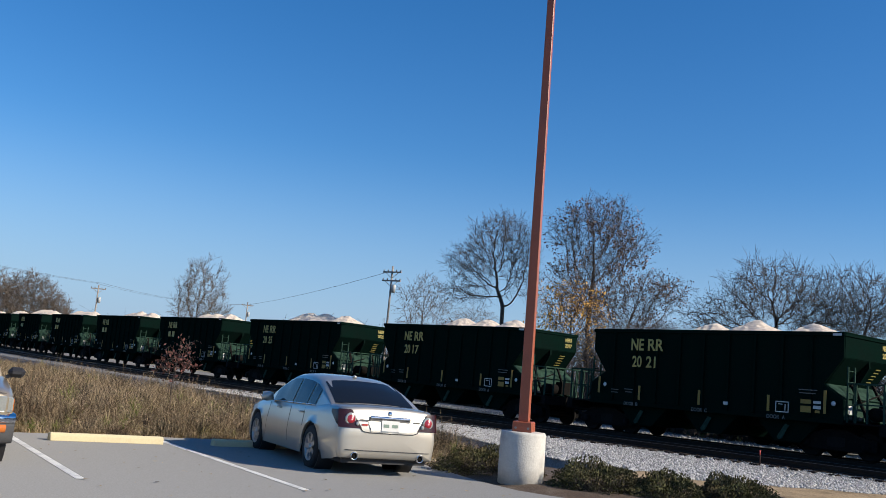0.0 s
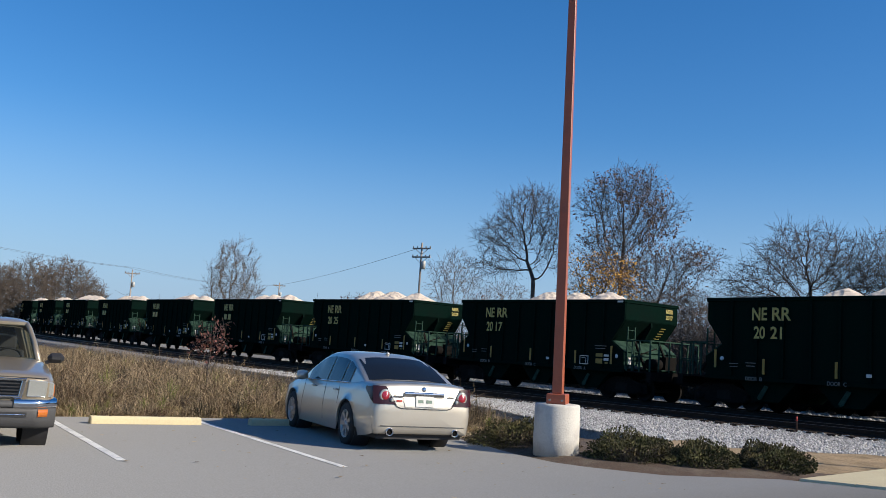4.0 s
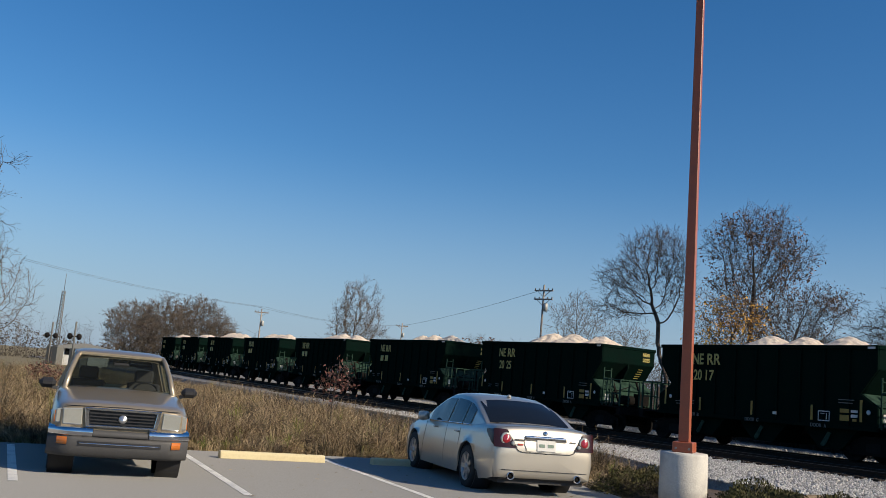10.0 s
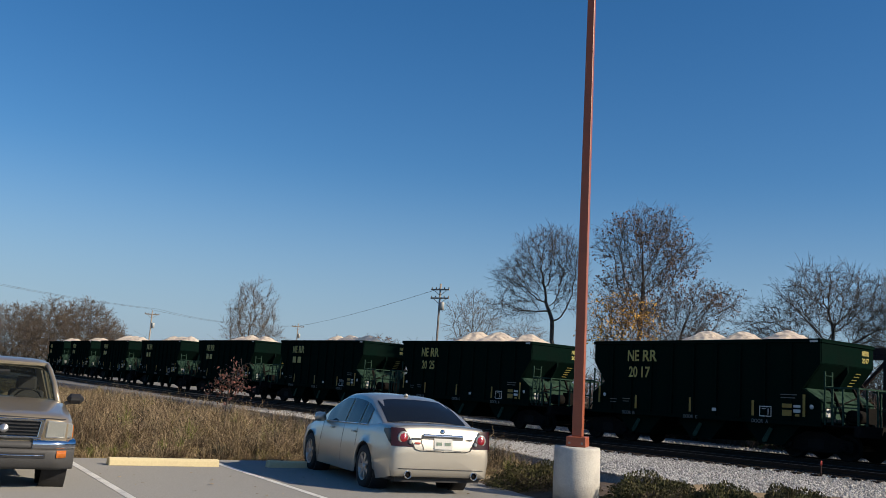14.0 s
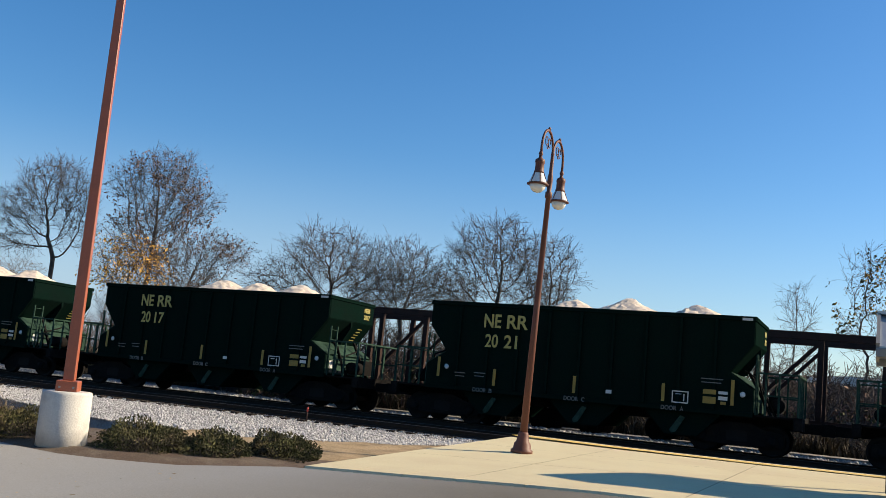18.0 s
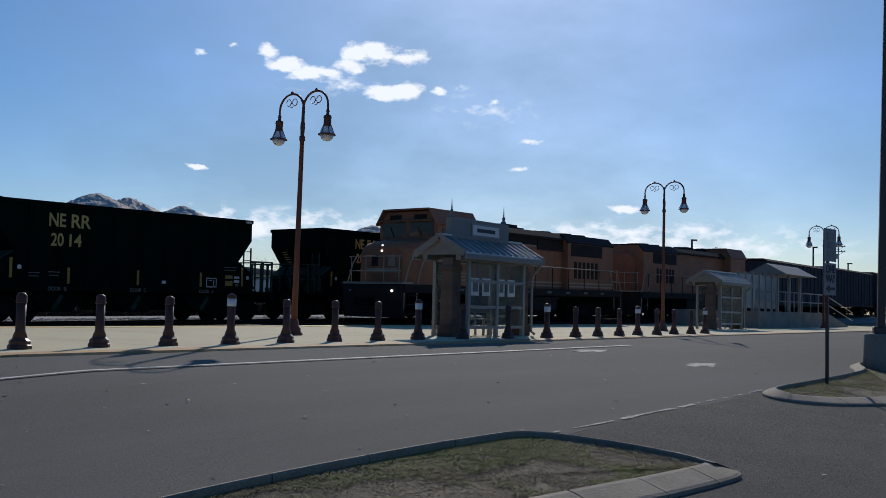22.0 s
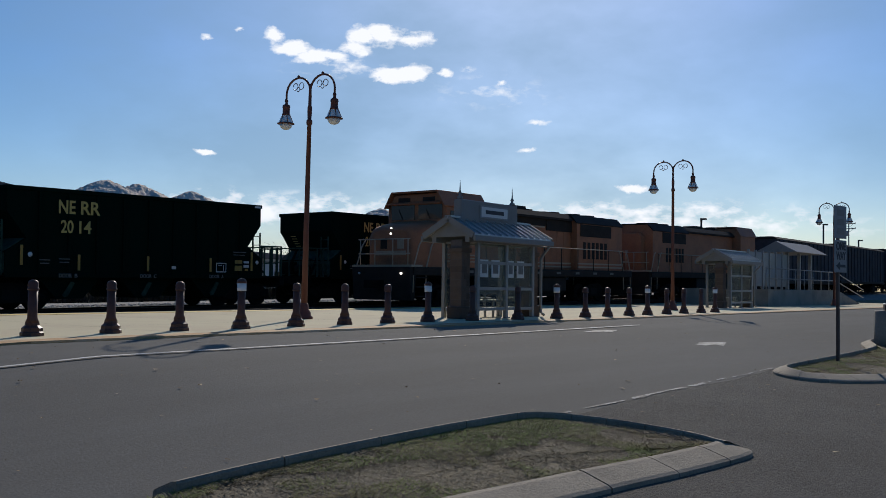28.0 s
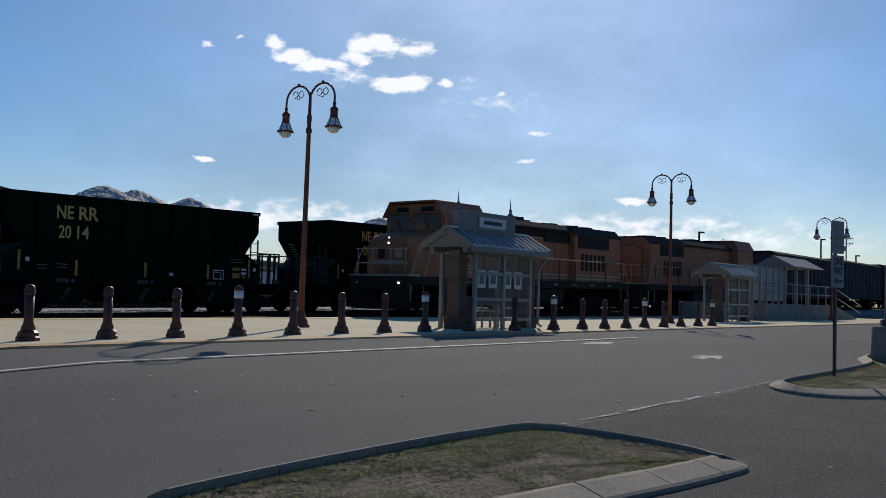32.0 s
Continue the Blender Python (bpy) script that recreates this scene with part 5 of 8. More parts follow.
def shelter(at, sign=False, W=1.28, D=1.05, eave=2.08, ridge=2.52, ov=1.85, over=0.27):
    """A waiting shelter: x along the kerb, y away from the street, origin at the middle of the street side on the ground."""
    s = thing("waiting_shelter", "waiting shelter of brown block piers, glass and grey metal roof" if not sign else "waiting shelter with block piers, metal roof and name board", "shelter", at, group="waiting shelters")
    # standing-seam roof with gables
    y0, y1, ym = -over, D + over, D / 2
    for sgn, (ya, za), (yb, zb) in ((1, (y0, eave), (ym, ridge)), (-1, (y1, eave), (ym, ridge))):
        roof = Geo()
        pts = [(-ov, ya, za), (ov, ya, za), (ov, yb, zb), (-ov, yb, zb)]
        roof.add([(x, y, z) for x, y, z in pts] + [(x, y, z + 0.03) for x, y, z in pts], [(0, 1, 2, 3), (4, 5, 6, 7), (0, 1, 5, 4), (1, 2, 6, 5), (2, 3, 7, 6), (3, 0, 4, 7)])
        r_ = part("roof_slope", roof, "roof", s)
        for i in range(13):
            x = -ov + 0.03 + i * (2 * ov - 0.06) / 12
            part("roof_seam", Geo().bar((x, ya, za + 0.05), (x, yb, zb + 0.05), 0.035, 0.06), "roof", r_)
    part("ridge_cap", Geo().bar((-ov, ym, ridge + 0.05), (ov, ym, ridge + 0.05), 0.2, 0.05), "roof", s)
    for yy, e in ((y0, -1), (y1, 1)):
        part("gutter", Geo().span((-ov, yy - 0.08 if e < 0 else yy, eave - 0.14), (ov, yy if e < 0 else yy + 0.08, eave + 0.0)), "fascia", s, bevel=0.012)
        part("fascia_beam", Geo().span((-W - 0.45, yy * 0 + (0.0 if e < 0 else D) - 0.07, eave - 0.16), (W + 0.45, (0.0 if e < 0 else D) + 0.07, eave + 0.06)), "fascia", s)
    for x in (-ov + 0.02, ov - 0.02):
        part("gable", Geo().prism([(y0 + 0.1, eave - 0.02), (y1 - 0.1, eave - 0.02), (ym, ridge - 0.02)], x * 0.93 - 0.03, x * 0.93 + 0.03, "x"), "fascia", s)
        for ya in (y0, y1):
            part("barge_board", Geo().bar((x, ya, eave), (x, ym, ridge + 0.0), 0.05, 0.16), "fascia", s)
    # piers of blocks
    for x in (-W - 0.32, W + 0.32):
        p = part("pier", Geo().span((x - 0.17, 0.14, 0.0), (x + 0.17, 0.48, eave - 0.1)), "mortar", s)
        part("pier_base", Geo().span((x - 0.23, 0.08, 0.0), (x + 0.23, 0.54, 0.3)), "brick", p, bevel=0.015)
        part("pier_cap", Geo().span((x - 0.22, 0.09, eave - 0.42), (x + 0.22, 0.53, eave - 0.3)), "brick", p, bevel=0.015)
        for k in range(8):
            z0 = 0.31 + k * 0.168
            cuts = [x - 0.18, x + (0.05 if k % 2 else -0.05), x + 0.18]
            for a, b in zip(cuts, cuts[1:]):
                part("block", Geo().span((a + 0.005, 0.128, z0 + 0.006), (b - 0.005, 0.492, z0 + 0.162)), "brick", p)
    # glazed screen to the street
    for x in (-W, 0, W):
        part("frame_post", Geo().span((x - 0.05, -0.05, 0.0), (x + 0.05, 0.05, eave - 0.1)), "steel", s, bevel=0.006)
        part("post_foot", Geo().span((x - 0.09, -0.09, 0.0), (x + 0.09, 0.09, 0.02)), "steel", s)
    zs = (0.24, 0.76, 1.42, 1.95)
    for a, b in ((-W, 0), (0, W)):
        for z in zs:
            part("frame_rail", Geo().span((a + 0.051, -0.035, z - 0.04), (b - 0.051, 0.035, z + 0.04)), "steel", s)
        for z0, z1 in zip(zs, zs[1:]):
            pn = part("pane", Geo().span((a + 0.05, -0.005, z0 + 0.04), (b - 0.05, 0.005, z1 - 0.04)), "pane", s)
            pn.visible_shadow = False
    # back posts, one back pane, bench
    for x in (-W, W):
        part("frame_post", Geo().span((x - 0.05, D - 0.05, 0.0), (x + 0.05, D + 0.05, eave - 0.1)), "steel", s)
        part("side_rail", Geo().span((x - 0.03, 0.06, 0.2), (x + 0.03, D - 0.06, 0.26)), "steel", s)
        part("side_rail", Geo().span((x - 0.03, 0.06, 1.9), (x + 0.03, D - 0.06, 1.96)), "steel", s)
        pn = part("side_pane", Geo().span((x - 0.005, 0.55, 0.27), (x + 0.005, D - 0.06, 1.89)), "pane", s)
        pn.visible_shadow = False
    bench = part("bench", Geo().span((-1.05, 0.55, 0.42), (0.9, 0.9, 0.46)), "steel", s)
    for x in (-1.0, 0.3, 0.9):
        part("bench_leg", Geo().bar((x, 0.6, 0), (x, 0.6, 0.42), 0.05), "steel", bench)
        part("bench_leg", Geo().bar((x, 0.86, 0), (x, 0.9, 0.8), 0.05), "steel", bench)
    part("bench_back", Geo().span((-1.1, 0.88, 0.6), (1.0, 0.91, 0.8)), "steel", bench)
    part("downpipe", Geo().tube([(ov - 0.1, y0 - 0.02, eave - 0.08), (ov - 0.12, y0 + 0.05, eave - 0.22), (W + 0.55, 0.0, eave - 0.38), (W + 0.54, 0.05, eave - 0.5), (W + 0.54, 0.05, 0.12), (W + 0.62, -0.02, 0.04)], 0.04, 8), "steel", s, "grey bent downpipe")
    if sign:
        board = part("name_board", Geo().span((-1.45, ym - 0.12, ridge - 0.18), (1.15, ym + 0.12, ridge + 0.52)), "fascia", s, "grey name board box on the roof", 0.02)
        part("board_frame", Geo().span((-0.65, ym - 0.15, ridge + 0.08), (0.65, ym - 0.12, ridge + 0.42)), "steel", board)
        part("board_face", Geo().span((-0.6, ym - 0.156, ridge + 0.12), (0.6, ym - 0.15, ridge + 0.38)), "paper", board)
        part("name_line", Geo().span((-0.42, ym - 0.16, ridge + 0.2), (0.42, ym - 0.156, ridge + 0.3)), "ink", board, "station name too blurred to read")
        for x in (-1.35, 1.05):
            part("finial", Geo().lathe([(0.07, 0), (0.08, 0.06), (0.03, 0.1), (0.05, 0.16), (0.02, 0.22), (0.004, 0.5)], 10, (x, ym, ridge + 0.52)), "fascia", board)
        for x, w in ((-1.0, 0.34), (-0.5, 0.36), (0.2, 0.3), (0.68, 0.34)):
            pp = part("notice", Geo().span((x - w / 2, -0.02, 1.05), (x + w / 2, -0.008, 1.5)), "paper", s, "printed notice behind the glass")
            part("print", Geo().span((x - w / 2 + 0.06, -0.024, 1.15), (x + w / 2 - 0.06, -0.02, 1.4)), "letterpale", pp)
    return s


shelter((2.2, 16.15, z_deck(2.2, 16.3)), False, 1.5, 1.5, 2.16, 2.76, 2.25, 0.42)
shelter((20.85, 14.1, z_deck(21, 14.2)), True)
shelter((42.0, 15.7, z_deck(42, 15.7)))


def bollard(light):
    b = thing("bollard", "brown cast-iron bollard" + (" with a pale lamp cap" if light else " with a domed top"), "bollard", group="bollards along the kerb")
    h = 0.84
    part("foot", Geo().lathe([(0.17, 0), (0.17, 0.05), (0.15, 0.07), (0.15, 0.12), (0.105, 0.16), (0.1, 0.2)], 8, smooth=False), "bollard", b)
    part("shaft", Geo().lathe([(0.1, 0.2), (0.075, 0.26), (0.07, 0.3), (0.07, h - 0.16)], 16), "bollard", b)
    if light:
        part("lamp_cap", Geo().lathe([(0.082, h - 0.16), (0.085, h - 0.14), (0.085, h - 0.02)], 16), "lampglass", b, "pale lamp housing")
        part("top", Geo().lathe([(0.09, h - 0.02), (0.088, h + 0.02), (0.05, h + 0.06), (0.0, h + 0.075)], 16), "bollard", b)
    else:
        part("top", Geo().lathe([(0.07, h - 0.16), (0.085, h - 0.15), (0.085, h - 0.13), (0.075, h - 0.12), (0.08, h - 0.07), (0.07, h - 0.03), (0.04, h - 0.005), (0.0, h)], 16), "bollard", b)
    return b


plain, lit = bollard(False), bollard(True)
spots = [(5.95, 13.5, 1), (7.5, 13.55, 0), (8.8, 13.52, 0), (10.1, 13.5, 0), (11.4, 13.45, 1), (12.85, 13.55, 0), (14.25, 13.6, 0), (15.55, 13.57, 0), (16.9, 13.54, 1),
         (18.35, 13.35, 0), (20.0, 13.15, 0), (21.7, 13.05, 1), (23.35, 13.12, 0), (24.7, 13.15, 0), (26.15, 13.2, 0), (27.5, 13.25, 1), (28.9, 13.25, 0), (30.35, 13.3, 0), (31.8, 13.3, 0), (33.1, 13.32, 1)]
for i, (x, y, k) in enumerate(spots):
    src = lit if k else plain
    m = pose(x, y, z_deck(x, y), 0, 0, i * 11)
    if i in (0, 1):
        src.matrix_basis = m
    else:
        copy_thing(src, m)


def street_lamp():
    s = thing("street_lamp", "reddish-brown ornamental street lamp with two bell lanterns", "street lamp", group="platform street lamps")
    part("foot", Geo().lathe([(0.21, 0), (0.21, 0.05), (0.17, 0.08), (0.16, 0.16), (0.12, 0.2), (0.1, 0.32), (0.085, 0.36)], 16), "lamp_red", s)
    part("mast", Geo().lathe([(0.075, 0.3), (0.06, 2.5), (0.05, 4.45), (0.07, 4.46), (0.07, 4.55), (0.045, 4.58), (0.055, 4.75), (0.055, 4.85), (0.04, 4.9), (0.035, 5.25), (0.02, 5.4)], 14), "lamp_red", s)
    for d in (-1, 1):
        arm = Geo()
        pts = [(0, d * 0.02, 5.1)] + [(0, d * (0.4 - 0.4 * math.cos(a)), 5.22 + 0.36 * math.sin(a)) for a in np.linspace(0.1, math.pi, 12)] + [(0, d * 0.8, 5.08)]
        arm.tube(pts, 0.025, 8)
        ar = part("arm", arm, "lamp_red", s, "curved arm")
        scroll = Geo()
        for c, r in (((d * 0.3, 5.38), 0.08), ((d * 0.5, 5.38), 0.08), ((d * 0.4, 5.31), 0.05)):
            scroll.tube([(0, c[0] + r * math.cos(a), c[1] + r * math.sin(a)) for a in np.linspace(0, 5.6, 12)], 0.01, 5)
        part("scrollwork", scroll, "lamp_red", ar)
        part("finial", Geo().lathe([(0.03, 0), (0.035, 0.04), (0.008, 0.07), (0.0, 0.08)], 8, (0, d * 0.4, 5.58)), "lamp_red", ar)
        lan = part("lantern", Geo().lathe([(0.1, 4.73), (0.1, 4.76), (0.088, 4.78), (0.085, 4.9), (0.095, 4.92), (0.09, 4.97), (0.04, 5.0), (0.03, 5.04), (0.045, 5.07), (0.03, 5.12)], 16, (0, d * 0.8, 0)), "lamp_red", s, "brown lantern cap")
        part("lantern_glass", Geo().lathe([(0.178, 4.56), (0.15, 4.62), (0.115, 4.69), (0.098, 4.73)], 16, (0, d * 0.8, 0), caps=False), "lampglass", lan, "pale flared lantern glass")
        for k in range(6):
            a = math.pi * k / 3
            part("lantern_rib", Geo().bar((0.18 * math.cos(a), d * 0.8 + 0.18 * math.sin(a), 4.555), (0.1 * math.cos(a), d * 0.8 + 0.1 * math.sin(a), 4.735), 0.014), "lamp_red", lan)
        part("lantern_ring", Geo().lathe([(0.17, 4.525), (0.205, 4.53), (0.205, 4.55), (0.175, 4.565)], 16, (0, d * 0.8, 0)), "lamp_red", lan, "brown lantern ring")
        part("globe", Geo().lathe([(0.0, 4.39), (0.08, 4.41), (0.135, 4.46), (0.16, 4.53)], 16, (0, d * 0.8, 0)), "lampglass", lan, "clear ribbed lamp glass")
    return s


lampA = street_lamp()
lampA.matrix_basis = pose(-6.1, 17.5, z_deck(-6.1, 17.5), 0, 1.0, 3) @ Matrix.Diagonal((1, 1, 1.11, 1))
for x, y in ((15.6, 16.2), (34.1, 15.4), (55.0, 15.3)):
    copy_thing(lampA, pose(x, y, z_deck(x, y), 0.8 if x < 20 else 0, 0, 0) @ Matrix.Diagonal((1, 1, 0.918, 1)))


def litter_bin():
    b = thing("litter_bin", "round grey slatted metal litter bin", "litter bin", (4.62, 16.95, z_deck(4.62, 16.95)))
    part("liner", Geo().lathe([(0.24, 0.03), (0.27, 0.82)], 20), "black_plastic", b)
    for k in range(26):
        a = 2 * math.pi * k / 26
        part("slat", Geo().bar((0.265 * math.cos(a), 0.265 * math.sin(a), 0.02), (0.3 * math.cos(a), 0.3 * math.sin(a), 0.84), 0.045, 0.012), "steel", b)
    part("rim", Geo().lathe([(0.31, 0.83), (0.33, 0.86), (0.31, 0.89), (0.24, 0.88)], 24), "steel", b)
    return b


litter_bin()


def lamp_mast(at, mat, height=10.5, plinth="plinth", label="tall square reddish-brown light mast on a round concrete plinth"):
    """A tall square mast on a round concrete plinth."""
    p = thing("light_mast", label, "light pole", at, group="car park masts")
    base = Geo().lathe([(0.36, -0.1), (0.365, 0.3), (0.36, 0.8), (0.35, 0.835), (0.3, 0.84), (0.0, 0.84)], 28)
    part("plinth", base, plinth, p, "rough round concrete plinth")
    part("base_cover", Geo().prism([(-0.16, 0.84), (0.16, 0.84), (0.155, 1.0), (-0.155, 1.0)], -0.16, 0.16, "y"), mat, p, bevel=0.012)
    g = Geo()
    a, b = 0.082, 0.052
    g.add([(-a, -a, 1.0), (a, -a, 1.0), (a, a, 1.0), (-a, a, 1.0), (-b, -b, height), (b, -b, height), (b, b, height), (-b, b, height)], [(3, 2, 1, 0), (4, 5, 6, 7), (0, 1, 5, 4), (1, 2, 6, 5), (2, 3, 7, 6), (3, 0, 4, 7)])
    part("mast", g, mat, p, bevel=0.008)
    for y in (-0.1, 0.1):
        part("bolt", Geo().lathe([(0.02, 0), (0.02, 0.03), (0.0, 0.035)], 6, (y, -0.17, 0.9), "y"), "steel", p)
    return p


mast1 = lamp_mast((-10.95, 11.05, 0.0), "pole")
mast1.matrix_basis = pose(-11.05, 10.95, 0, 0.85, -0.8, 35)
# red-brown mast and pale plinth coloured dark: their shaded side put into the colour
mast2 = lamp_mast((23.1, 5.2, 0.28), "pole_dark", 10.5, "dark_concrete", "tall square light mast and concrete plinth, coloured dark for shade")
mast2.matrix_basis = pose(23.1, 5.2, 0.28, 0.9, 0, 20)


# ---- traffic islands ----
def smooth_loop(pts, n=6):
    """A closed loop through points, rounded."""
    out, k = [], len(pts)
    for i in range(k):
        p0, p1, p2, p3 = (Vector(pts[(i + j) % k]) for j in (-1, 0, 1, 2))
        for s in range(n):
            t = s / n
            out.append(0.5 * ((2 * p1) + (p2 - p0) * t + (2 * p0 - 5 * p1 + 4 * p2 - p3) * t * t + (3 * p1 - p0 - 3 * p2 + p3) * t ** 3))
    return out


def island(name, pts, label, gap=None):
    i = thing(name, label, "traffic island", kind="structure")
    loop = smooth_loop(pts)
    n = len(loop)
    cen = sum(loop, Vector((0, 0))) / n
    outer, inner = [], []
    for k in range(n):
        t = (loop[(k + 1) % n] - loop[k - 1]).normalized()
        nrm = Vector((-t.y, t.x))
        if nrm.dot(cen - loop[k]) < 0:
            nrm = -nrm
        outer.append(loop[k]), inner.append(loop[k] + nrm * (0.27 + 0.05 * nrm.y))
    step = 5
    for k0 in range(0, n, step):
        if gap and gap[0] <= k0 < gap[1]:
            continue
        g, rows = Geo(), []
        for k in range(k0, min(n, k0 + step) + 1):
            o, e = outer[k % n], inner[k % n]
            if k == k0:
                o, e = o.lerp(outer[(k + 1) % n], 0.07), e.lerp(inner[(k + 1) % n], 0.07)
            z = z_road(o.x, max(0, o.y))
            rows.append([(o.x, o.y, z - 0.1), (*(o + (e - o) * 0.03), z + 0.038), (*(o + (e - o) * 0.12), z + 0.055), (*(o + (e - o) * 0.8), z + 0.118), (*(o + (e - o) * 0.95), z + 0.122), (e.x, e.y, z + 0.105), (e.x, e.y, z - 0.1)])
        g.grid(rows, False)
        for r_ in (rows[0], rows[-1]):
            g.add(r_, [tuple(range(len(r_)))])
        part("kerb_stone", g, "kerb", i)
    g, rows = Geo(), []
    for f in (1.0, 0.8, 0.55, 0.3, 0.0):
        rows.append([(*(cen + (p - cen) * f), z_road(*(cen + (p - cen) * f)) + (0.04 if f == 1.0 else 0.06) + 0.02 * noise.noise((p.x * 2 * f, p.y * 2, 0))) for p in inner + [inner[0]]])
    g.grid(rows)
    part("soil", g, "lawn", i)
    return i, inner, cen


ISLAND_1 = [(1.0, 4.0), (1.2, 4.85), (3.0, 5.05), (4.2, 5.15), (5.4, 5.17), (6.7, 5.14), (7.6, 5.1), (8.0, 4.9), (8.25, 4.55), (8.42, 4.1), (8.48, 3.6), (8.42, 3.2), (8.2, 2.96), (7.2, 3.02), (6.3, 3.14), (4.6, 3.38), (2.4, 3.7)]
ISLAND_2 = [(14.5, 4.55), (14.75, 4.98), (15.4, 5.16), (17.5, 5.2), (19.5, 5.25), (21.7, 5.4), (23.7, 5.95), (27.5, 5.8), (28.2, 4.2), (27, 2.6), (22, 2.7), (18.5, 2.95), (16.6, 3.35), (15.5, 3.72), (14.8, 4.1)]
island_1, inner_1, cen_1 = island("traffic_island_1", ISLAND_1, "kerbed traffic island of patchy grass and soil", gap=(10, 11))
island_2, inner_2, cen_2 = island("traffic_island_2", ISLAND_2, "kerbed island of grass round a light mast")


def one_way_sign():
    x, y = 17.62, 4.84
    z = z_road(x, y) + 0.12
    s = thing("road_sign", "one-way road sign on a dark steel post", "road sign", (x, y, z), 350)
    part("post", Geo().span((-0.024, -0.024, -0.1), (0.024, 0.024, 2.68)), "pole_dark", s)
    part("upper_board", Geo().span((-0.225, -0.055, 2.12), (0.225, -0.035, 2.7)), "signplate", s, "pale upper plate with three dark blocks", 0.004)
    for k in range(3):
        part("block", Geo().span((-0.12, -0.06, 2.19 + k * 0.165), (0.12, -0.056, 2.3 + k * 0.165)), "fascia", s)
    b = part("lower_board", Geo().span((-0.225, -0.055, 1.52), (0.225, -0.035, 2.09)), "signplate", s, "pale one-way plate", 0.004)
    for word, zz in (("ONE", 1.92), ("WAY", 1.75)):
        w = part("lettering", text_mesh(word, 0.19, 0.002, 0.006, "ink", wide=0.36), "ink", b)
        w.matrix_basis = pose(-0.18, -0.06, zz)
    part("arrow", Geo().prism([(0.17, 1.61), (-0.04, 1.61), (-0.04, 1.56), (-0.18, 1.635), (-0.04, 1.71), (-0.04, 1.66), (0.17, 1.66)], -0.06, -0.056, "y"), "ink", b)
    return s


one_way_sign()
for (x, y, w, rz) in ((-15.72, 6.03, 1.85, 87), (-15.6, 8.75, 1.75, 87), (-15.9, 3.4, 1.8, 87)):
    st = thing("wheel_stop", "cream concrete wheel stop on the asphalt", "wheel stop", (x, y, 0.0), rz, group="wheel stops")
    part("bar", Geo().prism([(-0.09, 0), (0.09, 0), (0.075, 0.1), (0.05, 0.13), (-0.05, 0.13), (-0.075, 0.1)], -w / 2, w / 2, "x"), "concrete", st, bevel=0.012)
    for sx in (-0.6, 0.6):
        part("pin", Geo().lathe([(0.018, 0), (0.018, 0.012), (0.0, 0.013)], 8, (sx, 0, 0.13)), "rust", st)

# ---- trees and plants ----


def tubes(p0, p1, r0, r1, n=4):
    """Many tapered twigs at once."""
    d = p1 - p0
    d = d / np.maximum(np.linalg.norm(d, axis=1, keepdims=True), 1e-6)
    ref = np.where(np.abs(d[:, 2:3]) > 0.9, [[1.0, 0, 0]], [[0, 0, 1.0]])
    a = np.cross(d, ref)
    a /= np.linalg.norm(a, axis=1, keepdims=True)
    b = np.cross(d, a)
    ang = 2 * np.pi * np.arange(n) / n
    ring = a[:, None] * np.cos(ang)[None, :, None] + b[:, None] * np.sin(ang)[None, :, None]
    v = np.concatenate([p0[:, None] + ring * r0[:, None, None], p1[:, None] + ring * r1[:, None, None]], 1)
    k = np.arange(n)
    f = np.stack([k, (k + 1) % n, n + (k + 1) % n, n + k], -1)
    return v.reshape(-1, 3), (f[None] + 2 * n * np.arange(len(p0))[:, None, None]).reshape(-1, 4)


def leaf_cards(at, size, seed):
    """Small pointed leaves in random attitudes, one at each place."""
    r = rng(seed)
    n = len(at)
    a = r.normal(size=(n, 3))
    a /= np.linalg.norm(a, axis=1, keepdims=True)
    b = np.cross(a, r.normal(size=(n, 3)))
    b /= np.linalg.norm(b, axis=1, keepdims=True)
    s = size * r.uniform(0.5, 1.3, (n, 1))
    v = np.stack([at - a * s, at + b * s * 0.5 + a * s * 0.1, at + a * s, at - b * s * 0.5 + a * s * 0.1], 1)
    return v.reshape(-1, 3), (np.arange(4)[None] + 4 * np.arange(n)[:, None]).reshape(-1, 4)


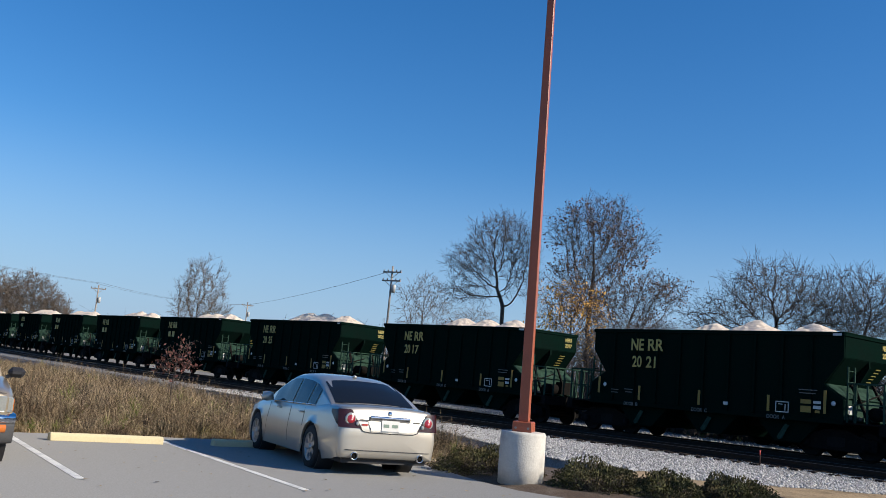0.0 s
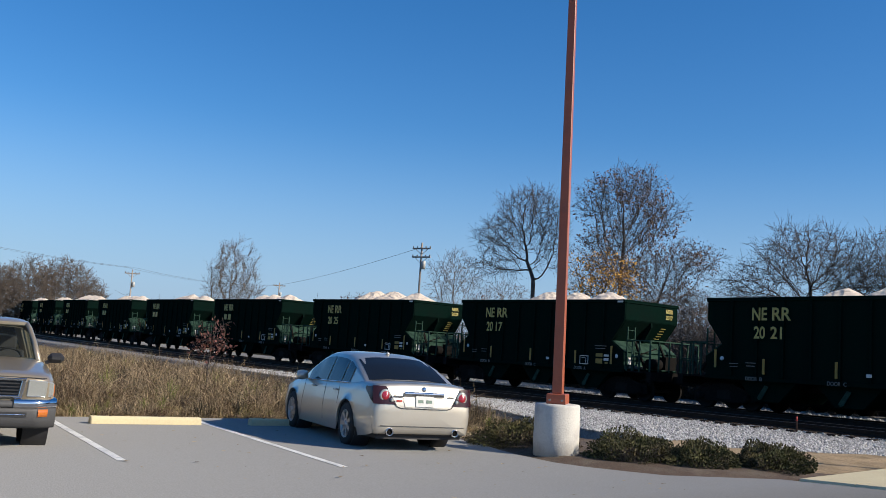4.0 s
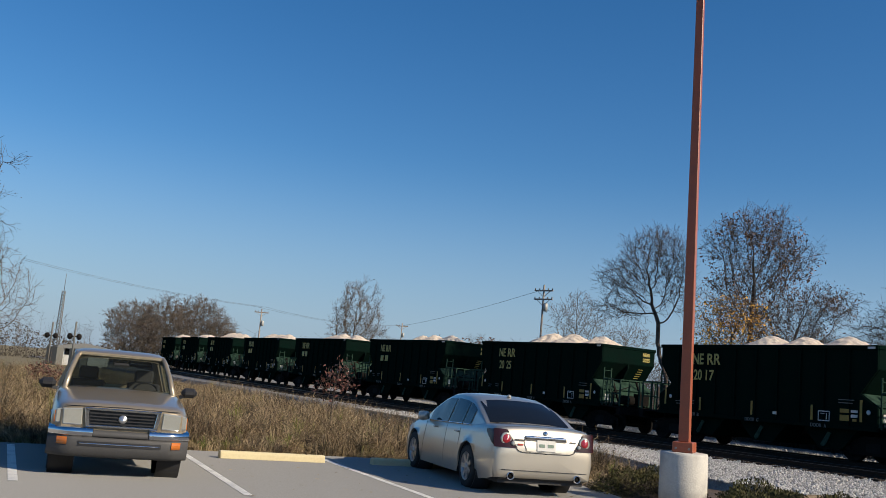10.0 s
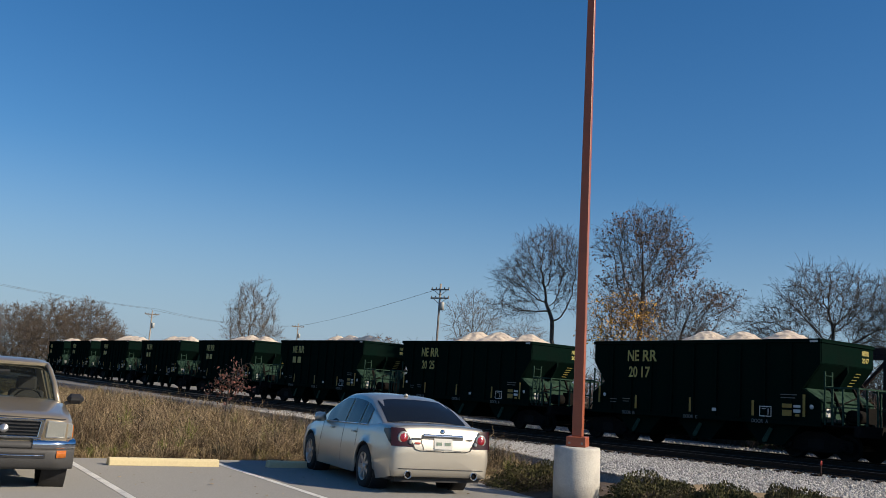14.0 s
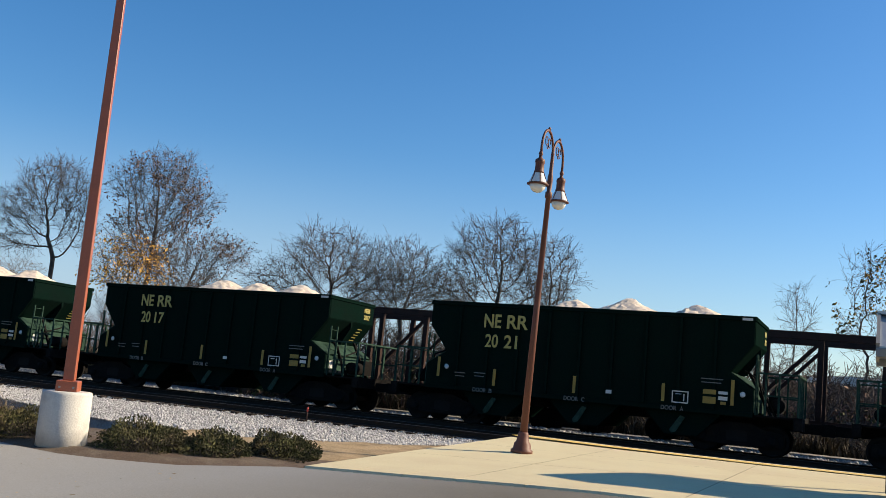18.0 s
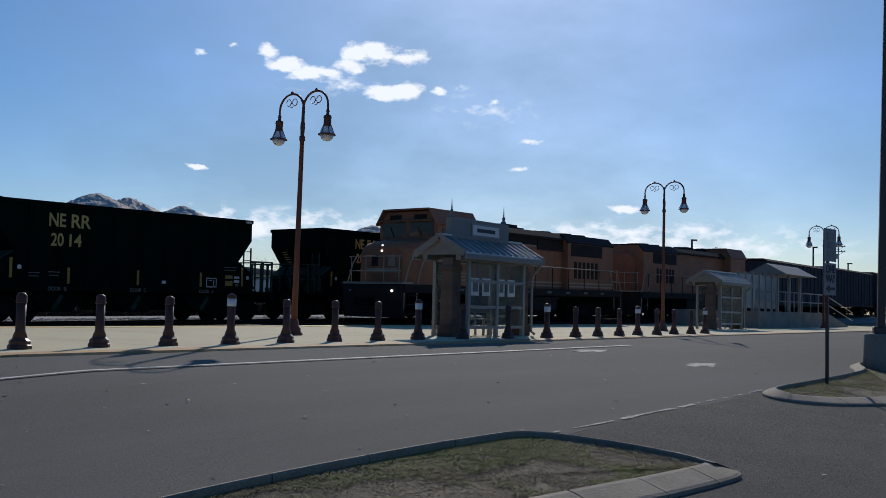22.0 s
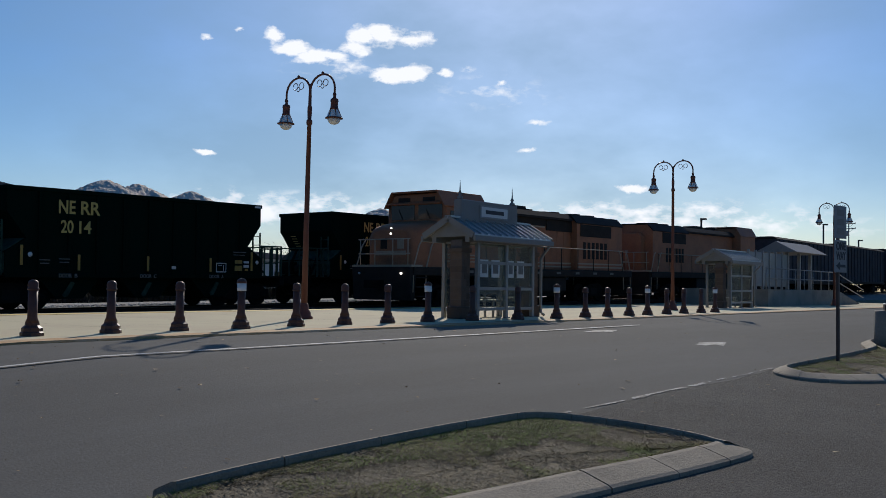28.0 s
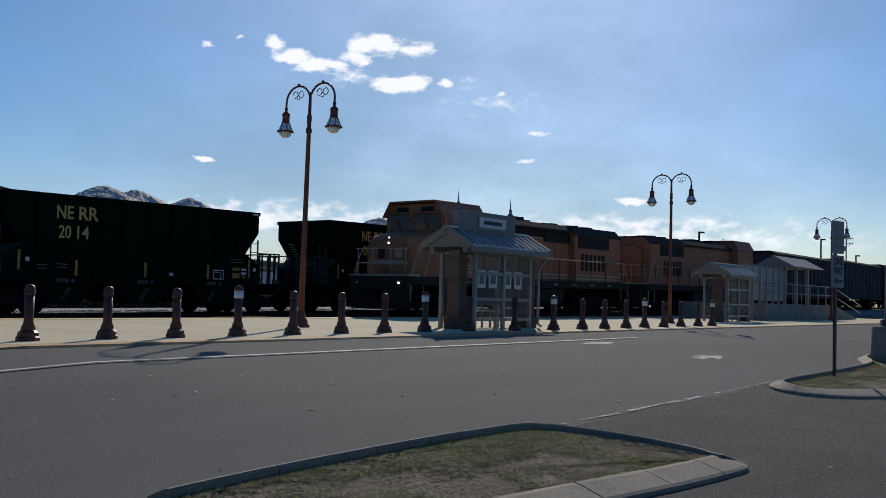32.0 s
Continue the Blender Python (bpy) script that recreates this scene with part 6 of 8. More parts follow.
def colonise(crown, fork, seed, step, marks):
    """A branching skeleton that grows into a crown of several round masses: nodes and their parents."""
    r = rng(seed)
    weight = np.array([(a * a * b) ** 0.66 for _, _, a, b in crown])
    att = []
    for (cx, cz, rx, rz), w in zip(crown, weight / weight.sum()):
        n = int(marks * w)
        u = r.normal(size=(n, 3))
        u /= np.linalg.norm(u, axis=1, keepdims=True)
        lump = np.array([1 + 0.32 * noise.noise((p[0] * 2.4 + seed, p[1] * 2.4, p[2] * 2.4)) for p in u])
        u *= (r.uniform(0, 1, n) ** 0.4 * lump)[:, None]
        att.append(u * [rx, rx * 0.85, rz] + [cx, 0, cz])
    att = np.concatenate(att)
    low = att[:, 2].min()
    aim_ = att.mean(0)
    nodes, parent = [np.array([0.0, 0.0, -0.4])], [-1]
    while nodes[-1][2] < min(fork, low + 0.4 * (aim_[2] - low)):
        d = np.array([aim_[0] * 0.12, 0, 1.0]) + r.normal(0, 0.07, 3)
        nodes.append(nodes[-1] + d / np.linalg.norm(d) * step)
        parent.append(len(nodes) - 2)
    P = np.array(nodes)
    D = np.linalg.norm(att[:, None] - P[None], axis=2)
    near, dist = D.argmin(1), D.min(1)
    idle = np.zeros(len(att), int)
    for _ in range(160):
        if not len(att) or len(P) > marks * 4:
            break
        way = (att - P[near]) / np.maximum(dist, 1e-6)[:, None]
        ids, inv = np.unique(near, return_inverse=True)
        total = np.zeros((len(ids), 3))
        np.add.at(total, inv, way)
        total /= np.linalg.norm(total, axis=1, keepdims=True) + 1e-9
        total += r.normal(0, 0.16, total.shape) + [0, 0, 0.07]
        fresh = P[ids] + step * total / (np.linalg.norm(total, axis=1, keepdims=True) + 1e-9)
        base = len(P)
        P = np.concatenate([P, fresh])
        parent += list(ids)
        D = np.linalg.norm(att[:, None] - fresh[None], axis=2)
        k, d = D.argmin(1), D.min(1)
        closer = d < dist
        near, dist = np.where(closer, base + k, near), np.where(closer, d, dist)
        idle = np.where(closer, 0, idle + 1)
        keep = (dist > step * 1.25) & (idle < 5)
        att, near, dist, idle = att[keep], near[keep], dist[keep], idle[keep]
    return P, np.array(parent)


def tree(name, label, yaw, dist, crown, seed, leaves=(), category="tree", fork=2.0, step=0.27, marks=900, tip=0.008, sprays=4, twig=0.85, mat="twig", droop=0.0):
    """A tree whose crown is given as round masses: (aside, height, half width, half height) in its own space."""
    a = radians(yaw)
    x, y = -math.sin(a) * dist, math.cos(a) * dist
    z0 = z_ground(x, y)
    t = thing(name, label, category, (x, y, z0), yaw, group="trees along the railway")
    P, parent = colonise([(cx, cz - z0, rx, rz) for cx, cz, rx, rz in crown], fork, seed, step, marks)
    area = np.full(len(P), 0.0)
    for i in range(len(P) - 1, 0, -1):
        area[i] = max(area[i], tip ** 2.1)
        area[parent[i]] += area[i]
    rad = area ** (1 / 2.1)
    rad = np.where(rad > tip * 2.5, rad * 1.3 - tip * 0.75, rad)
    r = rng(seed + 9)
    i = np.arange(1, len(P))
    p0, p1, r0, r1 = P[parent[i]], P[i], np.minimum(rad[parent[i]], rad[i] * 1.25), rad[i]
    # fine twigs on the thin branches
    thin = i[rad[i] < tip * 4.2]
    k = np.repeat(thin, sprays)
    d = P[k] - P[parent[k]]
    d /= np.linalg.norm(d, axis=1, keepdims=True) + 1e-9
    q = P[k]
    length = twig * r.uniform(0.35, 1.15, len(k))
    sway = r.normal(0, 0.6, (len(k), 3)) + [0, 0, 0.08 - droop]
    segs = [(p0, p1, r0, r1)]
    for j in range(2):
        d2 = d + sway * (0.7 + 0.35 * j) + r.normal(0, 0.12, d.shape)
        d2 /= np.linalg.norm(d2, axis=1, keepdims=True)
        e = q + d2 * (length / 2)[:, None]
        segs.append((q, e, np.full(len(k), tip * (0.85 - 0.2 * j)), np.full(len(k), tip * (0.65 - 0.2 * j))))
        if j == 1:
            side = d2 + r.normal(0, 0.6, d2.shape)
            side /= np.linalg.norm(side, axis=1, keepdims=True)
            segs.append((q, q + side * (length * 0.4)[:, None], np.full(len(k), tip * 0.55), np.full(len(k), tip * 0.3)))
        q = e
    p0, p1, r0, r1 = (np.concatenate([g[j] for g in segs]) for j in range(4))
    least = dist * 0.00011
    fat = r1 > max(tip * 4, rad.max() * 0.3)
    for nm, sel, m_, n in (("trunk", fat, "bark", 7), ("crown", ~fat, mat, 3)):
        if sel.any():
            v, f = tubes(p0[sel], p1[sel], np.maximum(r0[sel], least), np.maximum(r1[sel], least * 0.8), n)
            raw_mesh(nm, v, f, m_, smooth=True, kind="").parent = t
    for m_, share, size, lo, hi in leaves:
        top = P[:, 2].max()
        sel = q[(q[:, 2] > lo * top) & (q[:, 2] < hi * top)]
        clump = noise_pick(sel, share, seed)
        at = np.repeat(clump, 3, 0) + r.normal(0, 0.1, (len(clump) * 3, 3))
        if len(at):
            v, f = leaf_cards(at, size, seed)
            raw_mesh("leaves", v, f, m_, kind="").parent = t
    return t


def noise_pick(pts, share, seed):
    """Those of the points that lie in clumps."""
    keep = [p for p in pts if noise.noise((p[0] * 0.9 + seed, p[1] * 0.9, p[2] * 0.9)) + 0.5 < share]
    return np.array(keep).reshape(-1, 3)


tree("tree", "tall bare broadleaf tree leaning outwards", 45.67, 52, [(-1.6, 9.2, 1.9, 1.6), (-3.0, 7.9, 1.7, 1.3), (-3.4, 6.3, 1.4, 0.6), (-0.6, 7.6, 1.2, 1.6)], 11, fork=2.6, marks=1500)
tree("tree", "tall tree with a few brown leaves", 42.07, 51, [(0.3, 10.6, 1.7, 1.3), (-0.9, 10.0, 1.5, 1.3), (1.5, 9.3, 1.7, 1.2), (0.0, 7.6, 1.9, 1.7)], 21, [("leaf_brown", 0.38, 0.075, 0.3, 1.0)], fork=3.0, marks=1800)
tree("tree", "broad bare tree with brown leaves on low boughs", 41.54, 53, [(3.0, 7.2, 1.9, 1.1), (1.3, 6.4, 1.8, 1.2), (2.2, 5.2, 2.2, 0.9)], 23, [("leaf_brown", 0.4, 0.065, 0.5, 1.0)], fork=2.4, marks=1000)
tree("tree", "small tree in yellow autumn leaf", 42.7, 47.5, [(-0.5, 5.6, 1.6, 1.4), (0.3, 4.6, 1.2, 1.2)], 31, [("leaf_yellow", 0.62, 0.075, 0.2, 1.0)], fork=1.6, marks=800)
tree("tree", "bare spreading grey-brown tree", 31.4, 46, [(-0.25, 6.6, 2.4, 1.7), (-2.4, 5.4, 1.8, 1.1), (2.3, 5.6, 2.0, 1.2)], 122, fork=2.6, marks=1700)
tree("tree", "bare spreading grey-brown tree", 27.2, 47, [(-0.1, 6.7, 2.1, 1.5), (1.6, 5.6, 2.0, 1.2), (-1.4, 5.3, 1.4, 0.9)], 123, fork=2.4, marks=1400)
tree("tree", "bare tall round-crowned grey-brown tree", 21.5, 45, [(-0.2, 7.6, 2.4, 1.9), (-1.9, 6.0, 1.9, 1.2), (1.7, 6.0, 1.7, 1.2)], 109, fork=2.0, marks=1700)
tree("tree", "bare slender grey-brown tree", 18.3, 44, [(-0.1, 7.0, 1.4, 1.7), (0.0, 5.2, 1.2, 1.2)], 47, fork=2.0, marks=800)
tree("tree", "young tree with yellow-green leaves at its top", 1.0, 43, [(0.2, 7.5, 0.9, 1.3), (0.0, 5.4, 0.9, 1.2)], 61, [("leaf_green", 0.5, 0.09, 0.6, 1.0), ("leaf_yellow", 0.3, 0.08, 0.65, 1.0)], fork=2.5, marks=240, sprays=3, tip=0.008)
tree("tree", "young bare thin-stemmed tree", 4.3, 44, [(0.0, 6.0, 0.8, 1.2), (0.0, 4.2, 0.8, 1.0)], 67, fork=2.0, marks=260, sprays=3)
tree("tree", "young bare thin-stemmed tree", -1.3, 44, [(0.0, 5.6, 0.7, 1.0), (0.0, 4.0, 0.8, 1.0)], 68, fork=2.0, marks=240, sprays=3)
tree("tree", "small bare pale tree", 51.9, 66, [(0.1, 6.6, 1.9, 1.7), (0.0, 4.8, 1.5, 1.3)], 71, fork=1.2, marks=600, step=0.35, sprays=4, tip=0.008, mat="twig_pale")
tree("tree", "small bare pale tree", 48.9, 80, [(0.2, 6.6, 1.8, 1.0), (0.0, 5.0, 1.6, 1.2)], 72, fork=1.0, marks=450, step=0.4, sprays=4, tip=0.009, mat="twig_pale")
tree("tree", "upright bare grey tree with an oval crown", 65.24, 112, [(0.6, 8.6, 2.9, 4.0), (0.9, 6.0, 3.2, 2.4), (-0.5, 6.0, 2.4, 2.4)], 113, fork=1.8, marks=600, step=0.5, sprays=6, twig=1.3, tip=0.011, mat="twig_pale", droop=-0.25)
for yaw, dist, crown, seed in ((75.9, 135, [(0, 5.4, 4.2, 4.2)], 81), (74.0, 138, [(0, 6.2, 4.0, 4.2)], 82), (77.6, 133, [(0, 4.9, 4.0, 3.6)], 83), (72.8, 140, [(0, 4.5, 2.6, 3.0)], 84)):
    tree("tree", "bare twiggy brown tree of a roadside thicket", yaw, dist, crown, seed, [("twig_pale", 0.42, 0.07, 0.0, 1.0)], fork=0.8, marks=900, step=0.45, sprays=6, twig=1.2, tip=0.012, mat="twig_pale")
tree("tree", "distant rounded brown tree", 57.4, 125, [(0, 6.0, 3.0, 2.2)], 85, [("leaf_brown", 0.4, 0.16, 0, 1)], fork=1.0, marks=400, step=0.5, sprays=3, twig=1.0, tip=0.012)
tree("tree", "distant rounded russet tree", 37.3, 100, [(0, 6.0, 2.6, 2.4), (-2.2, 5.0, 2.2, 1.8)], 86, [("leaf_brown", 0.5, 0.14, 0, 1)], fork=1.0, marks=500, step=0.5, sprays=3, twig=1.0, tip=0.012)
tree("tree", "small russet bush-like tree", 50.1, 78, [(0, 5.6, 1.2, 1.1)], 88, [("leaf_brown", 0.55, 0.1, 0, 1)], fork=1.0, marks=260, step=0.4, sprays=3, twig=0.6, tip=0.01)
tree("tree", "bare pale roadside tree", 84.6, 46, [(-0.6, 4.2, 1.7, 2.0), (0.5, 3.4, 1.1, 1.4)], 87, fork=0.8, marks=260, sprays=2, tip=0.008, mat="twig_pale")
tree("tree", "tall bare roadside tree with drooping twigs", 87.6, 42, [(-0.2, 6.0, 2.2, 3.4), (0.4, 8.0, 1.6, 2.0)], 89, [("leaf_brown", 0.12, 0.06, 0.3, 1.0)], fork=2.0, marks=600, sprays=2, droop=0.5)


def thicket(name, label, n, seed, place, hi, mat="twig"):
    """Many thin stems with twigs, too many to count."""
    r = rng(seed)
    base = place(r, n)
    segs0, segs1, ra, rb = [], [], [], []
    for x, y, h in base:
        z = z_ground(x, y) - 0.1
        p = np.array([x, y, z])
        d = np.array([r.normal(0, 0.2), r.normal(0, 0.2), 1.0])
        for i in range(3):
            q = p + d * h / 3
            segs0.append(p), segs1.append(q), ra.append(0.03 * (1 - i * 0.25)), rb.append(0.03 * (0.75 - i * 0.25))
            for k in range(hi):
                s = p + (q - p) * r.uniform(0, 1)
                e = s + np.array([r.normal(0, 0.22), r.normal(0, 0.22), r.uniform(0.05, 0.35)]) * h * 0.45
                segs0.append(s), segs1.append(e), ra.append(0.014), rb.append(0.009)
            p, d = q, d + r.normal(0, 0.25, 3) * [1, 1, 0]
    v, f = tubes(np.array(segs0), np.array(segs1), np.array(ra), np.array(rb), 3)
    return raw_mesh(name, v, f, mat, label, "thicket")


def polar(y0, y1, d0, d1, h0, h1):
    def place(r, n):
        a, d = np.radians(r.uniform(y0, y1, n)), r.uniform(d0, d1, n)
        return np.stack([-np.sin(a) * d, np.cos(a) * d, r.uniform(h0, h1, n)], -1)
    return place


thicket("scrub", "brown leafless scrub behind the railway", 900, 5, polar(-8, 36, 40, 47, 1.6, 4.2), 6)
thicket("scrub", "dense brown leafless scrub behind the railway", 650, 20, polar(18, 37, 43, 49, 2.8, 5.0), 6)
thicket("scrub", "dense brown leafless scrub behind the railway", 420, 22, polar(34, 43, 47, 55, 3.2, 5.4), 6)
thicket("scrub", "dense brown leafless scrub behind the railway", 330, 24, polar(-9, 12, 41, 47, 2.8, 4.4), 6)
thicket("scrub", "brown leafless scrub behind the railway", 800, 6, polar(34, 58, 55, 75, 2.0, 5.0), 5)
thicket("far_woods", "low distant woods along the skyline", 600, 7, polar(36, 95, 150, 210, 4.0, 7.5), 5, "far_wood")
thicket("far_woods", "low distant woods along the skyline", 650, 8, polar(-88, -60, 170, 240, 3.5, 8.0), 6, "far_wood")
thicket("far_woods", "low brown woods far behind the railway", 700, 18, polar(-62, -12, 130, 180, 3.0, 6.5), 5, "far_wood")
thicket("far_woods", "low brown woods far behind the railway", 450, 19, polar(-12, 40, 120, 170, 3.0, 6.5), 5, "far_wood")


def leafy(n, y0, y1, d0, d1, z1, size, mat, label, seed):
    r = rng(seed)
    a, d = np.radians(r.uniform(y0, y1, n)), r.uniform(d0, d1, n)
    x, y = -np.sin(a) * d, np.cos(a) * d
    z = np.array([z_ground(p, q) for p, q in zip(x, y)]) + r.uniform(0, 1, n) ** 1.4 * z1 * (0.75 + 0.45 * np.array([noise.noise((v * 9, 0, seed)) for v in a]))
    v, f = leaf_cards(np.stack([x, y, z], -1), size, seed)
    return raw_mesh("undergrowth", v, f, mat, label, "undergrowth")


leafy(9000, -9, 36, 41, 48, 3.4, 0.16, "leaf_green", "dull green and brown undergrowth behind the railway", 12)
leafy(8000, 18, 38, 44, 49, 4.4, 0.09, "brush", "dark withered undergrowth behind the railway", 21)
leafy(7000, -9, 36, 41, 48, 3.8, 0.15, "leaf_brown", "withered brown undergrowth behind the railway", 13)
leafy(22000, 40, 95, 150, 215, 6.2, 0.22, "far_wood", "brown distant tree cover", 14)
leafy(18000, -90, -62, 170, 240, 6.5, 0.2, "far_wood", "brown distant tree cover", 15)
leafy(15000, -62, 40, 130, 185, 5.5, 0.4, "far_wood", "brown distant tree cover behind the railway", 17)
leafy(3500, 72.5, 78.5, 132, 140, 6.0, 0.2, "far_wood", "withered leaves of a roadside thicket", 16)


def weeds(n, seed, place, hmin, hmax, mat, label, width=0.0042):
    """Tall dry stalks, each bent, as one mesh."""
    r = rng(seed)
    xy = place(r, n)
    n = len(xy)
    z = np.array([z_ground(a, b) for a, b in xy]) - 0.02
    big = np.array([noise.noise((a * 0.5, b * 0.5, seed)) for a, b in xy])
    h = (hmin + (hmax - hmin) * r.uniform(0, 1, n) ** 1.3) * (1 + 0.8 * big) * np.clip(np.where(xy[:, 1] > 25, 1.0, 0.3 + (-17.0 - xy[:, 0]) / 3.0), 0.3, 1.0)
    a, bend = r.uniform(0, 6.3, n), r.uniform(0.1, 1.3, n)
    d = np.stack([np.cos(a), np.sin(a)], -1)
    s = np.stack([-d[:, 1], d[:, 0]], -1)
    w = width * r.uniform(0.6, 1.7, n)
    cols = []
    for t, ww in ((0, 1.0), (0.55, 0.9)):
        for sg in (-1, 1):
            cols.append(np.concatenate([xy + d * (bend * h * t * t)[:, None] + s * (sg * w * ww)[:, None], (z + h * t)[:, None]], 1))
    cols.append(np.concatenate([xy + d * (bend * h)[:, None], (z + h * (1 - 0.25 * bend))[:, None]], 1))
    v = np.stack(cols, 1).reshape(-1, 3)
    f = np.array([(0, 1, 3), (0, 3, 2), (2, 3, 4)])
    return raw_mesh("dry_weeds", v, (f[None] + 5 * np.arange(n)[:, None, None]).reshape(-1, 3), mat, label, "weeds")


def field(r, n):
    x = -17.15 - 52 * r.uniform(0, 1, n) ** 2.1
    edge = np.interp(x, [-80, -36, -24, -17, -12], [22.3, 20.0, 19.2, 16.7, 15.2])
    return np.stack([x, -9 + (edge + 8.4) * r.uniform(0, 1, n)], -1)


def verge(r, n):
    x = r.uniform(-17.2, -12.8, n)
    lo = np.interp(x, [-17.2, -16.6, -13.6, -12.8], [9.9, 10.2, 11.1, 11.9])
    hi = np.interp(x, [-17.2, -12.8], [16.6, 15.2])
    return np.stack([x, lo + (hi - lo) * r.uniform(0, 1, n) ** 0.8], -1)


weeds(6000, 101, field, 0.12, 0.4, "weed", "tall dry brown weeds and grasses")
weeds(9000, 102, field, 0.15, 0.4, "grass", "low green growth among the dry weeds")
weeds(9000, 103, verge, 0.1, 0.45, "weed", "short dry grass beside the ballast")


def tussocks(n, blades, seed, mat, label, lo, hi):
    """Round tufts of arching blades."""
    r = rng(seed)
    c = field(r, n)
    size = r.uniform(lo, hi, n) * (0.75 + 0.5 * np.array([noise.noise((a * 0.35, b * 0.35, 7)) + 0.5 for a, b in c])) * np.clip(0.4 + (-17.0 - c[:, 0]) / 4.0, 0.4, 1.0)
    k = np.repeat(np.arange(n), blades)
    m = len(k)
    z = np.array([z_ground(a, b) for a, b in c])[k] - 0.02
    a, out = r.uniform(0, 6.283, m), r.uniform(0.05, 1.0, m)
    d = np.stack([np.cos(a), np.sin(a)], -1)
    s = np.stack([-d[:, 1], d[:, 0]], -1)
    h = size[k] * r.uniform(0.6, 1.15, m)
    root = c[k] + d * (r.uniform(0, 0.16, m) * size[k])[:, None]
    w = r.uniform(0.002, 0.0055, m)
    rows = []
    for t, ww in ((0, 1.0), (0.5, 0.9), (0.82, 0.6)):
        p = root + d * (out * h * 0.75 * t ** 1.7)[:, None]
        zz = z + h * (t * 1.25 - 0.5 * out * t ** 2.4)
        for sg in (-1, 1):
            rows.append(np.concatenate([p + s * (sg * w * ww)[:, None], zz[:, None]], 1))
    p = root + d * (out * h * 0.78)[:, None]
    rows.append(np.concatenate([p, (z + h * (1.22 - 0.62 * out))[:, None]], 1))
    v = np.stack(rows, 1).reshape(-1, 3)
    f = np.array([(0, 1, 3), (0, 3, 2), (2, 3, 5), (2, 5, 4), (4, 5, 6)])
    return raw_mesh("grass_tussocks", v, (f[None] + 7 * np.arange(m)[:, None, None]).reshape(-1, 3), mat, label, "weeds")




def thatch(n, blades, seed, mat, label, lo, hi, place=field):
    """Sprawling clumps of long dry grass, each lying over to its own side, with feathery tops."""
    r = rng(seed)
    c = place(r, n)
    rise = np.clip(0.32 + (-17.1 - c[:, 0]) / 2.4, 0.32, 1.0)
    size = r.uniform(lo, hi, n) * np.clip([0.95 + 0.6 * noise.noise((a * 0.45, b * 0.45, 3)) + 0.55 * noise.noise((a * 1.1, b * 1.1, 8)) for a, b in c], 0.35, 1.6) * rise
    way = r.uniform(0, 6.283, n)
    lean = np.stack([np.cos(way), np.sin(way)], -1) * r.uniform(0.1, 1.05, n)[:, None]
    k = np.repeat(np.arange(n), blades)
    m = len(k)
    z = np.array([z_ground(a, b) for a, b in c])[k] - 0.02
    root = c[k] + r.normal(0, 0.2, (m, 2)) * np.maximum(size[k], 0.3)[:, None]
    bow = lean[k] + r.normal(0, 0.45, (m, 2))
    h = size[k] * r.uniform(0.45, 1.2, m)
    a = r.uniform(0, 6.283, m)
    s = np.stack([np.cos(a), np.sin(a)], -1)
    w = r.uniform(0.0016, 0.0042, m)
    fall = np.clip(np.linalg.norm(bow, axis=1), 0, 1.1)
    rows = []
    for t, ww in ((0, 1.0), (0.5, 1.0), (0.85, 1.3)):
        p = root + bow * (h * t ** 1.8)[:, None]
        zz = z + h * (t - 0.42 * fall * t ** 2.6)
        for sg in (-1, 1):
            rows.append(np.concatenate([p + s * (sg * w * ww)[:, None], zz[:, None]], 1))
    p = root + bow * (h * 1.05)[:, None]
    rows.append(np.concatenate([p, (z + h * (1.0 - 0.46 * fall))[:, None]], 1))
    v = np.stack(rows, 1).reshape(-1, 3)
    f = np.array([(0, 1, 3), (0, 3, 2), (2, 3, 5), (2, 5, 4), (4, 5, 6)])
    return raw_mesh("long_grass", v, (f[None] + 7 * np.arange(m)[:, None, None]).reshape(-1, 3), mat, label, "weeds")


thatch(2600, 42, 115, "weed", "sprawling clumps of long dry tan grass", 0.5, 1.0)
thatch(1250, 40, 116, "weed_dark", "sprawling clumps of russet withered grass", 0.5, 1.05)
thatch(260, 40, 117, "weed_olive", "olive clumps among the dry grass", 0.4, 0.8)
thatch(300, 34, 118, "weed_pale", "short straw-coloured grass along the paving", 0.25, 0.45, lambda r, n: np.stack([r.uniform(-18.0, -16.95, n), r.uniform(-3, 12.5, n)], -1))
tussocks(330, 50, 112, "brush", "dark brown tufts of withered weeds", 0.4, 0.9)
tussocks(90, 80, 113, "grass", "olive green tufts among the dry grass", 0.35, 0.7)
# brush strip added to hide sunlit ground where shade lies under the cars
weeds(34000, 105, lambda r, n: np.stack([r.uniform(-75, 60, n), r.uniform(36.6, 39.0, n)], -1), 0.8, 1.7, "brush", "dark brush added beyond the track for the shade under the cars", 0.02)


def feather(n, seed):
    """Seed plumes over the weeds."""
    r = rng(seed)
    xy = field(r, n)
    z = np.array([z_ground(a, b) for a, b in xy]) + r.uniform(0.35, 0.85, n)
    at = np.repeat(np.concatenate([xy, z[:, None]], 1), 6, 0) + r.normal(0, 0.07, (n * 6, 3))
    v, f = leaf_cards(at, 0.018, seed)
    return raw_mesh("seed_heads", v, f, "brush", "dry seed heads over the weeds", "weeds")


